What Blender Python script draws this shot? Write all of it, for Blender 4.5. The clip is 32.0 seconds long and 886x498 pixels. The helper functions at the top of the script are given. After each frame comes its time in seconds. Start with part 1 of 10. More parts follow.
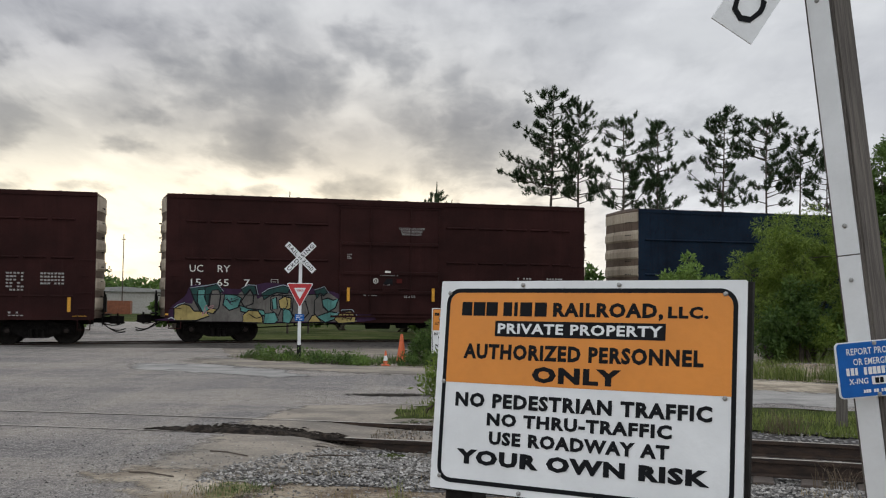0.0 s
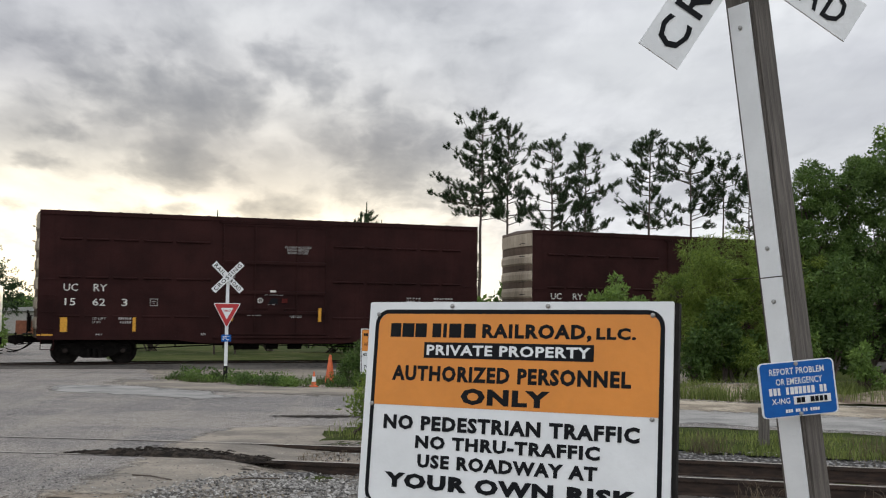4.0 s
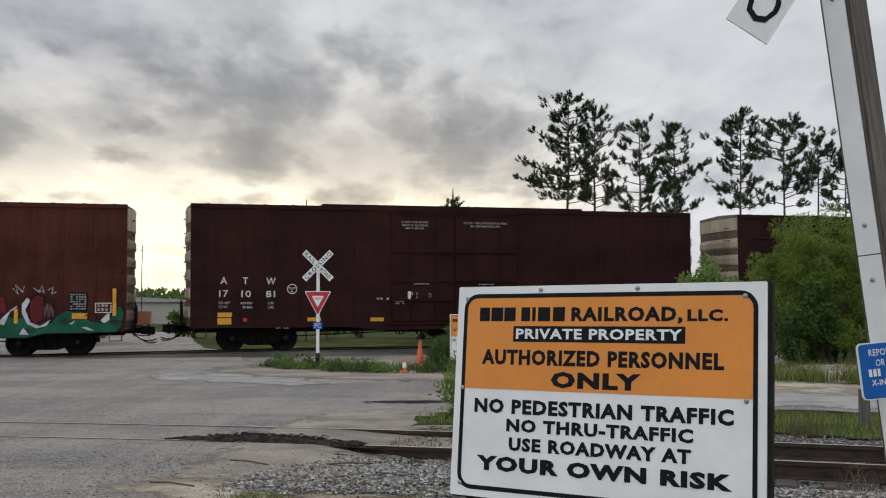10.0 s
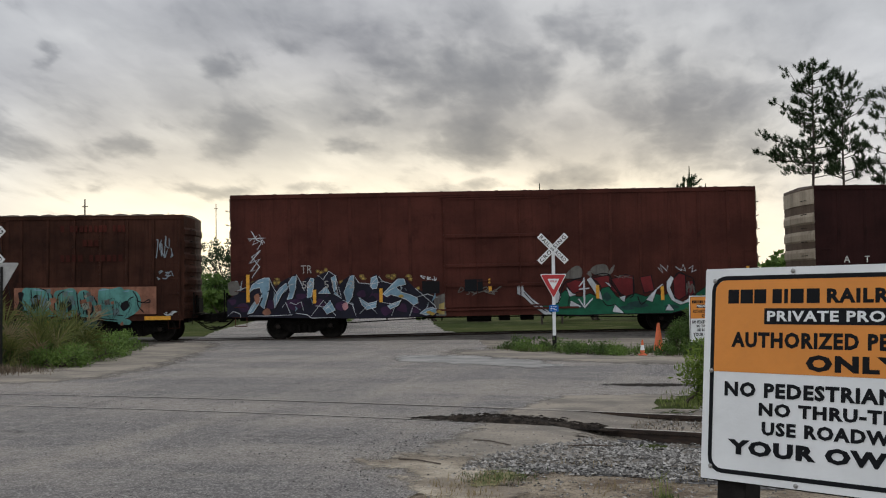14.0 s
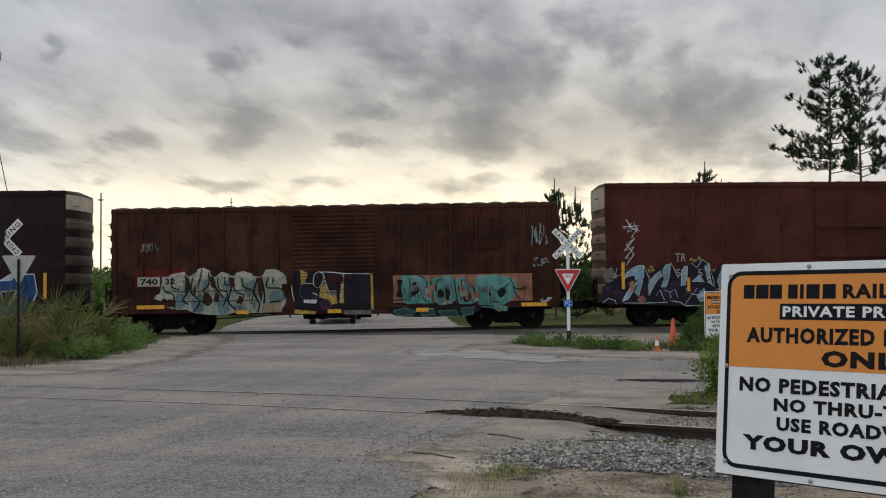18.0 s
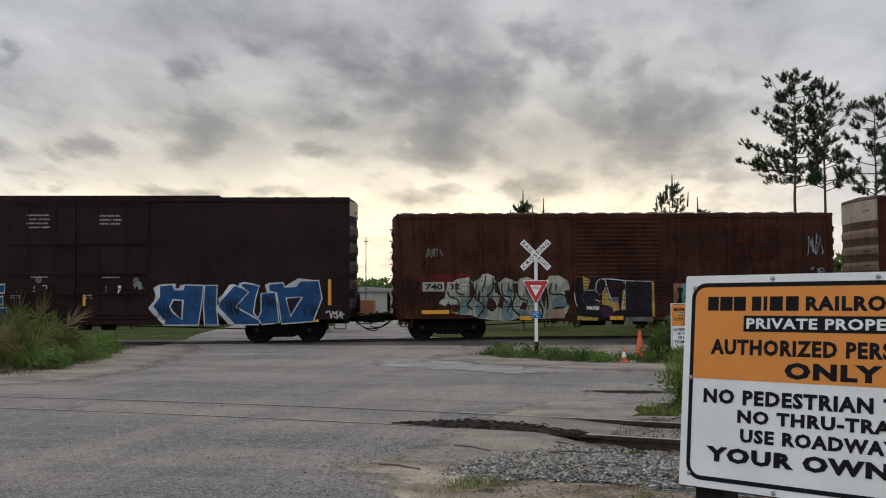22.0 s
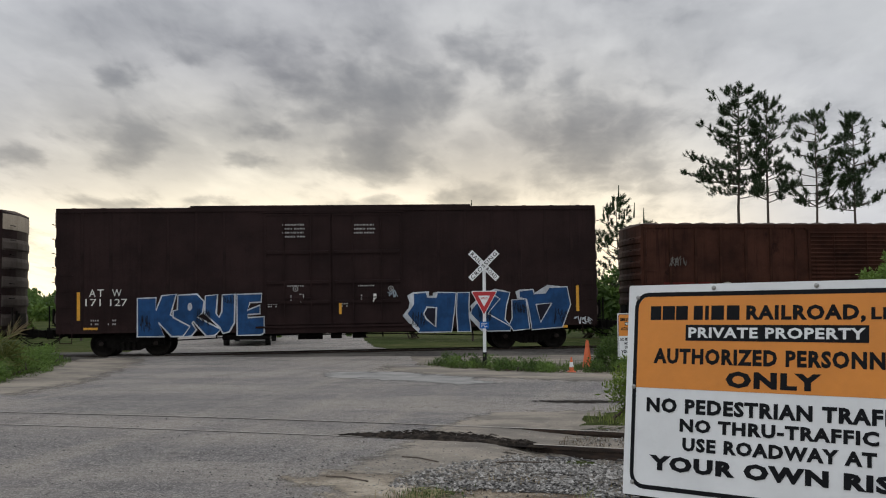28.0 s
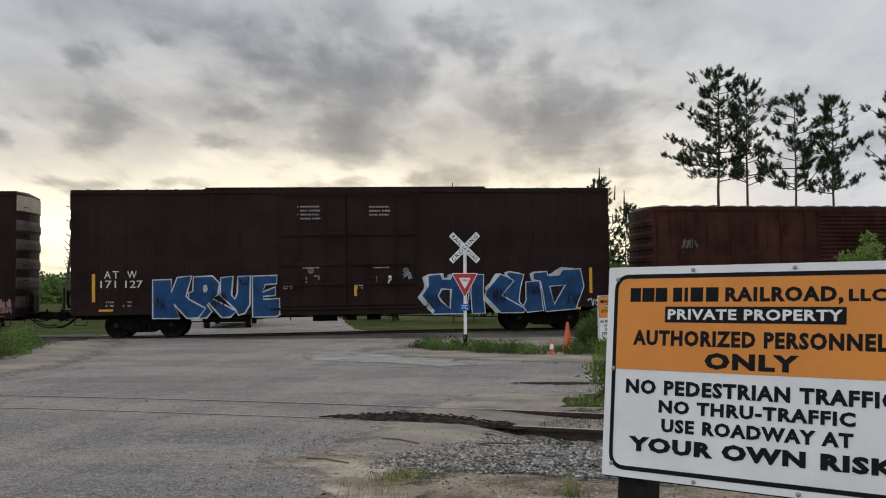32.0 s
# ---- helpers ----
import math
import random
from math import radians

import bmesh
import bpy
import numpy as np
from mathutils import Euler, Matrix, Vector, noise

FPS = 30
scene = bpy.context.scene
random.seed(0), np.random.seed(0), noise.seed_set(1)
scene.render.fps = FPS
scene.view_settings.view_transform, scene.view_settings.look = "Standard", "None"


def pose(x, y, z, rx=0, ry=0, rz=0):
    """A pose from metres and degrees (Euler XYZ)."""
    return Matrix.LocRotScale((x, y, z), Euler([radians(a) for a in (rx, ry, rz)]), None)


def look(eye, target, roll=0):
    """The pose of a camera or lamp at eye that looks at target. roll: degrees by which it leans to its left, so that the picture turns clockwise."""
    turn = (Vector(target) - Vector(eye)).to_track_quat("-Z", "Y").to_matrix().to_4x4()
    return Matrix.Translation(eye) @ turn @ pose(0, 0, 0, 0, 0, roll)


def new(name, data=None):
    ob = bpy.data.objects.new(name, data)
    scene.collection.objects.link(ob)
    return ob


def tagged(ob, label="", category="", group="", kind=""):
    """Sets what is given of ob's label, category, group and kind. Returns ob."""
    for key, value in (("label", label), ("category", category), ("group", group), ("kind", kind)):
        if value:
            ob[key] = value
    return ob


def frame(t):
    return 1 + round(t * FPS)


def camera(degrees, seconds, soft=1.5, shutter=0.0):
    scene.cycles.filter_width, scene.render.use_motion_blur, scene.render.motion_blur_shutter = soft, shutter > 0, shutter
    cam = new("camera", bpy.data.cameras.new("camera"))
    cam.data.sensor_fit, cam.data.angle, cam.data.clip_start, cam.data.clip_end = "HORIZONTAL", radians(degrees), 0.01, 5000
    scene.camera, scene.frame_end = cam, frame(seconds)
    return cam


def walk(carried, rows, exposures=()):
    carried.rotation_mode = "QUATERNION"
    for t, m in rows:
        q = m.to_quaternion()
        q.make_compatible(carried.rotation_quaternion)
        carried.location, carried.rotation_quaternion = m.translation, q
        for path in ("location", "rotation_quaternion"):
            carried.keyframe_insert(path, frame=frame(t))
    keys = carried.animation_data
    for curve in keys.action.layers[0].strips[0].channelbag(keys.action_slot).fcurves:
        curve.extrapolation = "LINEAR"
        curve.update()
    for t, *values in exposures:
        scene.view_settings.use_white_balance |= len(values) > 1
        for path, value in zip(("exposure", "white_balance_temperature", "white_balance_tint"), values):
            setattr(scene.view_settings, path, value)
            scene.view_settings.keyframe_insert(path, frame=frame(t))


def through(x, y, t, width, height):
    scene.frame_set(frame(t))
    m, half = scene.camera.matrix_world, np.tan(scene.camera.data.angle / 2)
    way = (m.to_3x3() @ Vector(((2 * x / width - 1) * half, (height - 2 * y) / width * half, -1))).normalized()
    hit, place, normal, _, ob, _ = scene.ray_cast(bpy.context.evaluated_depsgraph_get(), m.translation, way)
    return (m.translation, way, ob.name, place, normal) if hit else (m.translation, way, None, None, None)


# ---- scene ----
cam = camera(46.03, 32.0, soft=1.1, shutter=0.2)
# seconds, eye in metres, turn in degrees
PATH = [
    (0, 0.014, 0.015, 1.679, 92.92, -0.74, 0.11), (0.5, 0.014, 0.019, 1.677, 92.73, -0.95, -1.41), (1, 0.016, 0.022, 1.676, 92.96, -1.46, -3.59),
    (1.5, 0.018, 0.026, 1.680, 93.75, -1.69, -6.02), (2, 0.019, 0.024, 1.680, 94.31, -1.63, -7.11), (2.5, 0.017, 0.026, 1.678, 94.53, -1.48, -7.05),
    (3, 0.018, 0.020, 1.679, 94.66, -0.78, -6.29), (3.5, 0.017, 0.032, 1.681, 94.62, -0.59, -5.05), (4, 0.016, 0.036, 1.681, 94.09, -0.80, -3.76),
    (4.5, 0.014, 0.032, 1.679, 92.99, -0.52, -2.84), (6.5, 0.016, 0.022, 1.678, 92.57, 0.13, -1.30), (7, 0.017, 0.027, 1.676, 92.37, 0.29, -0.95),
    (7.5, 0.017, 0.027, 1.677, 92.27, 0.29, -0.13), (8, 0.016, 0.029, 1.677, 92.15, 0.37, 1.32), (8.5, 0.016, 0.031, 1.678, 92.33, 0.46, 1.94),
    (9, 0.016, 0.028, 1.678, 92.93, 0.29, 1.52), (9.5, 0.016, 0.025, 1.679, 93.19, 0.21, 1.11), (10, 0.015, 0.024, 1.679, 93.25, 0.08, 1.09),
    (10.5, 0.014, 0.014, 1.680, 93.38, -0.04, 1.21), (11, 0.011, 0.004, 1.682, 93.48, -0.06, 2.14), (11.5, 0.004, -0.013, 1.683, 93.10, 0.12, 4.74),
    (12, -0.006, -0.021, 1.683, 92.72, 0.22, 8.33), (12.5, -0.011, -0.019, 1.683, 92.89, 0.38, 10.65), (13, -0.010, -0.029, 1.683, 92.91, 0.49, 12.07),
    (13.5, -0.013, -0.032, 1.683, 92.60, 0.61, 13.34), (14, -0.010, -0.033, 1.683, 92.38, 0.68, 13.91), (14.5, -0.008, -0.035, 1.682, 92.15, 0.40, 13.94),
    (16.5, -0.016, -0.049, 1.683, 92.36, 0.11, 15.37), (17, -0.014, -0.051, 1.682, 92.28, 0.28, 15.48), (17.5, -0.012, -0.049, 1.682, 92.21, 0.44, 15.18),
    (18, -0.011, -0.044, 1.681, 92.09, 0.42, 14.69), (18.5, -0.012, -0.042, 1.680, 92.04, 0.39, 14.43), (19, -0.012, -0.038, 1.681, 92.05, 0.43, 14.54),
    (19.5, -0.011, -0.036, 1.681, 92.13, 0.43, 14.51), (20, -0.008, -0.036, 1.681, 92.36, 0.26, 13.93), (20.5, -0.009, -0.029, 1.681, 92.83, -0.00, 13.23),
    (21, -0.007, -0.030, 1.681, 93.05, 0.05, 13.09), (21.5, -0.006, -0.026, 1.682, 92.96, 0.08, 13.11), (22, -0.005, -0.025, 1.680, 92.67, 0.13, 12.96),
    (22.5, -0.004, -0.021, 1.678, 92.31, 0.05, 12.79), (23, -0.001, -0.016, 1.679, 92.20, -0.06, 12.80), (23.5, -0.001, -0.013, 1.680, 92.31, -0.15, 12.95),
    (24, 0.001, -0.013, 1.680, 92.68, -0.01, 12.80), (24.5, 0.001, -0.018, 1.680, 93.12, 0.05, 12.49), (25, 0.001, -0.020, 1.680, 93.23, 0.06, 12.11),
    (25.5, -0.000, -0.009, 1.679, 93.10, 0.09, 11.66), (27.5, 0.003, -0.006, 1.679, 93.20, 0.20, 10.63), (28, 0.006, -0.005, 1.678, 93.25, 0.30, 10.16),
    (28.5, 0.007, 0.005, 1.679, 93.06, 0.36, 9.50), (29, 0.006, 0.004, 1.678, 92.78, 0.42, 9.14), (29.5, 0.009, 0.005, 1.678, 92.77, 0.51, 9.03),
    (30, 0.009, -0.000, 1.679, 92.84, 0.55, 8.87), (30.5, 0.009, 0.005, 1.677, 92.71, 0.43, 8.91), (31, 0.009, 0.009, 1.678, 92.57, 0.43, 8.96),
    (31.5, 0.007, 0.004, 1.678, 92.45, 0.30, 9.05), (32, 0.007, 0.001, 1.677, 92.27, 0.30, 9.11),
]
walk(cam, [(t, pose(*p)) for t, *p in PATH],
     [(0, 0.06), (1.5, 0.14), (3, 0.22), (4.5, 0.18), (7, 0.13), (9, 0.09), (12, -0.10), (18, -0.18), (25, -0.18), (32, -0.12)])

# ---- world, sun, light ----
SUN_AZ, SUN_EL = -8.0, 6.0      # degrees east of straight ahead, and up
GLOW_AZ = -16.0                 # the middle of the bright stretch along the horizon
world = bpy.data.worlds.new("dusk_sky")
scene.world = world
world.use_nodes = True
scene.view_settings.exposure = 0.0


class Nodes:
    """Short hand for node trees."""

    def __init__(self, tree):
        self.tree = tree
        tree.nodes.clear()

    def add(self, kind, **sets):
        node = self.tree.nodes.new(kind)
        for key, value in sets.items():
            self.put(node.inputs[key], value)
        return node

    def put(self, socket, value):
        if hasattr(value, "is_output"):
            self.tree.links.new(value, socket)
        elif hasattr(socket.default_value, "__len__") and not hasattr(value, "__len__"):
            socket.default_value = [value] * len(socket.default_value)
        elif hasattr(socket.default_value, "__len__") and len(socket.default_value) == 4 and len(value) == 3:
            socket.default_value = (*value, 1)
        else:
            socket.default_value = value

    def math(self, op, a, b=0.0, c=0.0, clamp=False):
        node = self.tree.nodes.new("ShaderNodeMath")
        node.operation, node.use_clamp = op, clamp
        for socket, value in zip(node.inputs, (a, b, c)):
            self.put(socket, value)
        return node.outputs[0]

    def mix(self, fac, a, b, blend="MIX"):
        node = self.tree.nodes.new("ShaderNodeMix")
        node.data_type, node.blend_type = "RGBA", blend
        self.put(node.inputs[0], fac)
        self.put(node.inputs[6], a)
        self.put(node.inputs[7], b)
        return node.outputs[2]

    def ramp(self, fac, lo, hi, a=0.0, b=1.0):
        node = self.tree.nodes.new("ShaderNodeMapRange")
        node.interpolation_type = "SMOOTHSTEP"
        for socket, value in zip(node.inputs, (fac, lo, hi, a, b)):
            self.put(socket, value)
        return node.outputs[0]

    def noise(self, vector, scale, detail=3.0, rough=0.55, out=0):
        node = self.tree.nodes.new("ShaderNodeTexNoise")
        self.put(node.inputs["Vector"], vector)
        node.inputs["Scale"].default_value = scale
        node.inputs["Detail"].default_value = detail
        node.inputs["Roughness"].default_value = rough
        return node.outputs[out]

    def scaled(self, vector, s):
        node = self.tree.nodes.new("ShaderNodeMapping")
        self.put(node.inputs[0], vector)
        node.inputs["Scale"].default_value = s
        return node.outputs[0]


def build_world():
    n = Nodes(world.node_tree)
    sky = n.add("ShaderNodeTexSky")
    sky.sky_type, sky.sun_disc, sky.dust_density = "NISHITA", False, 3.0
    sky.sun_elevation, sky.sun_rotation = radians(SUN_EL), radians(SUN_AZ)
    co = n.add("ShaderNodeTexCoord").outputs["Generated"]
    xyz = n.add("ShaderNodeSeparateXYZ", Vector=co)
    el = xyz.outputs[2]
    # a closed overcast: brighter overhead than near the horizon
    up = n.ramp(el, 0.1, 0.95, 0.0, 1.0)
    grey = n.mix(up, (0.80, 0.82, 0.855), (1.22, 1.26, 1.33))
    # the low sun behind the clouds warms the sky near the horizon
    low = n.math("EXPONENT", n.math("MULTIPLY", n.math("POWER", n.math("DIVIDE", n.math("MAXIMUM", el, 0.0), 0.135), 2.0), -1.0))
    ahead = n.math("ADD", n.math("MULTIPLY", xyz.outputs[1], math.cos(radians(GLOW_AZ))), n.math("MULTIPLY", xyz.outputs[0], math.sin(radians(GLOW_AZ))))
    wide = n.ramp(ahead, 0.875, 0.975, 0.0, 1.0)
    veil = n.mix(n.math("MULTIPLY", low, wide), grey, (1.85, 1.61, 1.14))
    bank = n.noise(n.scaled(co, (1.0, 1.0, 3.2)), 2.2, 5.0, 0.6)
    veil = n.mix(1.0, veil, n.mix(n.ramp(bank, 0.3, 0.7), (0.88, 0.88, 0.90), (1.12, 1.12, 1.1)), "MULTIPLY")
    # the clear sky shows faintly through the veil
    both = n.mix(0.985, sky.outputs[0], n.mix(1.0, veil, (10.0, 10.0, 10.0), "MULTIPLY"))
    thin = n.add("ShaderNodeBackground", Color=both, Strength=0.1)
    n.add("ShaderNodeOutputWorld", Surface=thin.outputs[0])


build_world()

sun = new("sun", bpy.data.lights.new("sun", "SUN"))
sun.data.energy, sun.data.angle, sun.data.color = 0.35, radians(14), (1.0, 0.86, 0.66)
sun.matrix_world = look((0, 0, 60), (-60 * math.sin(radians(SUN_AZ)), -60 * math.cos(radians(SUN_AZ)), 60 - 60 * math.tan(radians(SUN_EL))))


# ---- materials ----
def material(name, build, rough=0.7, metal=0.0, bump=0.0, spec=0.5, coords="Object", thin=0.0):
    """build(n, co) gives a colour and a height (or None); a thin layer frays out where its sheet's "edge" falls to nothing."""
    mat = bpy.data.materials.new(name)
    mat.use_nodes = True
    n = Nodes(mat.node_tree)
    co = n.add("ShaderNodeTexCoord").outputs[coords]
    made = build(n, co)
    colour, height = made[0], made[1]
    shader = n.add("ShaderNodeBsdfPrincipled", Metallic=metal)
    n.put(shader.inputs["Base Color"], colour)
    n.put(shader.inputs["Roughness"], made[2] if len(made) > 2 else rough)
    n.put(shader.inputs["Specular IOR Level"], spec)
    if height is not None and bump:
        relief = n.add("ShaderNodeBump", Strength=1.0, Distance=bump)
        n.put(relief.inputs["Height"], height)
        n.put(shader.inputs["Normal"], relief.outputs[0])
    out = shader.outputs[0]
    if thin:
        edge = n.add("ShaderNodeAttribute")
        edge.attribute_name = "edge"
        fray = n.noise(co, thin, 8.0, 0.72)
        cover = n.ramp(n.math("ADD", n.math("MULTIPLY", edge.outputs["Fac"], 1.5), n.math("MULTIPLY", n.math("SUBTRACT", fray, 0.5), 3.4)), 0.40, 1.0)
        both = n.add("ShaderNodeMixShader", Fac=cover)
        n.put(both.inputs[1], n.add("ShaderNodeBsdfTransparent").outputs[0])
        n.put(both.inputs[2], out)
        out = both.outputs[0]
    n.add("ShaderNodeOutputMaterial", Surface=out)
    return mat


def plain(name, colour, rough=0.6, metal=0.0, vary=0.12, scale=6.0, spec=0.5):
    def build(n, co):
        f = n.noise(co, scale, 5.0)
        g = n.noise(co, scale * 9, 3.0)
        low = [c * (1 - vary) for c in colour]
        high = [min(1.0, c * (1 + vary)) for c in colour]
        c = n.mix(n.ramp(f, 0.3, 0.7), low, high)
        return n.mix(n.math("MULTIPLY", n.ramp(g, 0.45, 0.75), vary), c, [x * 0.5 for x in colour]), g
    return material(name, build, rough, metal, 0.001, spec)


def car_paint(name, colour, rust, fade=0.3, rough=0.72, grime=0.6):
    """Old oxide paint: vertical run marks, faded patches, black grime and speckled rust."""
    def build(n, co):
        streak = n.noise(n.scaled(co, (5.0, 5.0, 0.22)), 2.0, 6.0, 0.68)
        broad = n.noise(n.scaled(co, (1.1, 1.1, 0.16)), 1.3, 5.0, 0.6)
        patch = n.noise(n.scaled(co, (1.0, 1.0, 1.4)), 0.55, 5.0, 0.6)
        blot = n.noise(n.scaled(co, (1.0, 1.0, 0.7)), 1.7, 7.0, 0.7)
        speck = n.noise(co, 26.0, 4.0, 0.7)
        fine = n.noise(co, 90.0, 2.0)
        c = n.mix(n.ramp(patch, 0.3, 0.7), [x * (1 - fade) for x in colour], [x * (1 + fade) for x in colour])
        c = n.mix(n.math("MULTIPLY", n.ramp(broad, 0.5, 0.75), grime), c, [x * 0.42 for x in colour])
        c = n.mix(n.math("MULTIPLY", n.ramp(streak, 0.5, 0.74), grime), c, [x * 0.35 for x in colour])
        c = n.mix(n.math("MULTIPLY", n.ramp(streak, 0.42, 0.22), 0.4), c, [x * 1.6 + 0.008 for x in colour])
        c = n.mix(n.math("MULTIPLY", n.ramp(blot, 0.56, 0.72), grime * 0.9), c, [x * 0.3 for x in colour])
        c = n.mix(n.math("MULTIPLY", n.ramp(speck, 0.56, 0.70), 0.7), c, rust)
        return c, n.math("ADD", n.math("MULTIPLY", patch, 3.0), n.math("MULTIPLY", fine, 0.25)), n.ramp(speck, 0.3, 0.7, rough - 0.1, rough + 0.18)
    return material(name, build, rough, 0.0, 0.004, 0.12)


M = {}
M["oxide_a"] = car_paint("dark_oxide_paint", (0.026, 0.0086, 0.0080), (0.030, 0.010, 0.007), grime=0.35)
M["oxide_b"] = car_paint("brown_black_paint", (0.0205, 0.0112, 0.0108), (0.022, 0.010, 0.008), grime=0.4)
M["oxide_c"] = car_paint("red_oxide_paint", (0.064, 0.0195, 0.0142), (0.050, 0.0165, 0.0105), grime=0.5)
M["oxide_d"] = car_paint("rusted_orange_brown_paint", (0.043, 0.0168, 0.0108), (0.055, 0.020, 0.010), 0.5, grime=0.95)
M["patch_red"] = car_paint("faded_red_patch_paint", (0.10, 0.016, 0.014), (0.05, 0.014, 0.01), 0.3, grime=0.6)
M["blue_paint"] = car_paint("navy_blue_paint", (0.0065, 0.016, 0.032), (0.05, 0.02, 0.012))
M["pale_end"] = car_paint("dusty_pale_end_paint", (0.38, 0.325, 0.255), (0.25, 0.16, 0.10), 0.2)
M["grey_brown_end"] = car_paint("grey_brown_end_paint", (0.125, 0.092, 0.070), (0.10, 0.06, 0.04), 0.3)
M["brown_end"] = car_paint("red_brown_end_paint", (0.105, 0.066, 0.050), (0.08, 0.04, 0.025), 0.3)
# darker ribs for the ends of the blue-lettered and the last car
M["dark_end"] = car_paint("dark_grey_brown_end_paint", (0.085, 0.070, 0.062), (0.06, 0.04, 0.03), 0.3)
M["tan_end"] = car_paint("dusty_tan_end_paint", (0.25, 0.175, 0.125), (0.18, 0.09, 0.05), 0.25)
M["roof"] = car_paint("grey_roof_metal", (0.16, 0.13, 0.115), (0.12, 0.05, 0.03))
M["under"] = plain("grimy_black_steel", (0.0085, 0.0074, 0.0068), 0.8, 0.0, 0.4, 8, 0.08)
M["bearing"] = plain("dusty_rusty_bearing_cap", (0.024, 0.018, 0.015), 0.7, 0.0, 0.3, 12, 0.2)
M["wheel"] = plain("dark_wheel_steel", (0.013, 0.011, 0.0095), 0.75, 0.0, 0.3, 8, 0.12)
M["white_paint"] = plain("white_stencil_paint", (0.62, 0.62, 0.58), 0.7, 0.0, 0.2, 14)
M["grimy_white"] = car_paint("grimy_white_panel_paint", (0.36, 0.35, 0.32), (0.12, 0.07, 0.05), 0.2, grime=0.5)
M["dim_print"] = plain("worn_dim_stencil_paint", (0.30, 0.29, 0.28), 0.7, 0.0, 0.3, 14)
M["yellow_mark"] = plain("yellow_reflective_tape", (0.62, 0.30, 0.018), 0.45, 0.0, 0.2, 18)
M["sign_white"] = plain("white_sheet_aluminium", (0.72, 0.74, 0.75), 0.42, 0.0, 0.05, 5)
M["sign_orange"] = plain("orange_sign_film", (0.66, 0.235, 0.028), 0.42, 0.0, 0.06, 5)
M["sign_black"] = plain("black_sign_film", (0.007, 0.008, 0.010), 0.55, 0.0, 0.2, 20, 0.12)
M["sign_blue"] = plain("blue_sign_film", (0.004, 0.100, 0.38), 0.5, 0.0, 0.08, 20, 0.25)
M["sign_red"] = plain("red_sign_film", (0.42, 0.018, 0.022), 0.4, 0.0, 0.08, 8)
M["sign_back"] = plain("bare_sign_metal", (0.36, 0.36, 0.35), 0.45, 0.5, 0.12, 8)
M["zinc"] = plain("galvanised_steel", (0.30, 0.30, 0.29), 0.45, 0.7, 0.15, 25)
M["dark_post"] = plain("black_stained_post", (0.014, 0.013, 0.012), 0.7, 0.0, 0.3, 20, 0.15)
M["cone_orange"] = plain("faded_orange_plastic", (0.62, 0.13, 0.045), 0.55, 0.0, 0.15, 12)
M["container_paint"] = plain("faded_orange_container_paint", (0.22, 0.075, 0.035), 0.6, 0.0, 0.2, 3)
M["rubber"] = plain("black_rubber", (0.02, 0.02, 0.02), 0.7, 0.0, 0.2, 12)
M["glass"] = plain("dark_cab_glass", (0.02, 0.06, 0.055), 0.08, 0.0, 0.2, 2)
M["truck_white"] = plain("dull_silver_paint_and_sheen", (0.37, 0.385, 0.38), 0.35, 0.0, 0.12, 3)
M["truck_green"] = plain("dark_teal_truck_paint", (0.030, 0.060, 0.062), 0.28, 0.0, 0.15, 3)
M["chrome"] = plain("dull_chrome", (0.55, 0.55, 0.55), 0.2, 0.9, 0.1, 10)
M["concrete"] = plain("pale_concrete", (0.36, 0.35, 0.32), 0.85, 0.0, 0.15, 6)


def weathered_wood(n, co):
    g = n.noise(n.scaled(co, (30.0, 30.0, 1.2)), 2.0, 6.0, 0.7)
    f = n.noise(n.scaled(co, (80.0, 80.0, 2.0)), 2.0, 3.0)
    c = n.mix(n.ramp(g, 0.3, 0.72), (0.052, 0.045, 0.040), (0.155, 0.138, 0.122))
    return n.mix(n.math("MULTIPLY", n.ramp(f, 0.55, 0.75), 0.7), c, (0.03, 0.026, 0.022)), f


M["wood"] = material("weathered_grey_wood", weathered_wood, 0.85, 0.0, 0.003)


def rail_steel(n, co):
    g = n.noise(n.scaled(co, (1.0, 1.0, 4.0)), 6.0, 5.0)
    return n.mix(n.ramp(g, 0.3, 0.7), (0.016, 0.010, 0.0075), (0.050, 0.030, 0.020)), g


M["rail"] = material("brown_rusty_rail_steel", rail_steel, 0.75, 0.2, 0.002)
M["rail_top"] = plain("worn_dusty_rail_head", (0.34, 0.30, 0.26), 0.5, 0.3, 0.25, 5)
M["groove"] = plain("dirt_filled_groove", (0.10, 0.092, 0.085), 0.95, 0.0, 0.35, 6)
M["tie"] = plain("old_timber_tie", (0.055, 0.042, 0.034), 0.9, 0.0, 0.35, 12)


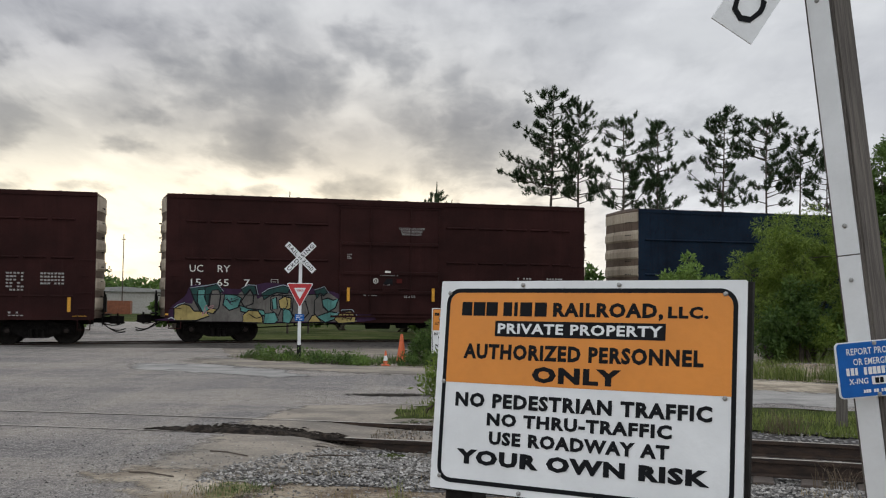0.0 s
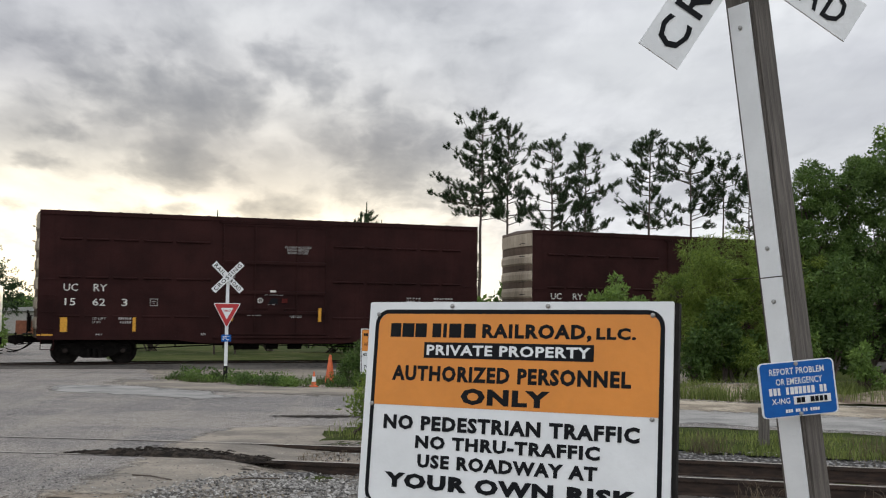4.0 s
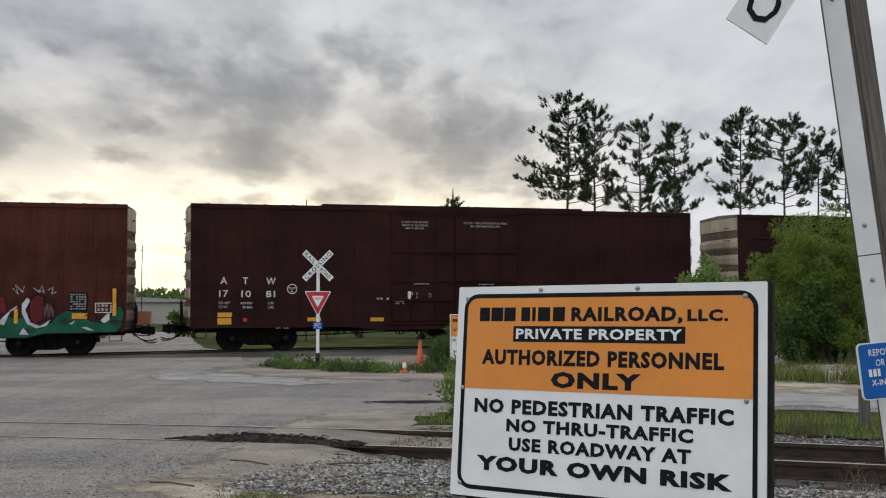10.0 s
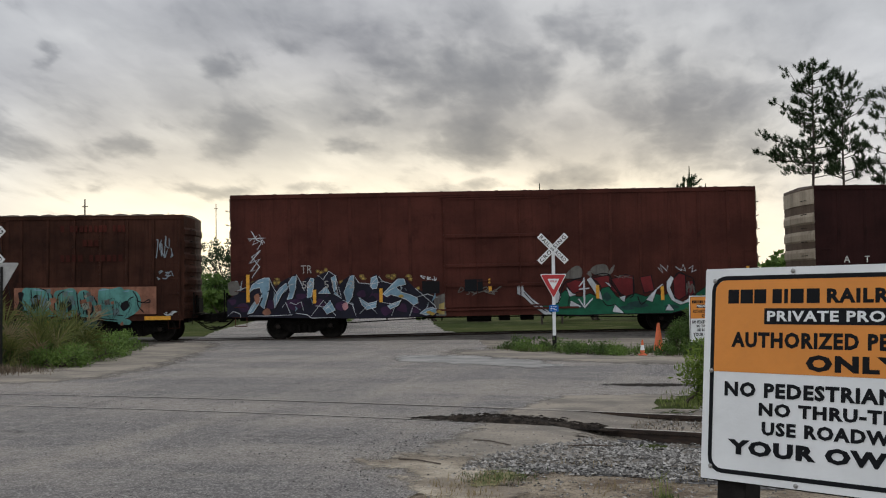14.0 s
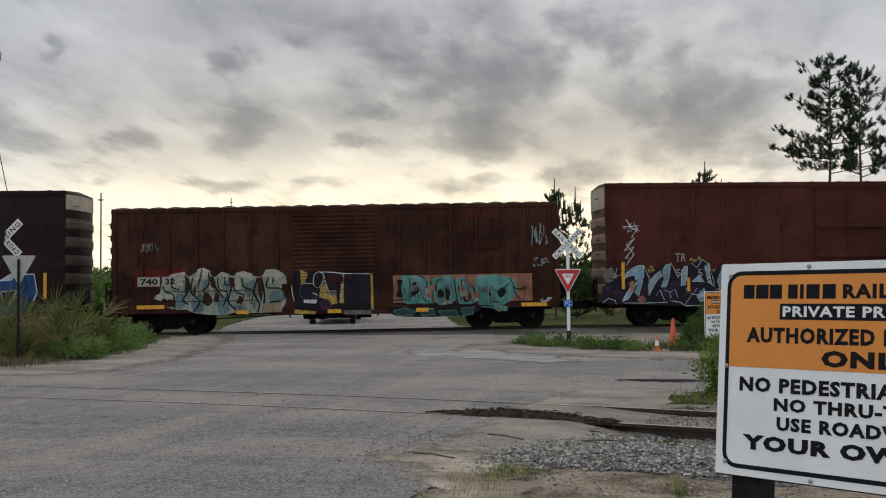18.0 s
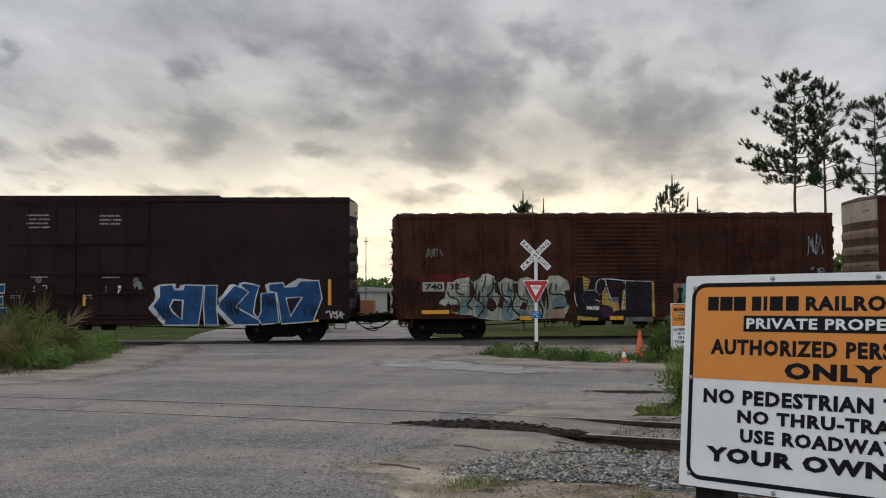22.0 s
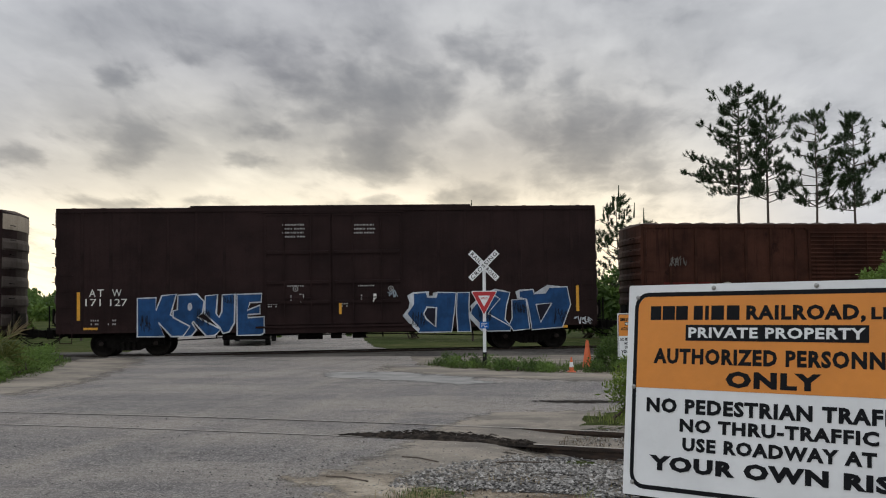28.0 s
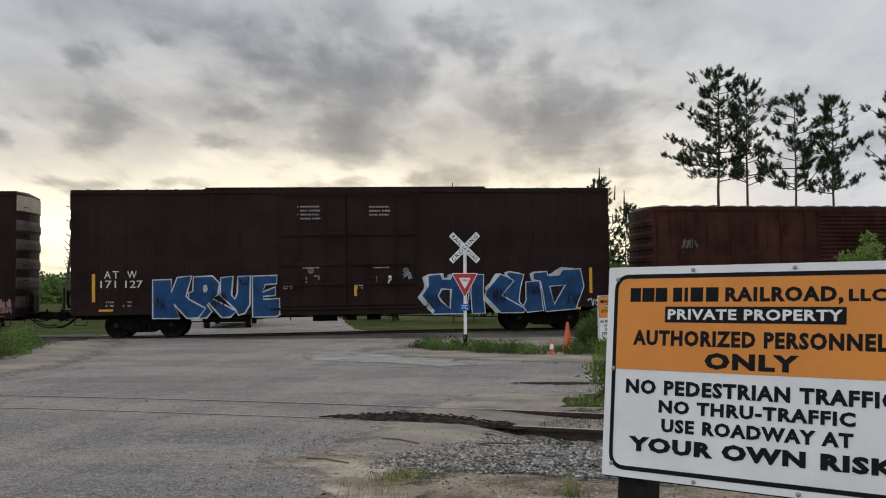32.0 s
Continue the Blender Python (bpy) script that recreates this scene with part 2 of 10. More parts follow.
def asphalt(n, co):
    big = n.noise(n.scaled(co, (1.0, 2.4, 1.0)), 0.16, 5.0, 0.6)
    mid = n.noise(n.scaled(co, (0.8, 1.8, 1.0)), 0.7, 7.0, 0.72)
    small = n.noise(co, 5.0, 6.0, 0.72)
    turned = n.add("ShaderNodeMapping", Rotation=(0.0, 0.0, radians(-22)), Scale=(1.6, 0.10, 1.0))
    n.put(turned.inputs[0], co)
    tracks = n.noise(turned.outputs[0], 0.9, 5.0, 0.65)
    cells = n.add("ShaderNodeTexVoronoi", Scale=62.0, Vector=co)
    grit = n.add("ShaderNodeSeparateColor", Color=cells.outputs["Color"]).outputs[0]
    fine = n.noise(co, 75.0, 3.0, 0.7)
    c = n.mix(n.ramp(big, 0.40, 0.62), (0.176, 0.168, 0.162), (0.295, 0.268, 0.238))
    c = n.mix(n.math("MULTIPLY", n.ramp(tracks, 0.48, 0.68), 0.6), c, (0.325, 0.292, 0.250))
    c = n.mix(n.math("MULTIPLY", n.ramp(tracks, 0.47, 0.30), 0.5), c, (0.120, 0.114, 0.110))
    c = n.mix(n.math("MULTIPLY", n.ramp(mid, 0.52, 0.72), 0.6), c, (0.345, 0.31, 0.265))
    c = n.mix(n.math("MULTIPLY", n.ramp(mid, 0.46, 0.26), 0.8), c, (0.085, 0.078, 0.073))
    c = n.mix(n.math("MULTIPLY", n.ramp(small, 0.53, 0.70), 0.6), c, (0.085, 0.080, 0.075))
    c = n.mix(n.math("MULTIPLY", n.ramp(small, 0.47, 0.33), 0.5), c, (0.40, 0.37, 0.325))
    c = n.mix(n.math("MULTIPLY", n.ramp(grit, 0.62, 0.93), 0.52), c, (0.52, 0.495, 0.455))
    c = n.mix(n.math("MULTIPLY", n.ramp(grit, 0.30, 0.05), 0.48), c, (0.055, 0.052, 0.050))
    c = n.mix(n.math("MULTIPLY", n.ramp(fine, 0.52, 0.70), 0.5), c, (0.06, 0.057, 0.055))
    c = n.mix(1.0, c, (1.29, 1.265, 1.275), "MULTIPLY")
    return c, n.math("ADD", n.math("ADD", fine, n.math("MULTIPLY", grit, 0.6)), n.math("MULTIPLY", small, 2.0))


M["asphalt"] = material("worn_gravelly_asphalt", asphalt, 0.88, 0.0, 0.035, 0.3)


def fine_gravel(n, co):
    f = n.noise(co, 30.0, 4.0, 0.7)
    g = n.noise(co, 1.1, 4.0, 0.6)
    c = n.mix(n.ramp(g, 0.35, 0.65), (0.190, 0.184, 0.176), (0.310, 0.298, 0.280))
    return n.mix(n.ramp(f, 0.5, 0.72, 0.0, 0.7), c, (0.12, 0.12, 0.12)), f


def sandy(n, co):
    big = n.noise(co, 0.8, 6.0, 0.7)
    mid = n.noise(co, 3.4, 7.0, 0.74)
    fine = n.noise(co, 26.0, 5.0, 0.72)
    c = n.mix(n.ramp(big, 0.40, 0.60), (0.20, 0.165, 0.125), (0.42, 0.365, 0.285))
    c = n.mix(n.ramp(mid, 0.50, 0.70, 0.0, 0.7), c, (0.145, 0.115, 0.085))
    c = n.mix(n.ramp(fine, 0.52, 0.68, 0.0, 0.7), c, (0.11, 0.092, 0.075))
    return n.mix(n.ramp(fine, 0.42, 0.28, 0.0, 0.5), c, (0.46, 0.41, 0.335)), n.math("ADD", fine, n.math("MULTIPLY", mid, 2.0))


def tan_dirt(n, co):
    big = n.noise(n.scaled(co, (1.0, 1.6, 1.0)), 0.5, 7.0, 0.72)
    fine = n.noise(co, 24.0, 5.0, 0.72)
    c = n.mix(n.ramp(big, 0.38, 0.62), (0.155, 0.138, 0.118), (0.29, 0.252, 0.205))
    return n.mix(n.ramp(fine, 0.50, 0.68, 0.0, 0.65), c, (0.10, 0.088, 0.075)), fine


def brown_verge(n, co):
    big = n.noise(co, 1.1, 7.0, 0.74)
    mid = n.noise(co, 5.0, 7.0, 0.76)
    fine = n.noise(co, 30.0, 5.0, 0.75)
    c = n.mix(n.ramp(big, 0.40, 0.58), (0.165, 0.122, 0.088), (0.40, 0.335, 0.25))
    c = n.mix(n.ramp(mid, 0.50, 0.68, 0.0, 0.7), c, (0.095, 0.066, 0.048))
    c = n.mix(n.ramp(mid, 0.42, 0.30, 0.0, 0.6), c, (0.36, 0.31, 0.24))
    return n.mix(n.ramp(fine, 0.48, 0.66, 0.0, 0.75), c, (0.05, 0.038, 0.03)), n.math("ADD", fine, n.math("MULTIPLY", mid, 2.0))


def mossy(n, co):
    mid = n.noise(co, 6.0, 6.0, 0.75)
    fine = n.noise(co, 40.0, 4.0, 0.7)
    c = n.mix(n.ramp(mid, 0.4, 0.62), (0.095, 0.105, 0.035), (0.25, 0.225, 0.12))
    return n.mix(n.ramp(fine, 0.5, 0.68, 0.0, 0.8), c, (0.045, 0.05, 0.02)), fine


M["tan_dirt"] = material("tan_road_dirt", tan_dirt, 0.92, 0.0, 0.02, 0.25)
M["thin_gravel"] = material("thin_pale_gravel", fine_gravel, 0.85, 0.0, 0.01, 0.3, thin=1.1)
M["thin_sand"] = material("thin_blown_sand", sandy, 0.92, 0.0, 0.01, 0.25, thin=2.6)
M["thin_dirt"] = material("thin_road_dirt", tan_dirt, 0.92, 0.0, 0.01, 0.25, thin=2.8)
M["thin_moss"] = material("thin_moss", mossy, 0.95, 0.0, 0.02, 0.2, thin=4.0)


# near-black soil tone also carries the shade among the broken edges
def shaded_soil(n, co):
    f = n.noise(co, 9.0, 7.0, 0.75)
    return n.mix(n.ramp(f, 0.42, 0.66), (0.012, 0.0095, 0.008), (0.060, 0.048, 0.038)), f


M["thin_shaded_soil"] = material("soil_and_shade_layer", shaded_soil, 0.95, 0.0, 0.05, 0.1, thin=5.0)
M["shaded_soil"] = material("asphalt_with_shade", shaded_soil, 0.95, 0.0, 0.05, 0.1)
M["brown_verge"] = material("brown_dead_grass_and_dirt", brown_verge, 0.95, 0.0, 0.03, 0.2)


def gravel(n, co):
    v = n.add("ShaderNodeTexVoronoi", Scale=16.0, Vector=co)
    f = n.add("ShaderNodeSeparateColor", Color=v.outputs["Color"]).outputs[0]
    c = n.mix(f, (0.10, 0.098, 0.10), (0.33, 0.32, 0.31))
    c = n.mix(n.ramp(v.outputs["Distance"], 0.25, 0.55), c, (0.05, 0.047, 0.045))
    return c, n.math("SUBTRACT", 1.0, v.outputs["Distance"])


# crumb tone darkened in place of the shade in the hollow
M["crumb_shade"] = plain("dark_crumbs_with_shade", (0.018, 0.014, 0.011), 0.95, 0.0, 0.6, 9, 0.1)
M["gravel"] = material("grey_crushed_stone", gravel, 0.9, 0.0, 0.03, 0.3)


# dark ballast whose tone also stands in for shade beside the train
def shaded_ballast(n, co):
    v = n.add("ShaderNodeTexVoronoi", Scale=9.0, Vector=co)
    f = n.add("ShaderNodeSeparateColor", Color=v.outputs["Color"]).outputs[0]
    g = n.noise(n.scaled(co, (0.5, 1.0, 1.0)), 0.5, 6.0, 0.7)
    c = n.mix(n.ramp(g, 0.38, 0.62), (0.030, 0.027, 0.025), (0.105, 0.094, 0.083))
    return n.mix(n.math("MULTIPLY", f, 0.5), c, (0.14, 0.13, 0.12)), f


M["shaded_ballast"] = material("dark_ballast_and_train_shade", shaded_ballast, 0.92, 0.0, 0.03, 0.2)


def stone(n, co):
    info = n.add("ShaderNodeNewGeometry").outputs["Random Per Island"]
    f = n.noise(co, 30.0, 4.0)
    c = n.mix(n.math("POWER", info, 1.5), (0.060, 0.058, 0.056), (0.46, 0.445, 0.42))
    return n.mix(n.ramp(f, 0.4, 0.7, 0.0, 0.4), c, (0.16, 0.14, 0.12)), f


M["stone"] = material("broken_grey_stone", stone, 0.9, 0.0, 0.004, 0.3)


# greens lowered to stand in for the train's shade on the grass
def field(n, co):
    big = n.noise(co, 0.08, 5.0, 0.6)
    mid = n.noise(co, 0.6, 6.0, 0.7)
    fine = n.noise(n.scaled(co, (1.0, 0.5, 1.0)), 7.0, 5.0, 0.75)
    c = n.mix(n.ramp(big, 0.35, 0.65), (0.026, 0.041, 0.011), (0.060, 0.072, 0.021))
    c = n.mix(n.ramp(mid, 0.48, 0.72, 0.0, 0.6), c, (0.17, 0.15, 0.08))
    c = n.mix(n.ramp(fine, 0.48, 0.72, 0.0, 0.7), c, (0.045, 0.06, 0.02))
    return c, fine


M["field"] = material("mown_green_field", field, 0.98, 0.0, 0.08, 0.03)


def leafy(name, dark, light, through=0.35):
    """Leaves: each one its own green, and some light passes through them."""
    mat = bpy.data.materials.new(name)
    mat.use_nodes = True
    n = Nodes(mat.node_tree)
    co = n.add("ShaderNodeTexCoord").outputs["Object"]
    r = n.add("ShaderNodeNewGeometry").outputs["Random Per Island"]
    f = n.noise(co, 0.7, 3.0)
    c = n.mix(n.math("ADD", n.math("MULTIPLY", r, 0.6), n.ramp(f, 0.35, 0.65, 0.0, 0.4)), dark, light)
    front = n.add("ShaderNodeBsdfPrincipled", Roughness=0.6)
    n.put(front.inputs["Base Color"], c)
    n.put(front.inputs["Specular IOR Level"], 0.25)
    back = n.add("ShaderNodeBsdfTranslucent", Color=c)
    both = n.add("ShaderNodeMixShader")
    both.inputs[0].default_value = through
    n.put(both.inputs[1], front.outputs[0])
    n.put(both.inputs[2], back.outputs[0])
    n.add("ShaderNodeOutputMaterial", Surface=both.outputs[0])
    return mat


M["leaf_willow"] = leafy("willow_leaves", (0.055, 0.100, 0.016), (0.255, 0.335, 0.062))
M["leaf_dark"] = leafy("dark_broad_leaves", (0.035, 0.070, 0.018), (0.125, 0.200, 0.046))
M["leaf_mid"] = leafy("mid_green_leaves", (0.06, 0.112, 0.024), (0.20, 0.30, 0.07))
M["leaf_high"] = leafy("sunlit_feathery_leaves", (0.075, 0.130, 0.026), (0.235, 0.330, 0.075), 0.45)
M["needle"] = leafy("pine_needles", (0.020, 0.040, 0.017), (0.056, 0.090, 0.034), 0.25)
M["grass"] = leafy("green_grass_blades", (0.035, 0.066, 0.016), (0.115, 0.165, 0.045))
M["reed"] = leafy("dark_reed_blades", (0.018, 0.034, 0.010), (0.070, 0.096, 0.028))
M["dry_grass"] = leafy("dry_straw_blades", (0.17, 0.125, 0.065), (0.36, 0.29, 0.17))
M["palm"] = leafy("palmetto_fronds", (0.024, 0.046, 0.012), (0.21, 0.215, 0.065))
M["verge_grass"] = leafy("yellow_green_grass_blades", (0.075, 0.110, 0.025), (0.230, 0.265, 0.075))
M["dead_grass"] = leafy("dead_brown_blades", (0.07, 0.05, 0.035), (0.17, 0.13, 0.085))
M["bark"] = plain("grey_brown_bark", (0.075, 0.058, 0.046), 0.9, 0.0, 0.35, 10)


def glow(name, colour, strength):
    mat = bpy.data.materials.new(name)
    mat.use_nodes = True
    n = Nodes(mat.node_tree)
    n.add("ShaderNodeOutputMaterial", Surface=n.add("ShaderNodeEmission", Color=colour, Strength=strength).outputs[0])
    return mat


M["headlight_glow"] = glow("lit_headlight", (1.0, 0.93, 0.8), 3.0)


# ---- building helpers ----
def box(bm, x0, x1, y0, y1, z0, z1):
    v = [bm.verts.new((x, y, z)) for x in (x0, x1) for y in (y0, y1) for z in (z0, z1)]
    for f in ((0, 1, 3, 2), (4, 6, 7, 5), (0, 4, 5, 1), (2, 3, 7, 6), (0, 2, 6, 4), (1, 5, 7, 3)):
        bm.faces.new([v[i] for i in f])
    return v


def bevelled(bm, width, seg=1):
    bmesh.ops.bevel(bm, geom=list(bm.edges), offset=width, segments=seg, affect="EDGES", clamp_overlap=True)


def rod(bm, p, q, r, r2=None, seg=8, caps=True):
    p, q = Vector(p), Vector(q)
    r2 = r if r2 is None else r2
    t = (q - p).normalized()
    a = t.orthogonal().normalized()
    b = t.cross(a)
    ring = [[bm.verts.new(c + (a * math.cos(k * math.tau / seg) + b * math.sin(k * math.tau / seg)) * s) for k in range(seg)] for c, s in ((p, r), (q, r2))]
    for k in range(seg):
        j = (k + 1) % seg
        bm.faces.new((ring[0][k], ring[0][j], ring[1][j], ring[1][k]))
    if caps:
        bm.faces.new(ring[0][::-1])
        bm.faces.new(ring[1])


def tube(bm, points, r, seg=6):
    for p, q in zip(points, points[1:]):
        rod(bm, p, q, r, seg=seg)


def lathe(bm, rings, axis="z", seg=20):
    """rings: radius and place along the axis."""
    loops = []
    for r, h in rings:
        loop = []
        for k in range(seg):
            c, s = r * math.cos(k * math.tau / seg), r * math.sin(k * math.tau / seg)
            loop.append(bm.verts.new((c, s, h) if axis == "z" else (c, h, s)))
        loops.append(loop)
    for a, b in zip(loops, loops[1:]):
        for k in range(seg):
            j = (k + 1) % seg
            bm.faces.new((a[k], a[j], b[j], b[k]))
    bm.faces.new(loops[0][::-1])
    bm.faces.new(loops[-1])


def plate(bm, outline, y0, y1):
    """A flat plate with its outline in x and z, from y0 (front) to y1."""
    a = [bm.verts.new((x, y0, z)) for x, z in outline]
    b = [bm.verts.new((x, y1, z)) for x, z in outline]
    bm.faces.new(a)
    bm.faces.new(b[::-1])
    for k in range(len(a)):
        j = (k + 1) % len(a)
        bm.faces.new((a[k], b[k], b[j], a[j]))


def rounded(x0, x1, z0, z1, r, seg=5):
    out = []
    for cx, cz, a0 in ((x1 - r, z1 - r, 0), (x0 + r, z1 - r, 90), (x0 + r, z0 + r, 180), (x1 - r, z0 + r, 270)):
        for k in range(seg + 1):
            a = radians(a0 + 90 * k / seg)
            out.append((cx + r * math.cos(a), cz + r * math.sin(a)))
    return out


def mesh_of(bm, name, smooth=False):
    bmesh.ops.recalc_face_normals(bm, faces=bm.faces)
    me = bpy.data.meshes.new(name)
    bm.to_mesh(me)
    bm.free()
    if smooth:
        me.shade_smooth()
    return me


def part(name, bm, mat, parent, label="", smooth=False):
    me = bm if isinstance(bm, bpy.types.Mesh) else mesh_of(bm, name, smooth)
    if not me.materials:
        me.materials.append(M[mat])
    ob = new(name, me)
    ob.parent = parent
    if label:
        tagged(ob, label)
    return ob


def thing(name, label, category, m=None, group="", kind=""):
    ob = new(name)
    ob.empty_display_size = 0.2
    if m is not None:
        ob.matrix_world = m
    return tagged(ob, label, category, group, kind)


def single(name, bm, mat, label, category="", m=None, group="", kind="", smooth=False):
    me = bm if isinstance(bm, bpy.types.Mesh) else mesh_of(bm, name, smooth)
    if not me.materials:
        me.materials.append(M[mat])
    ob = new(name, me)
    if m is not None:
        ob.matrix_world = m
    return tagged(ob, label, category, group, kind)


def lettering(text, x0, x1, z0, z1, y, spread=0.0, bold=0.0, turn=0.0, centre=(0, 0)):
    """Flat painted letters that fill a box in x and z, facing -y."""
    cu = bpy.data.curves.new("letters", "FONT")
    cu.body, cu.size, cu.offset, cu.space_character, cu.resolution_u = text, 1.0, bold, 1.0 + spread, 2
    ob = new("letters", cu)
    me = bpy.data.meshes.new_from_object(ob.evaluated_get(bpy.context.evaluated_depsgraph_get()))
    bpy.data.objects.remove(ob)
    co = np.empty(len(me.vertices) * 3)
    me.vertices.foreach_get("co", co)
    co = co.reshape(-1, 3)
    lo, hi = co.min(0), co.max(0)
    x = x0 + (co[:, 0] - lo[0]) / (hi[0] - lo[0]) * (x1 - x0)
    z = z0 + (co[:, 1] - lo[1]) / (hi[1] - lo[1]) * (z1 - z0)
    if turn:
        a = radians(turn)
        x, z = x - centre[0], z - centre[1]
        x, z = centre[0] + x * math.cos(a) - z * math.sin(a), centre[1] + x * math.sin(a) + z * math.cos(a)
    me.vertices.foreach_set("co", np.stack([x, np.full(len(x), y), z], 1).ravel())
    me.materials.clear()
    me.update()
    return me


def words(text, x0, x1, z0, z1, y, spread, bold, mat, parent, turn=0.0, label=""):
    """A line of letters, each word a part of its own."""
    me = lettering(text, x0, x1, z0, z1, y, spread, bold)
    co = np.array([v.co for v in me.vertices])
    polys = [list(p.vertices) for p in me.polygons]
    bpy.data.meshes.remove(me)
    spans = sorted((co[p, 0].min(), co[p, 0].max()) for p in polys)
    cuts, reach = [], spans[0][1]
    for a, b in spans:
        if a - reach > 0.26 * (z1 - z0):
            cuts.append((a + reach) / 2)
        reach = max(reach, b)
    a = radians(turn)
    flat = np.stack([co[:, 0] * math.cos(a) - co[:, 2] * math.sin(a), co[:, 1], co[:, 0] * math.sin(a) + co[:, 2] * math.cos(a)], 1)
    groups = {}
    for p in polys:
        groups.setdefault(sum(co[p, 0].mean() > c for c in cuts), []).append(p)
    for k in sorted(groups):
        used = sorted({i for p in groups[k] for i in p})
        at = {i: j for j, i in enumerate(used)}
        word = bpy.data.meshes.new("word")
        word.from_pydata(flat[used].tolist(), [], [[at[i] for i in p] for p in groups[k]])
        part("word", word, mat, parent, label)


def bars(bm, x0, x1, z0, z1, y, count, seed=0):
    """Unreadable small print: short bars of its size."""
    rnd = random.Random(seed)
    step = (x1 - x0) / count
    for k in range(count):
        if rnd.random() < 0.12:
            continue
        w = step * rnd.uniform(0.55, 0.82)
        box(bm, x0 + k * step, x0 + k * step + w, y - 0.002, y, z0, z1)


# ---- the plan ----
TRACK_TURN = 15.71                       # degrees from the x axis to the train's track
ALONG = Vector((math.cos(radians(TRACK_TURN)), math.sin(radians(TRACK_TURN)), 0))
ACROSS = Vector((-ALONG.y, ALONG.x, 0))
TRACK_FAR = 39.78                        # from the origin to the middle of the train's track


def on_track(s, across=0.0, z=0.0):
    """A pose on the train's track: x along it, y away from the viewer."""
    p = ALONG * s + ACROSS * (TRACK_FAR + across)
    return pose(p.x, p.y, z, 0, 0, TRACK_TURN)


def climb(s):
    """The far track rises a little to the right of the road."""
    t = min(max((s + 11.0) / 20.0, 0.0), 1.0)
    return 0.18 * t * t * (3 - 2 * t) + 0.002 * min(max(s - 9.0, 0.0), 40.0)


def on_rails(s, reach):
    """A pose on the train's track for a car whose two trucks lie reach metres before and behind s."""
    a, b = climb(s - reach), climb(s + reach)
    p = ALONG * s + ACROSS * TRACK_FAR
    return pose(p.x, p.y, (a + b) / 2, 0, -math.degrees(math.atan2(b - a, 2 * reach)), TRACK_TURN)


def near_track(x):
    """The middle of the near track: a slow curve with straight ends."""
    c = min(max(x, -12.0), 12.0)
    return 13.43 - 0.243 * c - 0.0091 * c * c + (x - c) * (-0.243 - 0.0182 * c)


# ---- ground ----
def smooth(a, b, x):
    x = min(max((x - a) / (b - a), 0.0), 1.0)
    return x * x * (3 - 2 * x)


def terrain(x, y):
    """The ground dips beside the near track where it leaves the road."""
    d = y - near_track(x)
    side = (1 - 0.6 * (1 - smooth(0.2, 2.6, x)) * smooth(-0.95, -0.65, d)) * (1 - smooth(0.9, 1.5, d)) * (1 - smooth(1.2, 3.0, -d))
    return (-0.17 * smooth(-1.9, -0.5, x) - 0.07 * smooth(0.2, 2.6, x)) * side


def inside(x, y, outline):
    hit = False
    for k in range(len(outline)):
        (ax, ay), (bx, by) = outline[k - 1], outline[k]
        if (ay > y) != (by > y) and x < ax + (y - ay) / (by - ay) * (bx - ax):
            hit = not hit
    return hit


def grid_sheet(name, outline, z, mat, label, cell=0.25, rough=0.15, bumps=0.02, fade=0.0):
    """A ground sheet of small cells that follows the terrain."""
    x0, x1 = min(p[0] for p in outline), max(p[0] for p in outline)
    y0, y1 = min(p[1] for p in outline), max(p[1] for p in outline)
    at, verts, faces = {}, [], []

    def vert(i, j):
        if (i, j) not in at:
            x, y = x0 + i * cell, y0 + j * cell
            jx, jy = noise.noise((x * 3.1, y * 3.1, 1)) * cell * 0.45, noise.noise((x * 3.1, y * 3.1, 7)) * cell * 0.45
            at[i, j] = len(verts)
            verts.append((x + jx, y + jy, z + terrain(x, y) + bumps * noise.noise((x * 0.9, y * 0.9, 3)) + bumps * 0.4 * noise.noise((x * 3, y * 3, 5))))
        return at[i, j]
    for i in range(int((x1 - x0) / cell)):
        for j in range(int((y1 - y0) / cell)):
            cx, cy = x0 + (i + 0.5) * cell, y0 + (j + 0.5) * cell
            if inside(cx + rough * 2 * noise.noise((cx * 1.7, cy * 1.7, 2)), cy + rough * 2 * noise.noise((cx * 1.7, cy * 1.7, 9)), outline):
                faces.append((vert(i, j), vert(i + 1, j), vert(i + 1, j + 1), vert(i, j + 1)))
    me = bpy.data.meshes.new(name)
    me.from_pydata(verts, [], faces)
    me.shade_smooth()
    if fade:
        # how far each spot lies from the sheet's outline
        layer = me.attributes.new("edge", "FLOAT", "POINT")
        xy = np.array(verts)[:, :2]
        best = np.full(len(xy), 1e9)
        for k in range(len(outline)):
            a, b = np.array(outline[k - 1], float), np.array(outline[k], float)
            f = np.clip(((xy - a) @ (b - a)) / ((b - a) @ (b - a)), 0, 1)
            best = np.minimum(best, np.linalg.norm(xy - a - f[:, None] * (b - a), axis=1))
        layer.data.foreach_set("value", np.clip(best / fade, 0, 1).astype(np.float32))
    return single(name, me, mat, label, kind="structure")


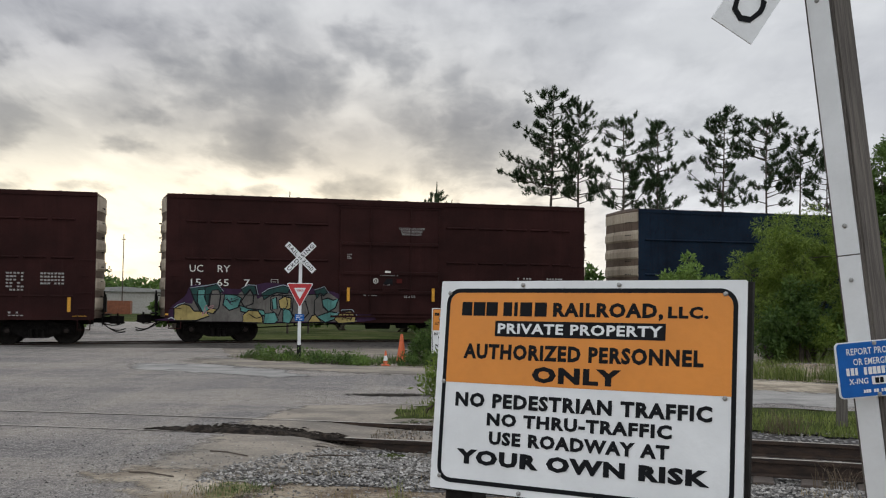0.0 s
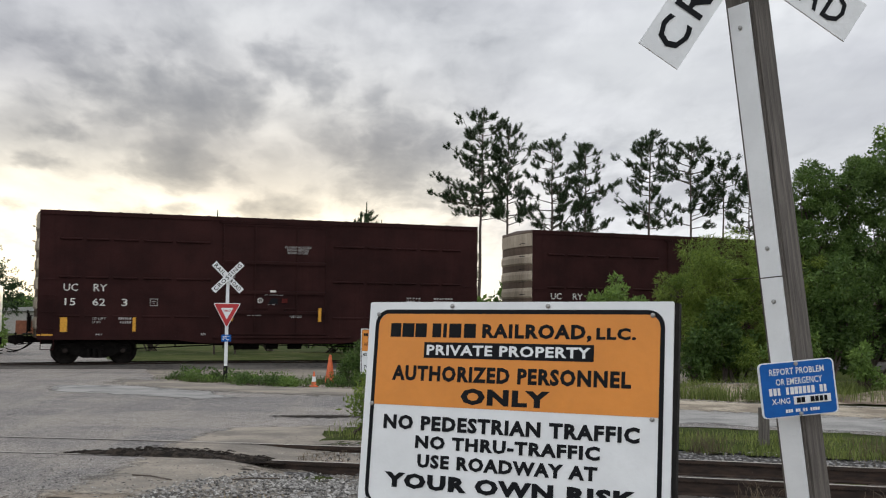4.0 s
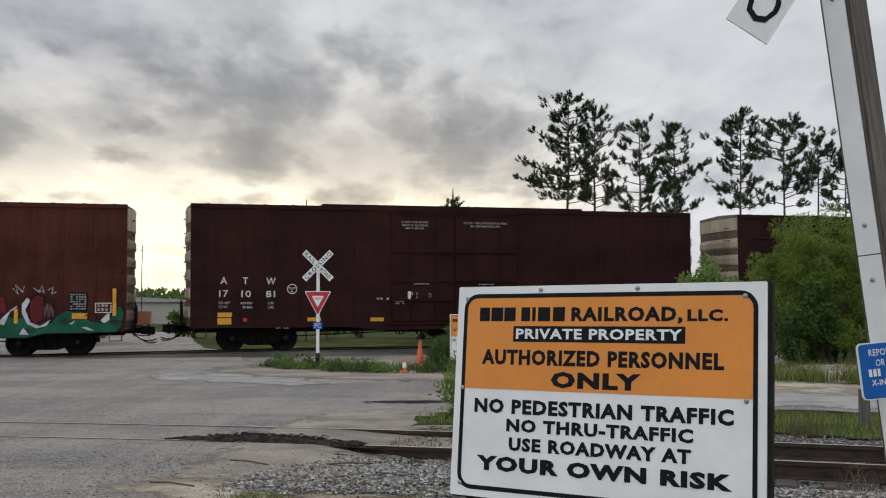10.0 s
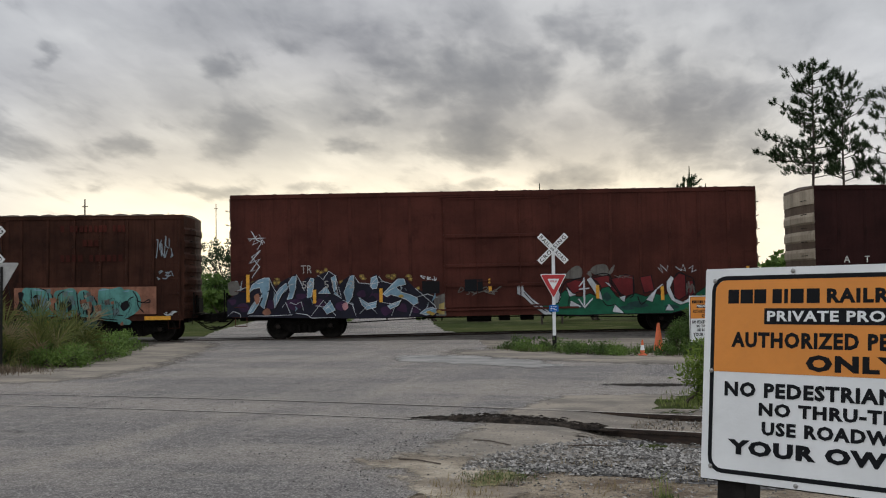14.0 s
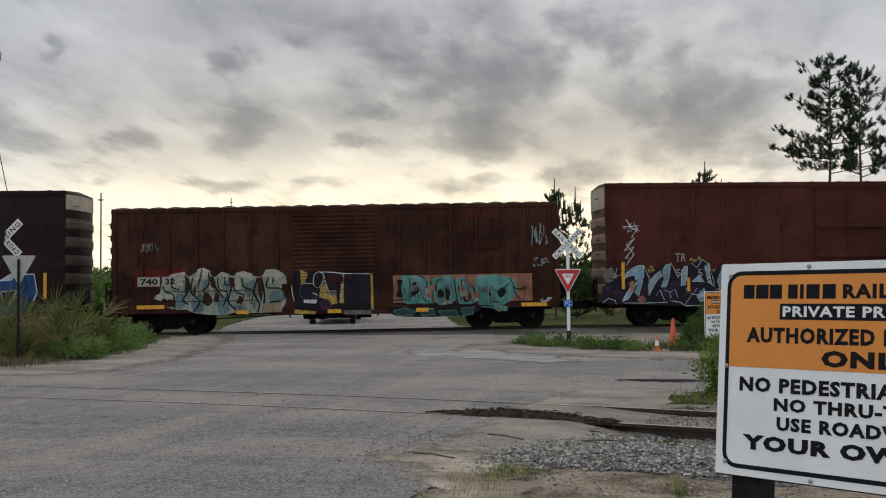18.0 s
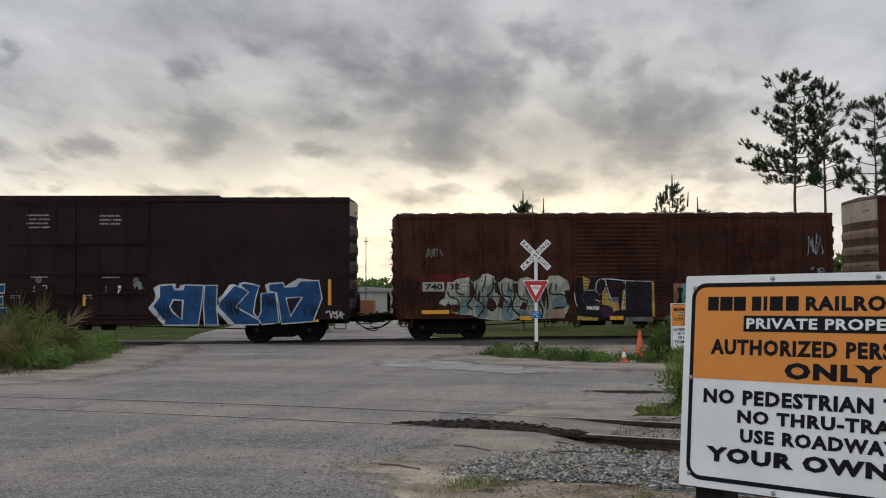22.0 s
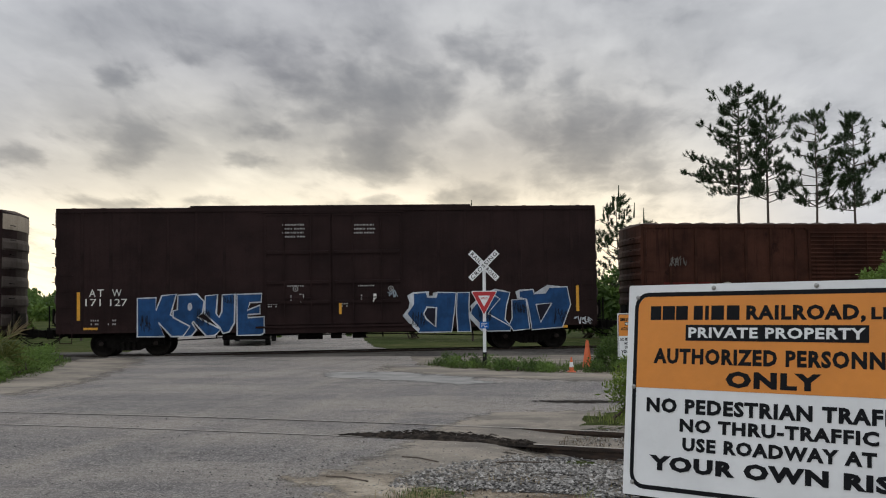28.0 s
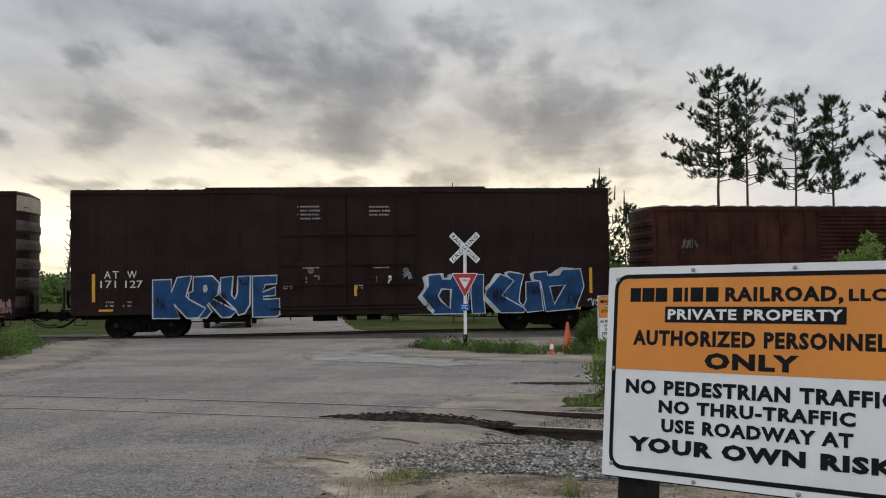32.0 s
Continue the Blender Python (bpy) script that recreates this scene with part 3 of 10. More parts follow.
def sheet(name, outline, z, mat, label, rough=0.35, step=1.0, seed=0, lift=0.0):
    """A ground sheet inside an outline, with an uneven edge and a slightly uneven surface."""
    rnd = random.Random(seed)
    pts = []
    n = len(outline)
    for k in range(n):
        a, b = Vector(outline[k]), Vector(outline[(k + 1) % n])
        m = max(1, int((b - a).length / step))
        for j in range(m):
            p = a.lerp(b, j / m)
            pts.append((p.x + rnd.uniform(-rough, rough), p.y + rnd.uniform(-rough, rough)))
    bm = bmesh.new()
    vs = [bm.verts.new((x, y, z)) for x, y in pts]
    f = bm.faces.new(vs)
    bmesh.ops.triangulate(bm, faces=[f])
    return single(name, bm, mat, label, kind="structure")


def build_ground():
    # one sheet to the horizon, finer near the crossing
    xs = sorted({*range(-2000, 2001, 200), *range(-60, 61, 4), *range(-6, 30)})
    ys = sorted({*range(-200, 2601, 200), *range(-12, 101, 4), *range(-4, 20)})
    verts, faces = [], []
    for y in ys:
        for x in xs:
            z = -0.07 + 1.3 * terrain(x, y)
            if abs(x) < 62 and -14 < y < 102:
                z += 0.03 * noise.noise((x * 0.13, y * 0.13, 0))
            verts.append((x, y, z))
    w = len(xs)
    for j in range(len(ys) - 1):
        for i in range(w - 1):
            faces.append((j * w + i, j * w + i + 1, (j + 1) * w + i + 1, (j + 1) * w + i))
    me = bpy.data.meshes.new("ground")
    me.from_pydata(verts, [], faces)
    single("ground", me, "field", "flat green field reaching to the horizon", kind="structure")
    sheet("road", [(-45, -12), (-45, 17.3), (-20, 18.2), (-14.6, 18.6), (-13.9, 20.4), (-14.3, 23), (-16.0, 27.4), (-17.4, 31.4), (-19.0, 37), (-22.5, 46), (-32, 75), (-20, 75),
                   (-11.5, 46), (-8.2, 38), (-6.9, 33), (-6.2, 30.5), (-5.2, 28.6), (-2.8, 27.2), (-0.6, 26.1), (4, 25.0), (10, 22.6), (40, 12), (40, 7), (12, 14.6), (5.5, 17.4),
                   (1.2, 18.0), (-0.9, 16.6), (-1.8, 14.4), (-2.0, 12.8), (-2.3, 10.8), (-2.4, 8.6), (-1.9, 5.5), (-1.4, 1), (-1.2, -12)], 0.0, "asphalt", "worn grey asphalt road with loose grit", 0.12, 0.5, 3)
    grid_sheet("verge", [(-1.6, -6), (-1.8, 1), (-2.3, 5.5), (-2.9, 8.4), (-2.7, 10.0), (-1.0, 10.5), (3, 9.9), (9, 7.9), (20, 2), (20, -6)], -0.016, "brown_verge", "sandy brown verge with dead grass", 0.2, 0.15, 0.012)
    grid_sheet("road_edge", [(-2.9, 10.0), (-2.6, 12.4), (-2.5, 14.8), (-1.7, 16.8), (0.6, 16.4), (1.6, 15.4), (1.2, 12.5), (0.4, 10.2)], -0.004, "tan_dirt", "crumbled tan edge of the road beside the track", 0.15, 0.0, 0.004)
    grid_sheet("road_edge", [(-3.5, 9.8), (-3.1, 12.4), (-3.0, 14.9), (-2.4, 17.2), (-0.2, 17.6), (0.2, 15.0), (-0.9, 12.5), (-0.6, 10.2)], 0.005, "thin_dirt", "thin tan dirt washed over the edge of the road", 0.15, 0.0, 0.003, 0.8)
    grid_sheet("track_bed", [(-2.2, 9.9), (-2.0, 11.2), (-1.5, 12.1), (-0.9, 12.9), (-0.7, 14.6), (-0.2, 15.7), (4, 14.6), (10, 12.0), (22, 5.8), (22, -2), (10, 5.0), (6, 7.0), (3.2, 8.5), (0.5, 9.3)], -0.012, "gravel", "grey crushed stone track bed", 0.2)
    grid_sheet("verge", [(-0.7, 14.9), (-0.6, 16.2), (1.4, 17.9), (5.5, 17.3), (12, 14.5), (22, 9.5), (22, 5.2), (10, 11.6), (4, 14.2)], 0.012, "field", "strip of green grass between the track and the side road", 0.3)
    grid_sheet("sandy_shoulder", [(-18, 17.4), (-12.4, 17.2), (-11.4, 19.0), (-11.8, 22.6), (-13.6, 28), (-15.2, 32.5), (-17.4, 36.0), (-19.4, 33), (-17.6, 27.4), (-15.8, 23), (-15.8, 20.6), (-18, 19.8)], 0.006, "thin_dirt", "tan sandy shoulder of the road", 0.3, 0.0, 0.002, 1.6)
    grid_sheet("sandy_shoulder", [(-3.9, 10.1), (-3.2, 10.6), (-2.2, 10.8), (-1.7, 10.0), (-1.3, 9.1), (-1.1, 8.2), (-0.8, 6.8), (-0.8, 4), (-2.2, 4), (-2.3, 6.8), (-2.5, 8.0), (-3.1, 9.2)], 0.006, "thin_sand", "pale sandy edge of the road", 0.1, 0.0, 0.002, 0.75)
    grid_sheet("moss_patch", [(-2.25, 8.9), (-2.15, 9.6), (-1.75, 9.95), (-1.45, 9.5), (-1.6, 8.9), (-1.9, 8.6)], 0.012, "thin_moss", "low mossy green patch on the verge", 0.1, 0.0, 0.006, 0.4)
    grid_sheet("sandy_shoulder", [(-7.6, 30.6), (-7.4, 27.7), (-5.0, 25.2), (-1.5, 23.6), (4, 22.6), (9, 21), (9.5, 23.4), (4, 26.3), (-0.5, 27.4), (-3, 28.4), (-5.0, 30.0)], 0.006, "thin_dirt", "tan sandy shoulder of the road", 0.25, 0.0, 0.002, 1.4)
    grid_sheet("gravel_patch", [(-8.0, 24.8), (-8.2, 27.6), (-5.6, 27.2), (-3.4, 25.2), (-2.4, 22.8), (-3.6, 22.0), (-5.6, 23.4)], 0.009, "thin_gravel", "pale patch of fine gravel in the road", 0.25, 0.0, 0.002, 1.0)
    grid_sheet("side_road", [(0.6, 17.4), (5.5, 17.4), (12, 14.6), (24, 9.2), (24, 15.6), (10, 22.4), (4, 25.2), (1.0, 25.8), (-0.6, 22.5)], 0.005, "thin_gravel", "pale grey gravel side road", 0.25, 0.0, 0.003, 1.2)
    grid_sheet("sandy_shoulder", [(1.0, 22.0), (6, 20.4), (12, 17.6), (24, 11.8), (24, 16.4), (10, 23.0), (4, 25.6), (-0.6, 26.4)], 0.010, "thin_sand", "tan wheel-worn band of the side road", 0.3, 0.0, 0.002, 1.4)
    # the broken ridge of asphalt that the rail has pushed up, shade in its colour
    verts, faces = [], []
    for j in range(26):
        for i in range(70):
            x, g = -3.95 + 2.95 * i / 69, j / 25
            f = i / 69
            y = 13.27 - 0.22 * (x + 3.5) + (0.62 * math.sin(math.pi * f) ** 0.7 + 0.06) * g
            tall = 0.085 * math.sin(math.pi * f) ** 0.8 * (0.7 + 0.6 * noise.noise((x * 4, 0, 3)))
            prof = smooth(0.0, 0.30, g) * (1 - smooth(0.42, 1.0, g))
            verts.append((x, y, -0.012 + tall * prof + 0.05 * prof * max(0.0, noise.noise((x * 4.5, y * 7, 1))) + 0.012 * noise.noise((x * 22, y * 22, 5)) * prof))
    for j in range(25):
        for i in range(69):
            faces.append((j * 70 + i, j * 70 + i + 1, j * 70 + i + 71, j * 70 + i + 70))
    me = bpy.data.meshes.new("broken_ridge")
    me.from_pydata(verts, [], faces)
    single("broken_ridge", me, "shaded_soil", "broken ridge of asphalt with its shade as dark colour, beside the sunken rail", kind="structure")
    # flat dark sheet stands in for the shade along the broken edge
    grid_sheet("pothole", [(-4.4, 13.40), (-3.6, 13.85), (-2.9, 14.1), (-2.2, 13.85), (-1.7, 13.45), (-0.95, 13.1), (-1.0, 12.72), (-1.9, 12.95), (-2.5, 13.15), (-3.2, 13.3)], 0.008, "thin_shaded_soil", "dark sheet standing in for the shaded broken hollow beside the sunken rail", 0.06, 0.0, 0.004, 0.40)
    grid_sheet("pothole", [(-2.2, 18.6), (-1.6, 19.2), (-0.6, 19.3), (0.4, 18.9), (-0.2, 18.5), (-1.0, 18.3)], 0.011, "thin_shaded_soil", "small dark patch in the road", 0.12, 0.0, 0.003, 0.5)
    grid_sheet("pothole", [(-1.8, 12.75), (-1.3, 12.7), (-0.8, 12.4), (-1.0, 12.1), (-1.5, 12.15)], 0.006, "thin_shaded_soil", "dark crumbled road edge beside the rail", 0.08, 0.0, 0.003, 0.45)
    # the worn verge between the roads and the far track, darkened for the train's shade
    verts, faces = [], []
    cross = (-3.9, -3.2, -2.7, -2.2, -1.8, -1.3, -0.75, 0.0, 0.75, 1.3, 1.9, 2.6, 3.6)
    for k in range(-130, 161):
        for a in cross:
            u = k * 0.5
            p = ALONG * u + ACROSS * (TRACK_FAR + a + 0.2 * noise.noise((u * 0.7, a, 2)))
            crown = 1 - smooth(1.5, 3.3, abs(a))
            verts.append((p.x, p.y, -0.016 + (climb(u) - 0.03) * crown * (u > -8) + 0.02 * crown * noise.noise((u * 1.3, a * 2, 6))))
    w = len(cross)
    for j in range(290):
        for i in range(w - 1):
            faces.append((j * w + i, j * w + w + i, j * w + w + i + 1, j * w + i + 1))
    me = bpy.data.meshes.new("track_bed")
    me.from_pydata(verts, [], faces)
    single("track_bed", me, "shaded_ballast", "low dark gravel bed beneath the far track, the train's shade in its colour", kind="structure")
    sheet("verge", [(-7.4, 30.0), (-6.0, 27.8), (-3.2, 26.0), (-0.8, 25.0), (4, 24.0), (8, 23.4), (9, 28), (12, 34), (12, 42.6), (-5.6, 37.6), (-9.6, 36.6), (-8.4, 33)], -0.008, "tan_dirt", "sandy verge beside the far track", 0.15, 0.6, 11)
    sheet("verge", [(-45, 17.4), (-20, 18.3), (-14.7, 18.7), (-14.0, 20.5), (-14.4, 23.1), (-16.1, 27.5), (-17.5, 31.4), (-18.6, 34), (-45, 26)], -0.02, "brown_verge", "sandy verge under weeds", 0.15, 0.6, 13)


build_ground()


def rail_strip(bm, line, side, z_top=0.0, head=0.035):
    """A rail along a line: base, web and head, as one swept section."""
    sec = [(-0.07, -0.19), (0.07, -0.19), (0.07, -0.175), (0.012, -0.16), (0.012, -0.045), (head, -0.04), (head, -0.006), (head - 0.008, 0), (-head + 0.008, 0), (-head, -0.006), (-head, -0.04),
           (-0.012, -0.045), (-0.012, -0.16), (-0.07, -0.175)]
    loops = []
    for k, p in enumerate(line):
        a, b = line[max(k - 1, 0)], line[min(k + 1, len(line) - 1)]
        t = Vector((b[0] - a[0], b[1] - a[1], 0)).normalized()
        nrm = Vector((-t.y, t.x, 0))
        c = Vector((p[0], p[1], z_top + (p[2] if len(p) > 2 else 0.0))) + nrm * side
        loops.append([bm.verts.new(c + nrm * u + Vector((0, 0, v))) for u, v in sec])
    for a, b in zip(loops, loops[1:]):
        for k in range(len(sec)):
            j = (k + 1) % len(sec)
            bm.faces.new((a[k], a[j], b[j], b[k]))
    bm.faces.new(loops[0])
    bm.faces.new(loops[-1][::-1])


def build_near_track():
    track = thing("railway_track", "brown rusty rails sunk flush into the road, on gravel beside it", "railway track", kind="structure")
    line = [(x * 0.5, near_track(x * 0.5)) for x in range(-80, 44)]
    for side in (-0.8, 0.8):
        bm = bmesh.new()
        rail_strip(bm, line, side, 0.004)
        part("rail", bm, "rail", track)
        # the bright running band on the head
        bm = bmesh.new()
        prev = None
        for k, p in enumerate(line):
            a, b = line[max(k - 1, 0)], line[min(k + 1, len(line) - 1)]
            t = Vector((b[0] - a[0], b[1] - a[1], 0)).normalized()
            nrm = Vector((-t.y, t.x, 0))
            c = Vector((p[0], p[1], 0.009)) + nrm * side
            row = [bm.verts.new(c + nrm * u) for u in (-0.034, 0.034)]
            if prev:
                bm.faces.new((prev[0], prev[1], row[1], row[0]))
            prev = row
        part("rail_head", bm, "rail_top", track, "dull worn rail head")
    rnd = random.Random(4)
    tie_mesh = None
    for k in range(26):
        x = -0.4 + k * 0.52
        y = near_track(x)
        slope = math.degrees(math.atan2(near_track(x + 0.1) - near_track(x - 0.1), 0.2))
        if tie_mesh is None:
            bm = bmesh.new()
            box(bm, -0.11, 0.11, -1.28, 1.28, -0.36, -0.185)
            bevelled(bm, 0.012)
            tie_mesh = mesh_of(bm, "tie")
        tie = part("tie", tie_mesh, "tie", track)
        tie.matrix_basis = pose(x, y, rnd.uniform(-0.02, 0.01), 0, 0, slope + rnd.uniform(-2, 2))
    # the groove worn into the road beside each rail
    for side in (-0.87, 0.73):
        bm = bmesh.new()
        prev = None
        for x in range(-90, -2):
            p = (x * 0.5, near_track(x * 0.5))
            wob = 0.012 * noise.noise((x * 0.9, side, 0))
            row = [bm.verts.new((p[0], p[1] + side * 0.97 + u + wob, 0.006)) for u in (-0.012, 0.014)]
            if prev:
                bm.faces.new((prev[0], prev[1], row[1], row[0]))
            prev = row
        part("flangeway", bm, "groove", track, "dark groove along the sunken rail")


build_near_track()


def build_far_track():
    track = thing("railway_track", "dark rails of the track the train stands on", "railway track", on_track(0), kind="structure")
    for side in (-0.75, 0.75):
        bm = bmesh.new()
        rail_strip(bm, [(x, 0, climb(x)) for x in (*range(-150, -20, 10), *range(-20, 12, 2), *range(12, 171, 10))], side)
        part("rail", bm, "rail", track)


build_far_track()


# ---- the train ----
# distance run by the train at each whole second
RUN = [0.0, 4.28, 8.56, 12.72, 16.82, 20.9, 24.83, 28.78, 32.72, 36.64, 40.45, 44.15, 47.69, 51.22, 54.8, 58.22, 61.6, 64.86, 67.98, 70.99, 74.01, 76.85, 79.51, 81.95, 84.19, 86.23, 88.0, 89.47,
       90.6, 91.42, 91.80, 91.85, 91.85]


def run(t):
    """Metres run at t seconds, smoothly between the whole seconds."""
    k = min(int(t), 31)
    f = t - k
    p = [RUN[min(max(k + j, 0), 32)] for j in (-1, 0, 1, 2)]
    if k == 0:
        p[0] = -4.28
    return p[1] + 0.5 * f * (p[2] - p[0] + f * (2 * p[0] - 5 * p[1] + 4 * p[2] - p[3] + f * (3 * (p[1] - p[2]) + p[3] - p[0])))


TRAIN = []        # (car, its place in the train, half the distance between its trucks)
WHEELS = []
HALF = 1.55       # half a car's width
SHARED = {}


def wheelset_mesh():
    if "wheelset" not in SHARED:
        bm = bmesh.new()
        for s in (-1, 1):
            y = s * 0.75
            lathe(bm, [(0.50, y - s * 0.07), (0.48, y - s * 0.045), (0.46, y - s * 0.03), (0.455, y + s * 0.07), (0.40, y + s * 0.072), (0.33, y + s * 0.03), (0.14, y + s * 0.02), (0.12, y + s * 0.10)], "y", 26)
        rod(bm, (0, -1.0, 0), (0, 1.0, 0), 0.075, seg=10)
        SHARED["wheelset"] = mesh_of(bm, "wheelset")
        SHARED["wheelset"].materials.append(M["wheel"])
    return SHARED["wheelset"]


def sideframe_mesh():
    """Cast truck sideframe with its bearing housings, window and spring nest."""
    if "sideframe" not in SHARED:
        bm = bmesh.new()
        top = [(1.08 * u, v + 0.03) for u, v in ((-1.13, 0.60), (-0.75, 0.66), (-0.38, 0.78), (0.38, 0.78), (0.75, 0.66), (1.13, 0.60), (1.13, 0.38), (0.78, 0.36), (0.34, 0.17), (-0.34, 0.17), (-0.78, 0.36), (-1.13, 0.38))]
        plate(bm, top, -0.09, 0.09)
        for x in (-0.96, 0.96):
            lathe_bm = bmesh.new()
            lathe(lathe_bm, [(0.12, -0.2), (0.135, -0.16), (0.135, 0.05)], "y", 12)
            for v in lathe_bm.verts:
                v.co.x += x
                v.co.z += 0.455
            me = mesh_of(lathe_bm, "tmp")
            bm.from_mesh(me)
            bpy.data.meshes.remove(me)
        for x in (-0.2, 0.0, 0.2):
            rod(bm, (x, -0.13, 0.2), (x, -0.13, 0.5), 0.085, seg=10)
        box(bm, -0.33, 0.33, -0.16, 0.12, 0.5, 0.62)
        SHARED["sideframe"] = mesh_of(bm, "sideframe")
        SHARED["sideframe"].materials.append(M["under"])
    return SHARED["sideframe"]


def coupler_mesh():
    if "coupler" not in SHARED:
        bm = bmesh.new()
        box(bm, -0.1, 0.62, -0.09, 0.09, 0.72, 0.94)
        box(bm, 0.5, 0.86, -0.17, 0.14, 0.68, 0.98)
        box(bm, 0.74, 1.0, 0.02, 0.2, 0.70, 0.96)
        box(bm, 0.8, 0.98, -0.22, -0.1, 0.70, 0.96)
        rod(bm, (0.78, -0.16, 0.62), (0.78, -0.16, 1.06), 0.04)
        bevelled(bm, 0.012)
        # air hose that sags towards the next car, and the uncoupling lever
        pts = [Vector((0.25 + 0.1 * k, -0.42 + 0.02 * k, 0.74 - 0.36 * math.sin(min(1.0, k / 8) * math.pi * 0.62))) for k in range(9)]
        tube(bm, pts, 0.022)
        tube(bm, [Vector((0.1 + 0.12 * k, 0.3 - 0.03 * k, 0.80 - 0.36 * math.sin(k / 8 * math.pi * 0.7))) for k in range(9)], 0.02)
        tube(bm, [Vector((0.0 + 0.13 * k, -0.75 + 0.05 * k, 0.86 - 0.22 * math.sin(k / 8 * math.pi * 0.8))) for k in range(9)], 0.02)
        tube(bm, [(0.55, -0.2, 1.02), (0.42, -0.6, 1.0), (0.3, -1.15, 0.98), (0.3, -1.3, 0.62)], 0.018)
        SHARED["coupler"] = mesh_of(bm, "coupler")
        SHARED["coupler"].materials.append(M["under"])
    return SHARED["coupler"]


def running_gear(car, length, inset):
    for sx in (-1, 1):
        cx = sx * (length / 2 - inset)
        bm = bmesh.new()
        box(bm, cx - 0.22, cx + 0.22, -0.95, 0.95, 0.48, 0.74)
        box(bm, cx - 0.3, cx + 0.3, -1.2, 1.2, 0.80, 1.0)
        lathe_x = cx
        rod(bm, (lathe_x, 0, 0.7), (lathe_x, 0, 0.85), 0.2, seg=12)
        for dx in (-0.45, 0.45):
            box(bm, cx + dx - 0.05, cx + dx + 0.05, -0.9, 0.9, 0.30, 0.46)
        part("truck_bolster", bm, "under", car)
        for sy in (-1, 1):
            fr = part("sideframe", sideframe_mesh(), "under", car)
            fr.matrix_basis = pose(cx, sy * 1.0, 0, 0, 0, 0 if sy < 0 else 180)
            if sy < 0:
                for dx in (-0.96, 0.96):
                    if "bearing" not in SHARED:
                        bm = bmesh.new()
                        lathe(bm, [(0.085, 0.0), (0.085, -0.035), (0.05, -0.05)], "y", 12)
                        SHARED["bearing"] = mesh_of(bm, "bearing_cap")
                        SHARED["bearing"].materials.append(M["bearing"])
                    part("bearing_cap", SHARED["bearing"], "bearing", fr).location = (dx, -0.201, 0.455)
        for dx in (-0.96, 0.96):
            ws = part("wheelset", wheelset_mesh(), "wheel", car)
            ws.matrix_basis = pose(cx + dx, 0, 0.455)
            WHEELS.append((ws, cx + dx))
        cp = part("coupler", coupler_mesh(), "under", car)
        cp.matrix_basis = pose(sx * (length / 2 - 0.05), 0, 0, 0, 0, 0 if sx > 0 else 180)


def underframe(car, length, inset, seed):
    rnd = random.Random(seed)
    bm = bmesh.new()
    box(bm, -length / 2 + 0.1, length / 2 - 0.1, -0.3, 0.3, 0.66, 1.0)
    k = -length / 2 + 1.2
    while k < length / 2 - 1:
        box(bm, k - 0.06, k + 0.06, -HALF + 0.08, HALF - 0.08, 0.82, 1.0)
        k += 1.45
    part("centre_sill", bm, "under", car)
    bm = bmesh.new()
    x = rnd.uniform(-1.5, -0.6)
    lathe_r = 0.19
    rod(bm, (x, -0.95, 0.66), (x + 0.9, -0.95, 0.66), lathe_r, seg=12)
    part("brake_cylinder", bm, "under", car)
    bm = bmesh.new()
    box(bm, x + 1.2, x + 1.6, -1.1, -0.75, 0.5, 0.85)
    part("control_valve", bm, "under", car)
    bm = bmesh.new()
    rod(bm, (x + 2.0, -0.9, 0.62), (x + 2.5, -0.9, 0.62), 0.13, seg=10)
    part("air_reservoir", bm, "under", car)
    bm = bmesh.new()
    a = length / 2 - inset - 1.3
    tube(bm, [(-a, -1.0, 0.52), (-a * 0.4, -1.1, 0.66), (a * 0.35, -1.1, 0.64), (a, -1.0, 0.5)], 0.022)
    tube(bm, [(-a, -1.2, 0.74), (a, -1.2, 0.74)], 0.025)
    for q in (-0.7, -0.35, 0.3, 0.62, 0.85):
        tube(bm, [(a * q, -1.15, 0.86), (a * q, -1.12, 0.5 + 0.12 * abs(q))], 0.028)
    part("brake_rigging", bm, "under", car)


def ladder(car, x, y, facing, z0, z1, mat, rungs=5, width=0.42):
    """Grab irons on a corner: stirrup, rungs and stiles."""
    for k in range(rungs):
        z = z0 + (z1 - z0) * k / (rungs - 1)
        bm = bmesh.new()
        if facing == "y":
            tube(bm, [(x - width / 2, y, z), (x - width / 2, y - 0.07, z), (x + width / 2, y - 0.07, z), (x + width / 2, y, z)], 0.013, 5)
        else:
            s = 1 if facing == "+x" else -1
            tube(bm, [(x, y - width / 2, z), (x + s * 0.07, y - width / 2, z), (x + s * 0.07, y + width / 2, z), (x, y + width / 2, z)], 0.013, 5)
        part("grab_iron", bm, mat, car)
    if facing == "y":
        bm = bmesh.new()
        tube(bm, [(x - width / 2, y, z0), (x - width / 2, y - 0.03, 0.5), (x + width / 2, y - 0.03, 0.5), (x + width / 2, y, z0)], 0.016, 5)
        part("stirrup", bm, mat, car)


BULGE = ((0.0, -1.55), (0.03, -1.3), (0.08, -0.95), (0.125, -0.55), (0.14, 0.0), (0.125, 0.55), (0.08, 0.95), (0.03, 1.3), (0.0, 1.55))


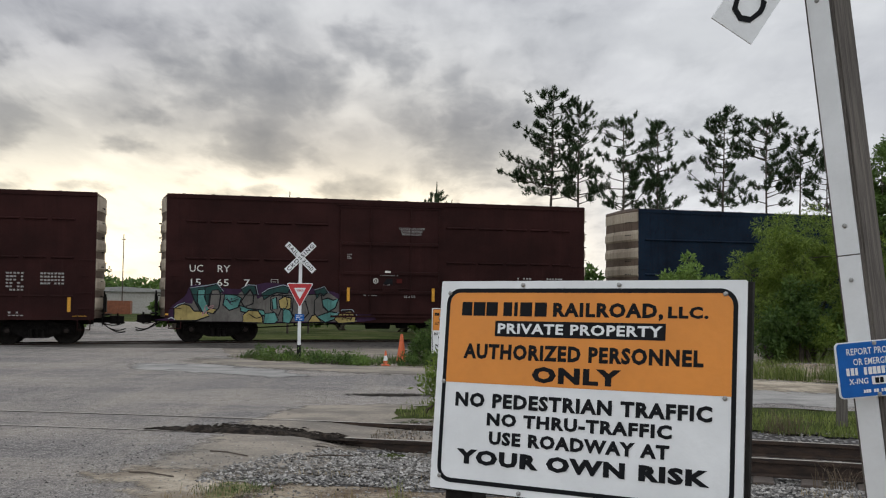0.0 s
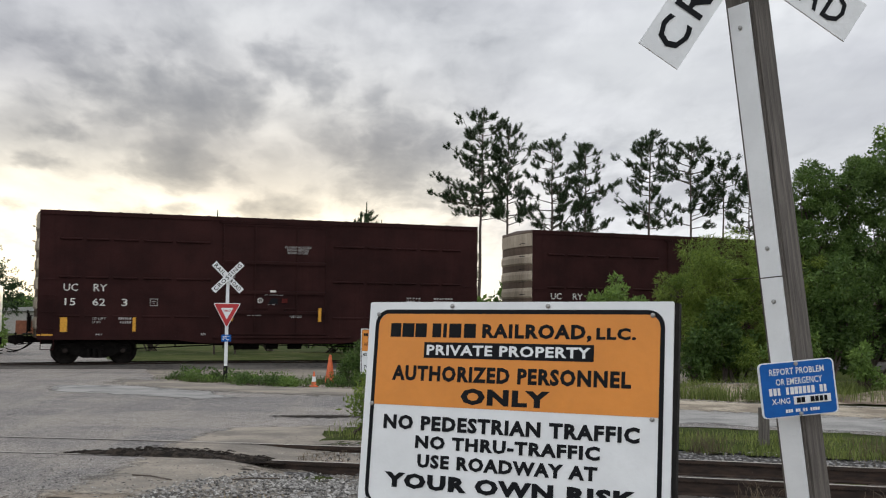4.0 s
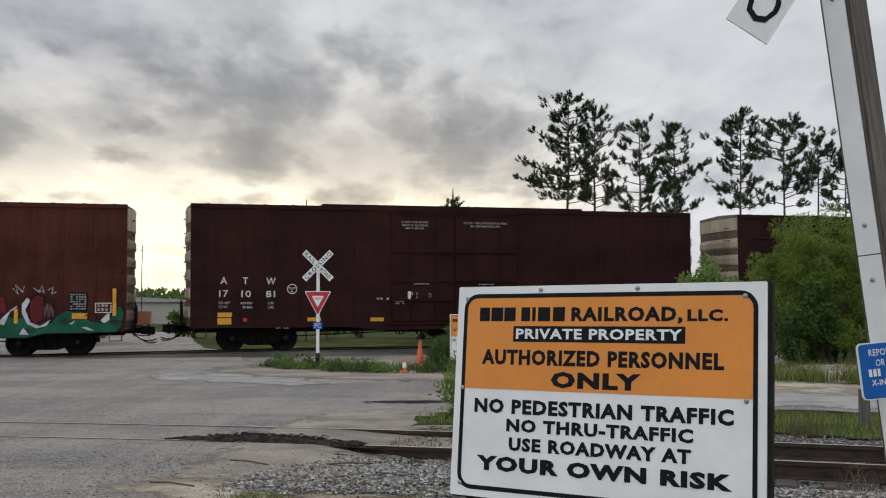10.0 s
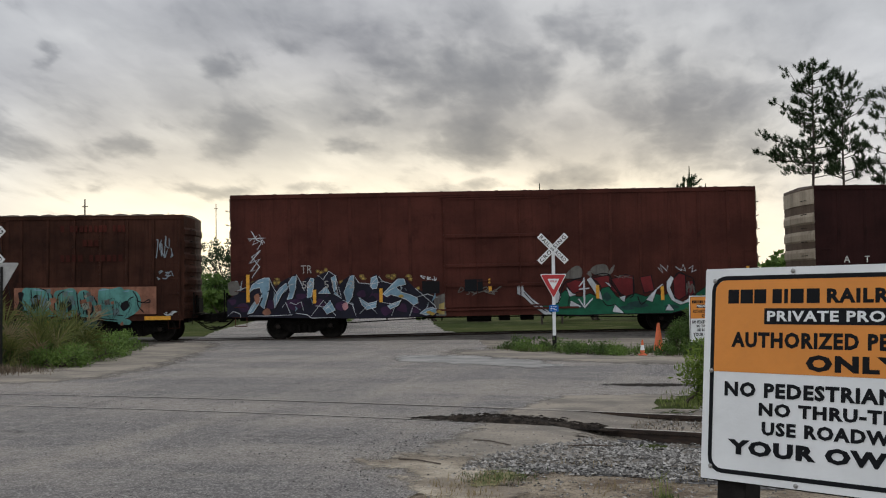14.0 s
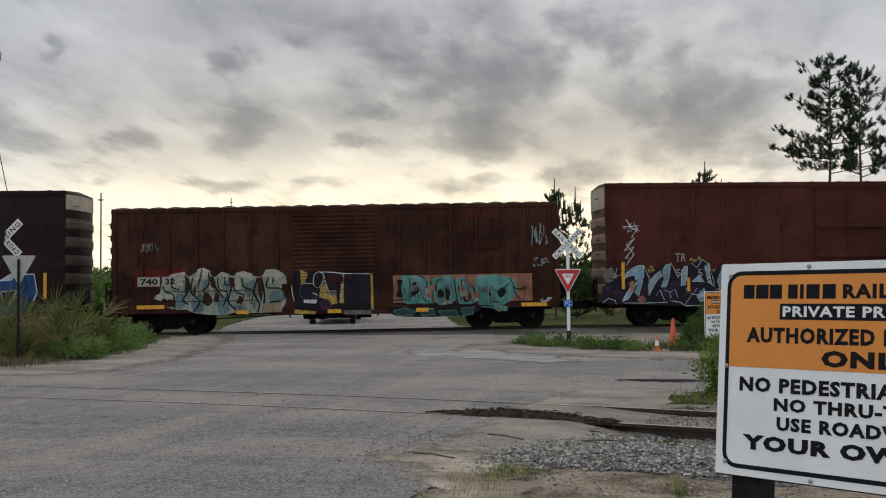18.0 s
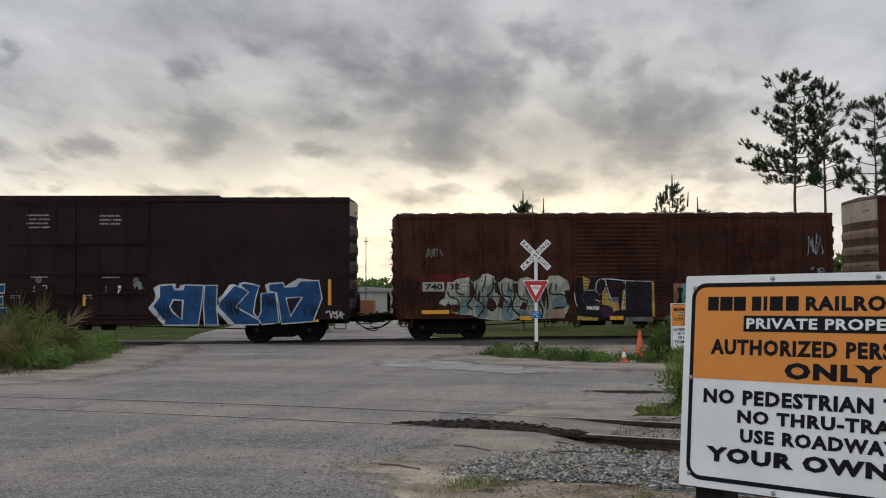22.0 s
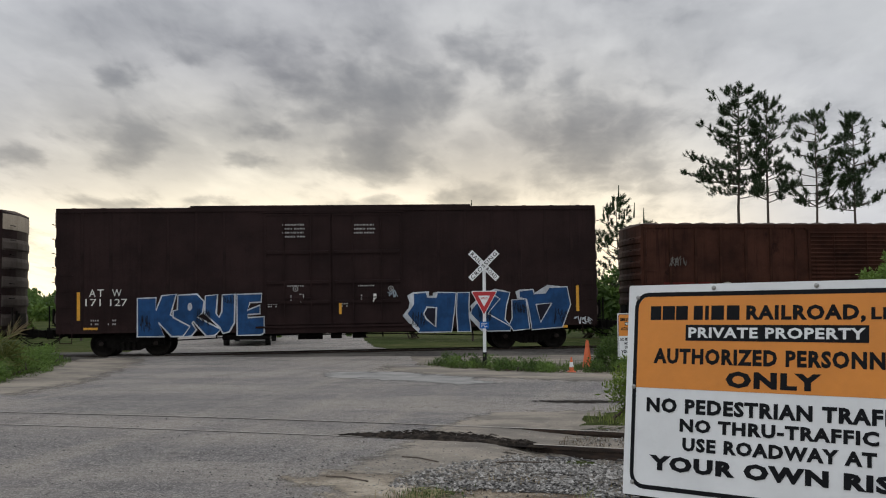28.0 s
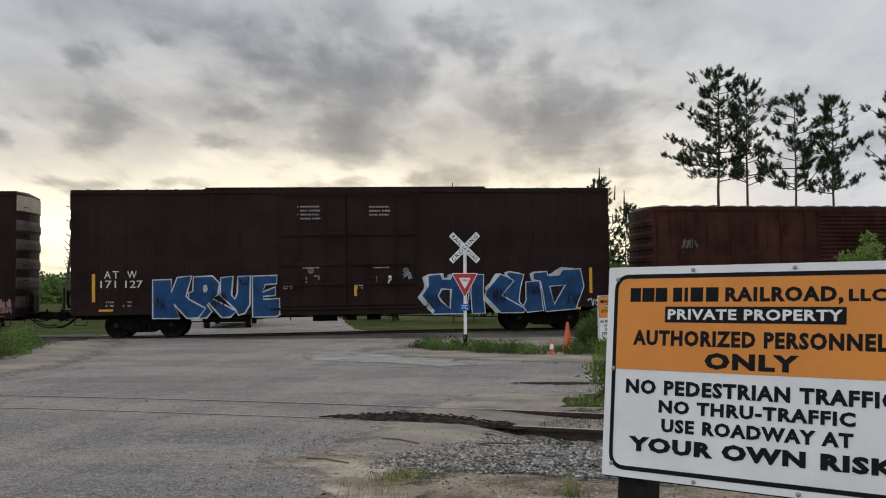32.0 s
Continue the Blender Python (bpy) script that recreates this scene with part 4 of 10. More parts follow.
def car_end(car, x, s, z0, top, mat, ribs, upper, rib_mat):
    """A corrugated end wall that bows out beyond the sides, with horizontal ribs and a plain upper panel."""
    bow = [(d * (1.6 if s > 0 else 1.0), y) for d, y in BULGE]
    bm = bmesh.new()
    low = [bm.verts.new((x - s * 0.1, y, z0)) for y in (-HALF + 0.09, HALF - 0.09)]
    high = [bm.verts.new((x - s * 0.1, y, top)) for y in (-HALF + 0.09, HALF - 0.09)]
    a = [bm.verts.new((x + s * (d + 0.002), y, z0)) for d, y in bow]
    b = [bm.verts.new((x + s * (d + 0.002), y, top - 0.3 * d)) for d, y in bow]
    for k in range(len(a) - 1):
        bm.faces.new((a[k], a[k + 1], b[k + 1], b[k]))
    bm.faces.new((low[0], high[0], b[0], a[0]))
    bm.faces.new((low[1], a[-1], b[-1], high[1]))
    bm.faces.new((low[0], *a, low[1]))
    bm.faces.new((high[0], *b, high[1]))
    bm.faces.new((low[0], low[1], high[1], high[0]))
    # behind pale or tan ribs the wall gets a darker brown than they have
    part("end_wall", bm, {"pale_end": "grey_brown_end", "tan_end": "brown_end"}.get(rib_mat, mat), car)
    zr = top - upper
    step = (zr - z0 - 0.35) / ribs

    def along(prof):
        bm = bmesh.new()
        rows = [[bm.verts.new((x + s * (d + p), y, zz)) for p, zz in prof] for d, y in bow]
        n = len(prof)
        for p, q in zip(rows, rows[1:]):
            for i in range(n):
                j = (i + 1) % n
                bm.faces.new((p[i], p[j], q[j], q[i]))
        bm.faces.new(rows[0])
        bm.faces.new(rows[-1][::-1])
        return bm
    for k in range(ribs):
        a = z0 + 0.3 + k * step
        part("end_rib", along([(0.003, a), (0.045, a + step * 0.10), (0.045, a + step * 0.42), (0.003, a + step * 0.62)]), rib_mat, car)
    if upper > 0.3:
        part("end_panel", along([(0.004, zr + 0.02), (0.028, zr + 0.02), (0.028, top - 0.1), (0.004, top - 0.09)]), "pale_end", car, "dusty pale upper end panel")
    # the platform and the ladder on the end
    bm = bmesh.new()
    box(bm, min(x + s * 0.2, x + s * 0.48), max(x + s * 0.2, x + s * 0.48), -0.9, 0.9, z0 + 0.1, z0 + 0.14)
    part("end_platform", bm, "under", car)
    ladder(car, x + s * 0.16, -HALF + 0.55, "+x" if s > 0 else "-x", z0 + 0.25, top - 0.5, "under", 8)
    # brake and uncoupling gear low on the end
    bm = bmesh.new()
    box(bm, min(x + s * 0.225, x + s * 0.34), max(x + s * 0.225, x + s * 0.34), -0.5, 0.25, z0 + 0.2, z0 + 0.75)
    part("gear_box", bm, "under", car)
    for y, r, a, b in ((-1.25, 0.03, 0.05, 0.95), (-0.7, 0.05, 0.3, 0.85)):
        bm = bmesh.new()
        rod(bm, (x + s * 0.3, y, z0 + a), (x + s * 0.3, y, z0 + b), r, seg=6)
        part("gear_rod", bm, "under", car)


def boxcar(label, left, right, top, sill, mat, doors, posts=(), belts=(), raised=None, roof_mat=None, end_rib="tan_end", upper=0.62, ribs=5, inset=1.9, seed=0, door_style="panel", post_deep=0.016, lip=False):
    """A box car between two places in the train. Its origin lies in its middle on the rail; the near side is at -y."""
    length, mid = right - left, (left + right) / 2
    car = thing("boxcar", label, "boxcar", group="cars of the train")
    TRAIN.append((car, mid, length / 2 - inset))
    loc = lambda u: u - mid
    h = length / 2
    body_top = top - 0.14
    for sy, nm in ((-1, "side_wall"), (1, "side_wall")):
        bm = bmesh.new()
        y0, y1 = (-HALF, -HALF + 0.08) if sy < 0 else (HALF - 0.08, HALF)
        box(bm, -h, h, y0, y1, sill, body_top)
        part(nm, bm, mat, car)
    # roof edge and the slightly pitched roof
    bm = bmesh.new()
    for sy in (-1, 1):
        box(bm, -h, h, sy * HALF - 0.035, sy * HALF + 0.035, body_top, top)
    part("roof_rail", bm, mat, car)
    bm = bmesh.new()
    plate(bm, [(-HALF - 0.02, 0), (HALF + 0.02, 0), (HALF + 0.02, 0.04), (0, 0.11), (-HALF - 0.02, 0.04)], -h + 0.02, h - 0.02)
    for v in bm.verts:
        x, y, z = v.co
        v.co = (y, x, top - 0.03 + z)
    k = -h + 0.6
    while k < h - 0.3:
        plate_bm = [(-HALF, 0.012), (HALF, 0.012), (HALF, 0.045), (0, 0.118), (-HALF, 0.045)]
        a = [bm.verts.new((k - 0.05, x, top - 0.018 + z)) for x, z in plate_bm]
        b = [bm.verts.new((k + 0.05, x, top - 0.018 + z)) for x, z in plate_bm]
        bm.faces.new(a[::-1])
        bm.faces.new(b)
        for i in range(5):
            j = (i + 1) % 5
            bm.faces.new((a[i], a[j], b[j], b[i]))
        k += 1.02
    part("roof", bm, roof_mat or "roof", car)
    for sx in (-1, 1):
        car_end(car, sx * h, sx, sill - 0.02, top - 0.03, mat, ribs, upper, end_rib)
    # bottom sill, deeper under the doors
    d0, d1 = loc(doors[0]), loc(doors[-1])
    bm = bmesh.new()
    for sy in (-1, 1):
        y = sy * (HALF - 0.02)
        outline = [(-h + 0.02, sill + 0.05), (-h + 0.02, sill - 0.08), (d0 - 1.6, sill - 0.08), (d0 - 0.6, sill - 0.2), (d1 + 0.6, sill - 0.2), (d1 + 1.6, sill - 0.08), (h - 0.02, sill - 0.08), (h - 0.02, sill + 0.05)]
        plate(bm, outline, y - 0.03, y + 0.03)
    part("side_sill", bm, mat, car)
    if lip:
        k = -h + 0.1
        while k < h - 0.7:
            bm = bmesh.new()
            plate(bm, [(k, top - 0.01), (k + 0.62, top - 0.01), (k + 0.54, top + 0.03), (k + 0.31, top + 0.05 + 0.012 * math.sin(k * 7)), (k + 0.08, top + 0.03)], -HALF - 0.05, -HALF + 0.25)
            part("roof_panel", bm, "roof", car, "dusty pale roof panel end")
            k += 0.65
    # vertical side posts
    if posts:
        me = None
        for u in posts:
            if me is None:
                bm = bmesh.new()
                plate_z = (sill + 0.03, body_top - 0.02)
                v = box(bm, -0.06, 0.06, -HALF - post_deep, -HALF - 0.0035, *plate_z)
                for q in v:
                    if q.co.y < -HALF - 0.01:
                        q.co.x *= 0.7
                me = mesh_of(bm, "side_post")
            part("side_post", me, mat, car).location.x = loc(u)
    # long pressed belts in the side sheets
    for z, a, b in belts:
        bm = bmesh.new()
        deep = 0.022 if z < 2.4 else 0.055
        v = box(bm, loc(a), loc(b), -HALF - deep, -HALF - 0.0035, z - 0.04, z + 0.04)
        for q in v:
            if q.co.y < -HALF - 0.02:
                q.co.z = z + (q.co.z - z) * 0.4
                q.co.x += 0.05 if q.co.x < loc((a + b) / 2) else -0.05
        part("side_belt", bm, mat, car)
    # doors
    for a, b in zip(doors, doors[1:]):
        door_leaf(car, loc(a) + 0.03, loc(b) - 0.03, sill + 0.12, body_top - 0.1, mat, door_style, seed)
    bm = bmesh.new()
    box(bm, d0 - 0.3, d1 + 0.9 if len(doors) == 2 else d1 + 0.3, -HALF - 0.075, -HALF - 0.004, sill - 0.0, sill + 0.07)
    part("door_track", bm, mat, car)
    bm = bmesh.new()
    box(bm, d0 - 0.1, d1 + 0.1, -HALF - 0.065, -HALF - 0.004, body_top - 0.075, body_top - 0.02)
    part("door_track", bm, mat, car)
    if raised:
        bm = bmesh.new()
        box(bm, loc(raised[0]), loc(raised[1]), -HALF - 0.04, -HALF + 0.05, top + 0.002, top + 0.075)
        part("door_header", bm, mat, car)
    for sx in (-1, 1):
        ladder(car, sx * (h - 0.35), -HALF, "y", sill + 0.3, sill + 2.0, mat, 4)
    running_gear(car, length, inset)
    underframe(car, length, inset, seed)
    return car, loc


def door_leaf(car, x0, x1, z0, z1, mat, style, seed):
    y = -HALF
    bm = bmesh.new()
    box(bm, x0, x1, y - 0.035, y - 0.004, z0, z1)
    leaf = part("door", bm, mat, car)
    bm = bmesh.new()
    if style == "corrugated":
        k = z0 + 0.15
        while k < z1 - 0.1:
            v = box(bm, x0 + 0.1, x1 - 0.1, y - 0.075, y - 0.036, k, k + 0.09)
            for q in v:
                if q.co.y < y - 0.06:
                    q.co.z = k + 0.045 + (q.co.z - k - 0.045) * 0.4
            k += 0.155
        part("door_corrugation", bm, mat, leaf)
    else:
        for z in (z0 + 0.82, z0 + 1.54, z0 + 2.63):
            v = box(bm, x0 + 0.08, x1 - 0.08, y - 0.095, y - 0.036, z - 0.05, z + 0.05)
            for q in v:
                if q.co.y < y - 0.06:
                    q.co.z -= 0.02
        part("door_stiffener", bm, mat, leaf)
    bm = bmesh.new()
    for a, b in ((x0, x0 + 0.06), (x1 - 0.06, x1)):
        box(bm, a, b, y - 0.06, y - 0.0365, z0, z1)
    box(bm, x0 + 0.061, x1 - 0.061, y - 0.06, y - 0.0365, z1 - 0.06, z1)
    box(bm, x0 + 0.061, x1 - 0.061, y - 0.06, y - 0.0365, z0, z0 + 0.06)
    part("door_frame", bm, mat, leaf)
    # locking rods and the lever gear
    bm = bmesh.new()
    w = x1 - x0
    for f in (0.3, 0.7):
        rod(bm, (x0 + w * f, y - 0.09, z0 + 0.05), (x0 + w * f, y - 0.09, z1 - 0.05), 0.02, seg=6)
    rod(bm, (x0 + w * 0.3, y - 0.1, z0 + 0.95), (x0 + w * 0.7, y - 0.1, z0 + 0.95), 0.018, seg=6)
    box(bm, x0 + w * 0.42, x0 + w * 0.58, y - 0.11, y - 0.0705, z0 + 0.82, z0 + 1.08)
    part("lock_rod", bm, mat, leaf)


DECK = -HALF - 0.004      # paint lies just proud of the side sheets


LEVEL = {"o": 0.0, "drop": 0.0, "slope": 0.0}


def level_marks(o, drop, slope):
    """How far the painted marks of a car hang lower towards its right end."""
    LEVEL.update(o=o, drop=drop, slope=slope)


def hung(x, z):
    return z - LEVEL["drop"] - LEVEL["slope"] * (x - LEVEL["o"])


def stencil(car, text, x0, x1, z0, z1, mat="white_paint", y=None, bold=0.004):
    ob = part("stencilled_mark", lettering(text, x0, x1, hung(x0, z0), hung(x0, z1), (DECK if y is None else y), 0, bold), mat, car, "stencilled white lettering")
    return tagged(ob, "stencilled white lettering", kind="stuff") if len(text) > 4 else ob


def reflector(car, x, z, w=0.11, hgt=0.5, y=None, label="yellow reflective strip"):
    yy = DECK - 0.001 if y is None else y
    z = hung(x, z)
    bm = bmesh.new()
    box(bm, x - w / 2, x + w / 2, yy - 0.004, yy, z - hgt / 2, z + hgt / 2)
    part("reflector", bm, "yellow_mark", car, label)


def small_print(car, x0, x1, z1, lines, lh=0.07, gap=0.05, per=9, seed=1, y=None, mat="dim_print"):
    bm = bmesh.new()
    for k in range(lines):
        z = hung(x0, z1) - k * (lh + gap)
        bars(bm, x0, x1, z - lh, z, DECK if y is None else y, per, seed + k)
    tagged(part("small_print", bm, mat, car, "unreadable white stencilled print"), kind="stuff")


DOOR_Y = -HALF - 0.0755


def build_train():
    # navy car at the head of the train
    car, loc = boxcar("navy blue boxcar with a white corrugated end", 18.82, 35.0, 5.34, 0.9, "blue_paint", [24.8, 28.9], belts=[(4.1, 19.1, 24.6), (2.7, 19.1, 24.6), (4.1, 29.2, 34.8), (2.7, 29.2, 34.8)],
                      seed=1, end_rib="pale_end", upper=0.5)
    # two alike oxide cars
    for left, num, seed in ((0.48, ("15", "65", "7"), 2), (-17.97, ("15", "62", "3"), 3)):
        r = left + (16.0 if seed == 2 else 16.1)
        spans = ((0.66, 1.42), (1.53, 2.31), (2.43, 3.29), (3.44, 4.45), (4.56, 5.8), (10.3, 11.5), (11.6, 12.62), (12.72, 13.6), (13.72, 14.5), (14.62, 15.4))
        belts = [(z, left + a, left + b) for z in (4.33, 3.0, 1.66) for a, b in spans]
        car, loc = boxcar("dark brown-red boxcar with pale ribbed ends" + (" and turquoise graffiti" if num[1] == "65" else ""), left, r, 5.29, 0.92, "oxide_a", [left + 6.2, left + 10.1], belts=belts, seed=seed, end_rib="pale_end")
        o = loc(left)
        level_marks(o, 0.13, 0.0)
        for txt, a, b, z in (("UC", 0.83, 1.30, 2.65), ("RY", 1.81, 2.25, 2.65), (num[0], 0.88, 1.23, 2.15), (num[1], 1.79, 2.21, 2.15), (num[2], 2.75, 2.95, 2.15)):
            stencil(car, txt, o + a, o + b, z, z + 0.25)
        for txt, a, b, z in (("LD LMT", 1.80, 2.24, 1.67), ("LT WT", 1.80, 2.08, 1.54)):
            stencil(car, txt, o + a, o + b, z, z + 0.085, "dim_print", None, 0.02)
        small_print(car, o + 2.66, o + 3.1, 1.755, 1, 0.08, 0.05, 6, seed + 50)
        small_print(car, o + 2.72, o + 3.1, 1.62, 1, 0.08, 0.05, 5, seed + 51)
        zz = hung(o + 3.71, 2.16)
        bm = bmesh.new()
        for a, b, c, d in ((3.71, 3.98, 0.0, 0.025), (3.71, 3.98, 0.235, 0.26), (3.71, 3.735, 0.026, 0.234), (3.955, 3.98, 0.026, 0.234), (3.78, 3.91, 0.15, 0.175), (3.81, 3.88, 0.09, 0.115)):
            box(bm, o + a, o + b, DECK - 0.003, DECK, zz + c, zz + d)
        part("stencilled_frame", bm, "dim_print", car, "small white stencilled square")
        for txt, a, b, z in (("CLOSE AND LOCK", 8.46, 9.47, 4.345), ("DOOR BEFORE", 8.55, 9.36, 4.24), ("MOVING CAR", 8.58, 9.34, 4.135)):
            stencil(car, txt, o + a, o + b, z, z + 0.085, "dim_print", DOOR_Y, 0.02)
        small_print(car, o + 6.5, o + 6.68, 3.4, 3, 0.04, 0.03, 3, seed + 9, DOOR_Y)
        small_print(car, o + 13.2, o + 13.8, 2.6, 6, 0.06, 0.055, 5, seed + 20)
        small_print(car, o + 14.3, o + 15.1, 2.6, 4, 0.06, 0.055, 7, seed + 30)
        small_print(car, o + 0.78, o + 1.21, 1.1, 2, 0.035, 0.02, 6, seed + 40)
        small_print(car, o + 1.92, o + 2.17, 1.18, 3, 0.05, 0.03, 3, seed + 41)
        small_print(car, o + 5.5, o + 5.68, 1.22, 1, 0.08, 0.03, 3, seed + 43)
        small_print(car, o + 13.3, o + 13.8, 1.25, 3, 0.06, 0.05, 4, seed + 42)
        reflector(car, o + 0.865, 1.485, 0.23, 0.5)
        for x, z in ((3.195, 1.51), (6.55, 1.9), (9.8, 1.9), (12.0, 1.55), (15.25, 1.5)):
            reflector(car, o + x, z, y=-HALF - 0.097 if 6 < x < 10 else None)
        reflector(car, o + 0.27, 1.085, 0.5, 0.15)
        reflector(car, o + 15.6, 1.05, 0.5, 0.13)
        small_print(car, o + 7.75, o + 8.44, 2.63, 1, 0.03, 0.02, 12, seed + 60, DOOR_Y)
        small_print(car, o + 7.13, o + 7.65, 1.88, 1, 0.035, 0.02, 9, seed + 61, DOOR_Y)
        small_print(car, o + 8.68, o + 9.13, 1.87, 2, 0.03, 0.02, 7, seed + 62, DOOR_Y)
        ring = [(q, k * math.tau / 20) for k in range(20) for q in (0.07, 0.1)]
        bm = bmesh.new()
        for k in range(20):
            quad = (ring[2 * k], ring[2 * k + 1], ring[(2 * k + 3) % 40], ring[(2 * k + 2) % 40])
            bm.faces.new([bm.verts.new((o + 7.58 + q * math.cos(t), DOOR_Y - 0.022, 2.28 + q * math.sin(t))) for q, t in quad])
        box(bm, o + 7.565, o + 7.595, DOOR_Y - 0.024, DOOR_Y - 0.021, 2.24, 2.31)
        part("stencilled_ring", bm, "white_paint", car)
        for lab, mt, pts in (("scuffed white placard", "white_paint", [(7.93, 2.58), (8.15, 2.58), (8.15, 2.66), (7.93, 2.66)]), ("torn white paper placard", "dim_print", [(7.88, 1.92), (8.2, 1.90), (8.21, 2.05), (8.1, 2.16), (7.97, 2.12), (7.87, 2.14)]),
                             ("torn dark paper placard", "sign_black", [(7.87, 2.17), (8.0, 2.14), (8.12, 2.19), (8.22, 2.12), (8.22, 2.36), (8.0, 2.37)]), ("small red placard", "patch_red", [(8.38, 2.2), (8.58, 2.2), (8.58, 2.36), (8.38, 2.36)])):
            bm = bmesh.new()
            plate(bm, [(o + a, b) for a, b in pts], DOOR_Y - 0.025, DOOR_Y - 0.021)
            part("placard", bm, mt, car, lab)
    # long car with three doors' worth of green graffiti
    for left, num, seed, nm in ((-39.75, ("17", "10", "81"), 5, "green"), (-100.67, ("171", "127"), 8, "blue")):
        r = left + (19.65 if seed == 5 else 19.58)
        dd = [left + 7.3, left + 9.75, left + 12.35]
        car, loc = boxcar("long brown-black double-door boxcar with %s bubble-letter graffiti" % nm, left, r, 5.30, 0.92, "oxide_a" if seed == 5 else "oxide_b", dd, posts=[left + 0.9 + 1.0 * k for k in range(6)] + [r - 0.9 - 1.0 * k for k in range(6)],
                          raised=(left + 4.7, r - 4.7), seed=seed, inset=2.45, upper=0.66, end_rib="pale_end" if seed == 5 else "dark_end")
        o = loc(left)
        level_marks(o, 0.02, 0.009)
        if seed == 5:
            for txt, a, b, z in (("A", 1.05, 1.29, 2.45), ("T", 1.84, 2.03, 2.45), ("W", 2.68, 3.01, 2.45), ("17", 1.01, 1.32, 1.98), ("10", 1.79, 2.13, 1.98), ("81", 2.67, 2.99, 1.98)):
                stencil(car, txt, o + a, o + b, z, z + 0.245, y=-HALF - 0.02)
            for txt, a, b, z in (("LD LMT", 1.0, 1.40, 1.73), ("LT WT", 1.0, 1.34, 1.58), ("LBS", 2.74, 2.95, 1.73), ("LBS", 2.74, 2.95, 1.58)):
                stencil(car, txt, o + a, o + b, z, z + 0.09, "dim_print", -HALF - 0.02, 0.02)
            small_print(car, o + 1.77, o + 2.2, 1.81, 1, 0.085, 0.09, 6, 60, -HALF - 0.02)
            small_print(car, o + 1.84, o + 2.2, 1.66, 1, 0.085, 0.09, 5, 61, -HALF - 0.02)
            small_print(car, o + 1.22, o + 2.04, 0.98, 1, 0.03, 0.02, 12, 62)
            small_print(car, o + 3.04, o + 3.5, 0.96, 2, 0.04, 0.03, 5, 63)
            small_print(car, o + 6.75, o + 7.25, 2.0, 1, 0.08, 0.03, 4, 64)
            reflector(car, o + 1.21, 1.345, 0.5, 0.165)
            reflector(car, o + 1.19, 1.11, 0.5, 0.23)
            zz = hung(o + 1.92, 1.17)
            bm = bmesh.new()
            plate(bm, rounded(o + 1.85, o + 2.0, zz - 0.07, zz + 0.07, 0.05), -HALF - 0.022, -HALF - 0.018)
            part("placard", bm, "sign_red", car, "small red square placard")
            for x in (4.42, 6.76, 10.0, 13.0, 16.0):
                reflector(car, o + x, 1.19 if x < 9 else 1.08, 0.5, 0.135, y=DOOR_Y if 7.3 < x < 12.3 else None)
            reflector(car, o + 18.2, 1.2, 0.45, 0.4)
            small_print(car, o + 17.9, o + 18.7, 2.5, 5, 0.06, 0.06, 6, 66)
            bm = bmesh.new()
            for a in range(24):
                t0, t1 = a * math.tau / 24, (a + 1) * math.tau / 24
                v = [bm.verts.new((o + 3.61 + r2 * math.cos(t), -HALF - 0.021, 2.24 + r2 * math.sin(t))) for r2, t in ((0.155, t0), (0.182, t0), (0.182, t1), (0.155, t1))]
                bm.faces.new(v)
            for a, b, c, d in ((-0.12, -0.02, 0.035, 0.055), (0.01, 0.12, 0.035, 0.055), (-0.10, 0.09, -0.01, 0.005), (-0.025, 0.025, -0.11, -0.06)):
                box(bm, o + 3.61 + a, o + 3.61 + b, DECK - 0.018, DECK, 2.24 + c, 2.24 + d)
            part("stencilled_ring", bm, "white_paint", car)
        else:
            for txt, a, b, z in (("A", 1.15, 1.38, 2.18), ("T", 1.44, 1.66, 2.18), ("W", 1.95, 2.28, 2.18), ("171", 1.02, 1.56, 1.84), ("127", 1.88, 2.48, 1.84)):
                stencil(car, txt, o + a, o + b, z, z + 0.26, y=-HALF - 0.02)
            small_print(car, o + 1.2, o + 1.5, 1.36, 2, 0.06, 0.07, 4, 70)
            small_print(car, o + 1.8, o + 2.1, 1.36, 2, 0.06, 0.07, 4, 72)
            reflector(car, o + 0.78, 1.84, 0.11, 1.0)
            reflector(car, o + 18.85, 2.02, 0.11, 0.95)
            reflector(car, o + 1.2, 1.0, 0.5, 0.16)
            reflector(car, o + 10.05, 1.75, 0.1, 0.5, y=DOOR_Y)
            reflector(car, o + 18.3, 1.0, 0.3, 0.13)
        if seed == 5:
            for txt, a, b, z in (("CLOSE THIS DOOR", 7.68, 8.72, 4.80), ("BEFORE CLOSING", 7.70, 8.70, 4.685), ("MAIN DOOR", 7.86, 8.56, 4.57), ("CLOSE AND LOCK BOTH DOORS", 10.1, 11.85, 4.82), ("BEFORE MOVING CAR", 10.38, 11.58, 4.70)):
                stencil(car, txt, o + a, o + b, z, z + 0.08, "dim_print", DOOR_Y, 0.02)
        for x, z, r in ((8.44, 2.42, 0.10), (11.9, 2.42, 0.10)) if seed != 5 else ((8.75, 2.1, 0.08),):
            bm = bmesh.new()
            for a in range(18):
                t0, t1 = a * math.tau / 18, (a + 1) * math.tau / 18
                bm.faces.new([bm.verts.new((o + x + q * math.cos(t), DOOR_Y - 0.022, hung(o + x, z) + q * math.sin(t))) for q, t in ((r * 0.72, t0), (r, t0), (r, t1), (r * 0.72, t1))])
            box(bm, o + x - 0.02, o + x + 0.02, DOOR_Y - 0.024, DOOR_Y - 0.021, hung(o + x, z) - 0.04, hung(o + x, z) + 0.04)
            part("stencilled_ring", bm, "dim_print", car)
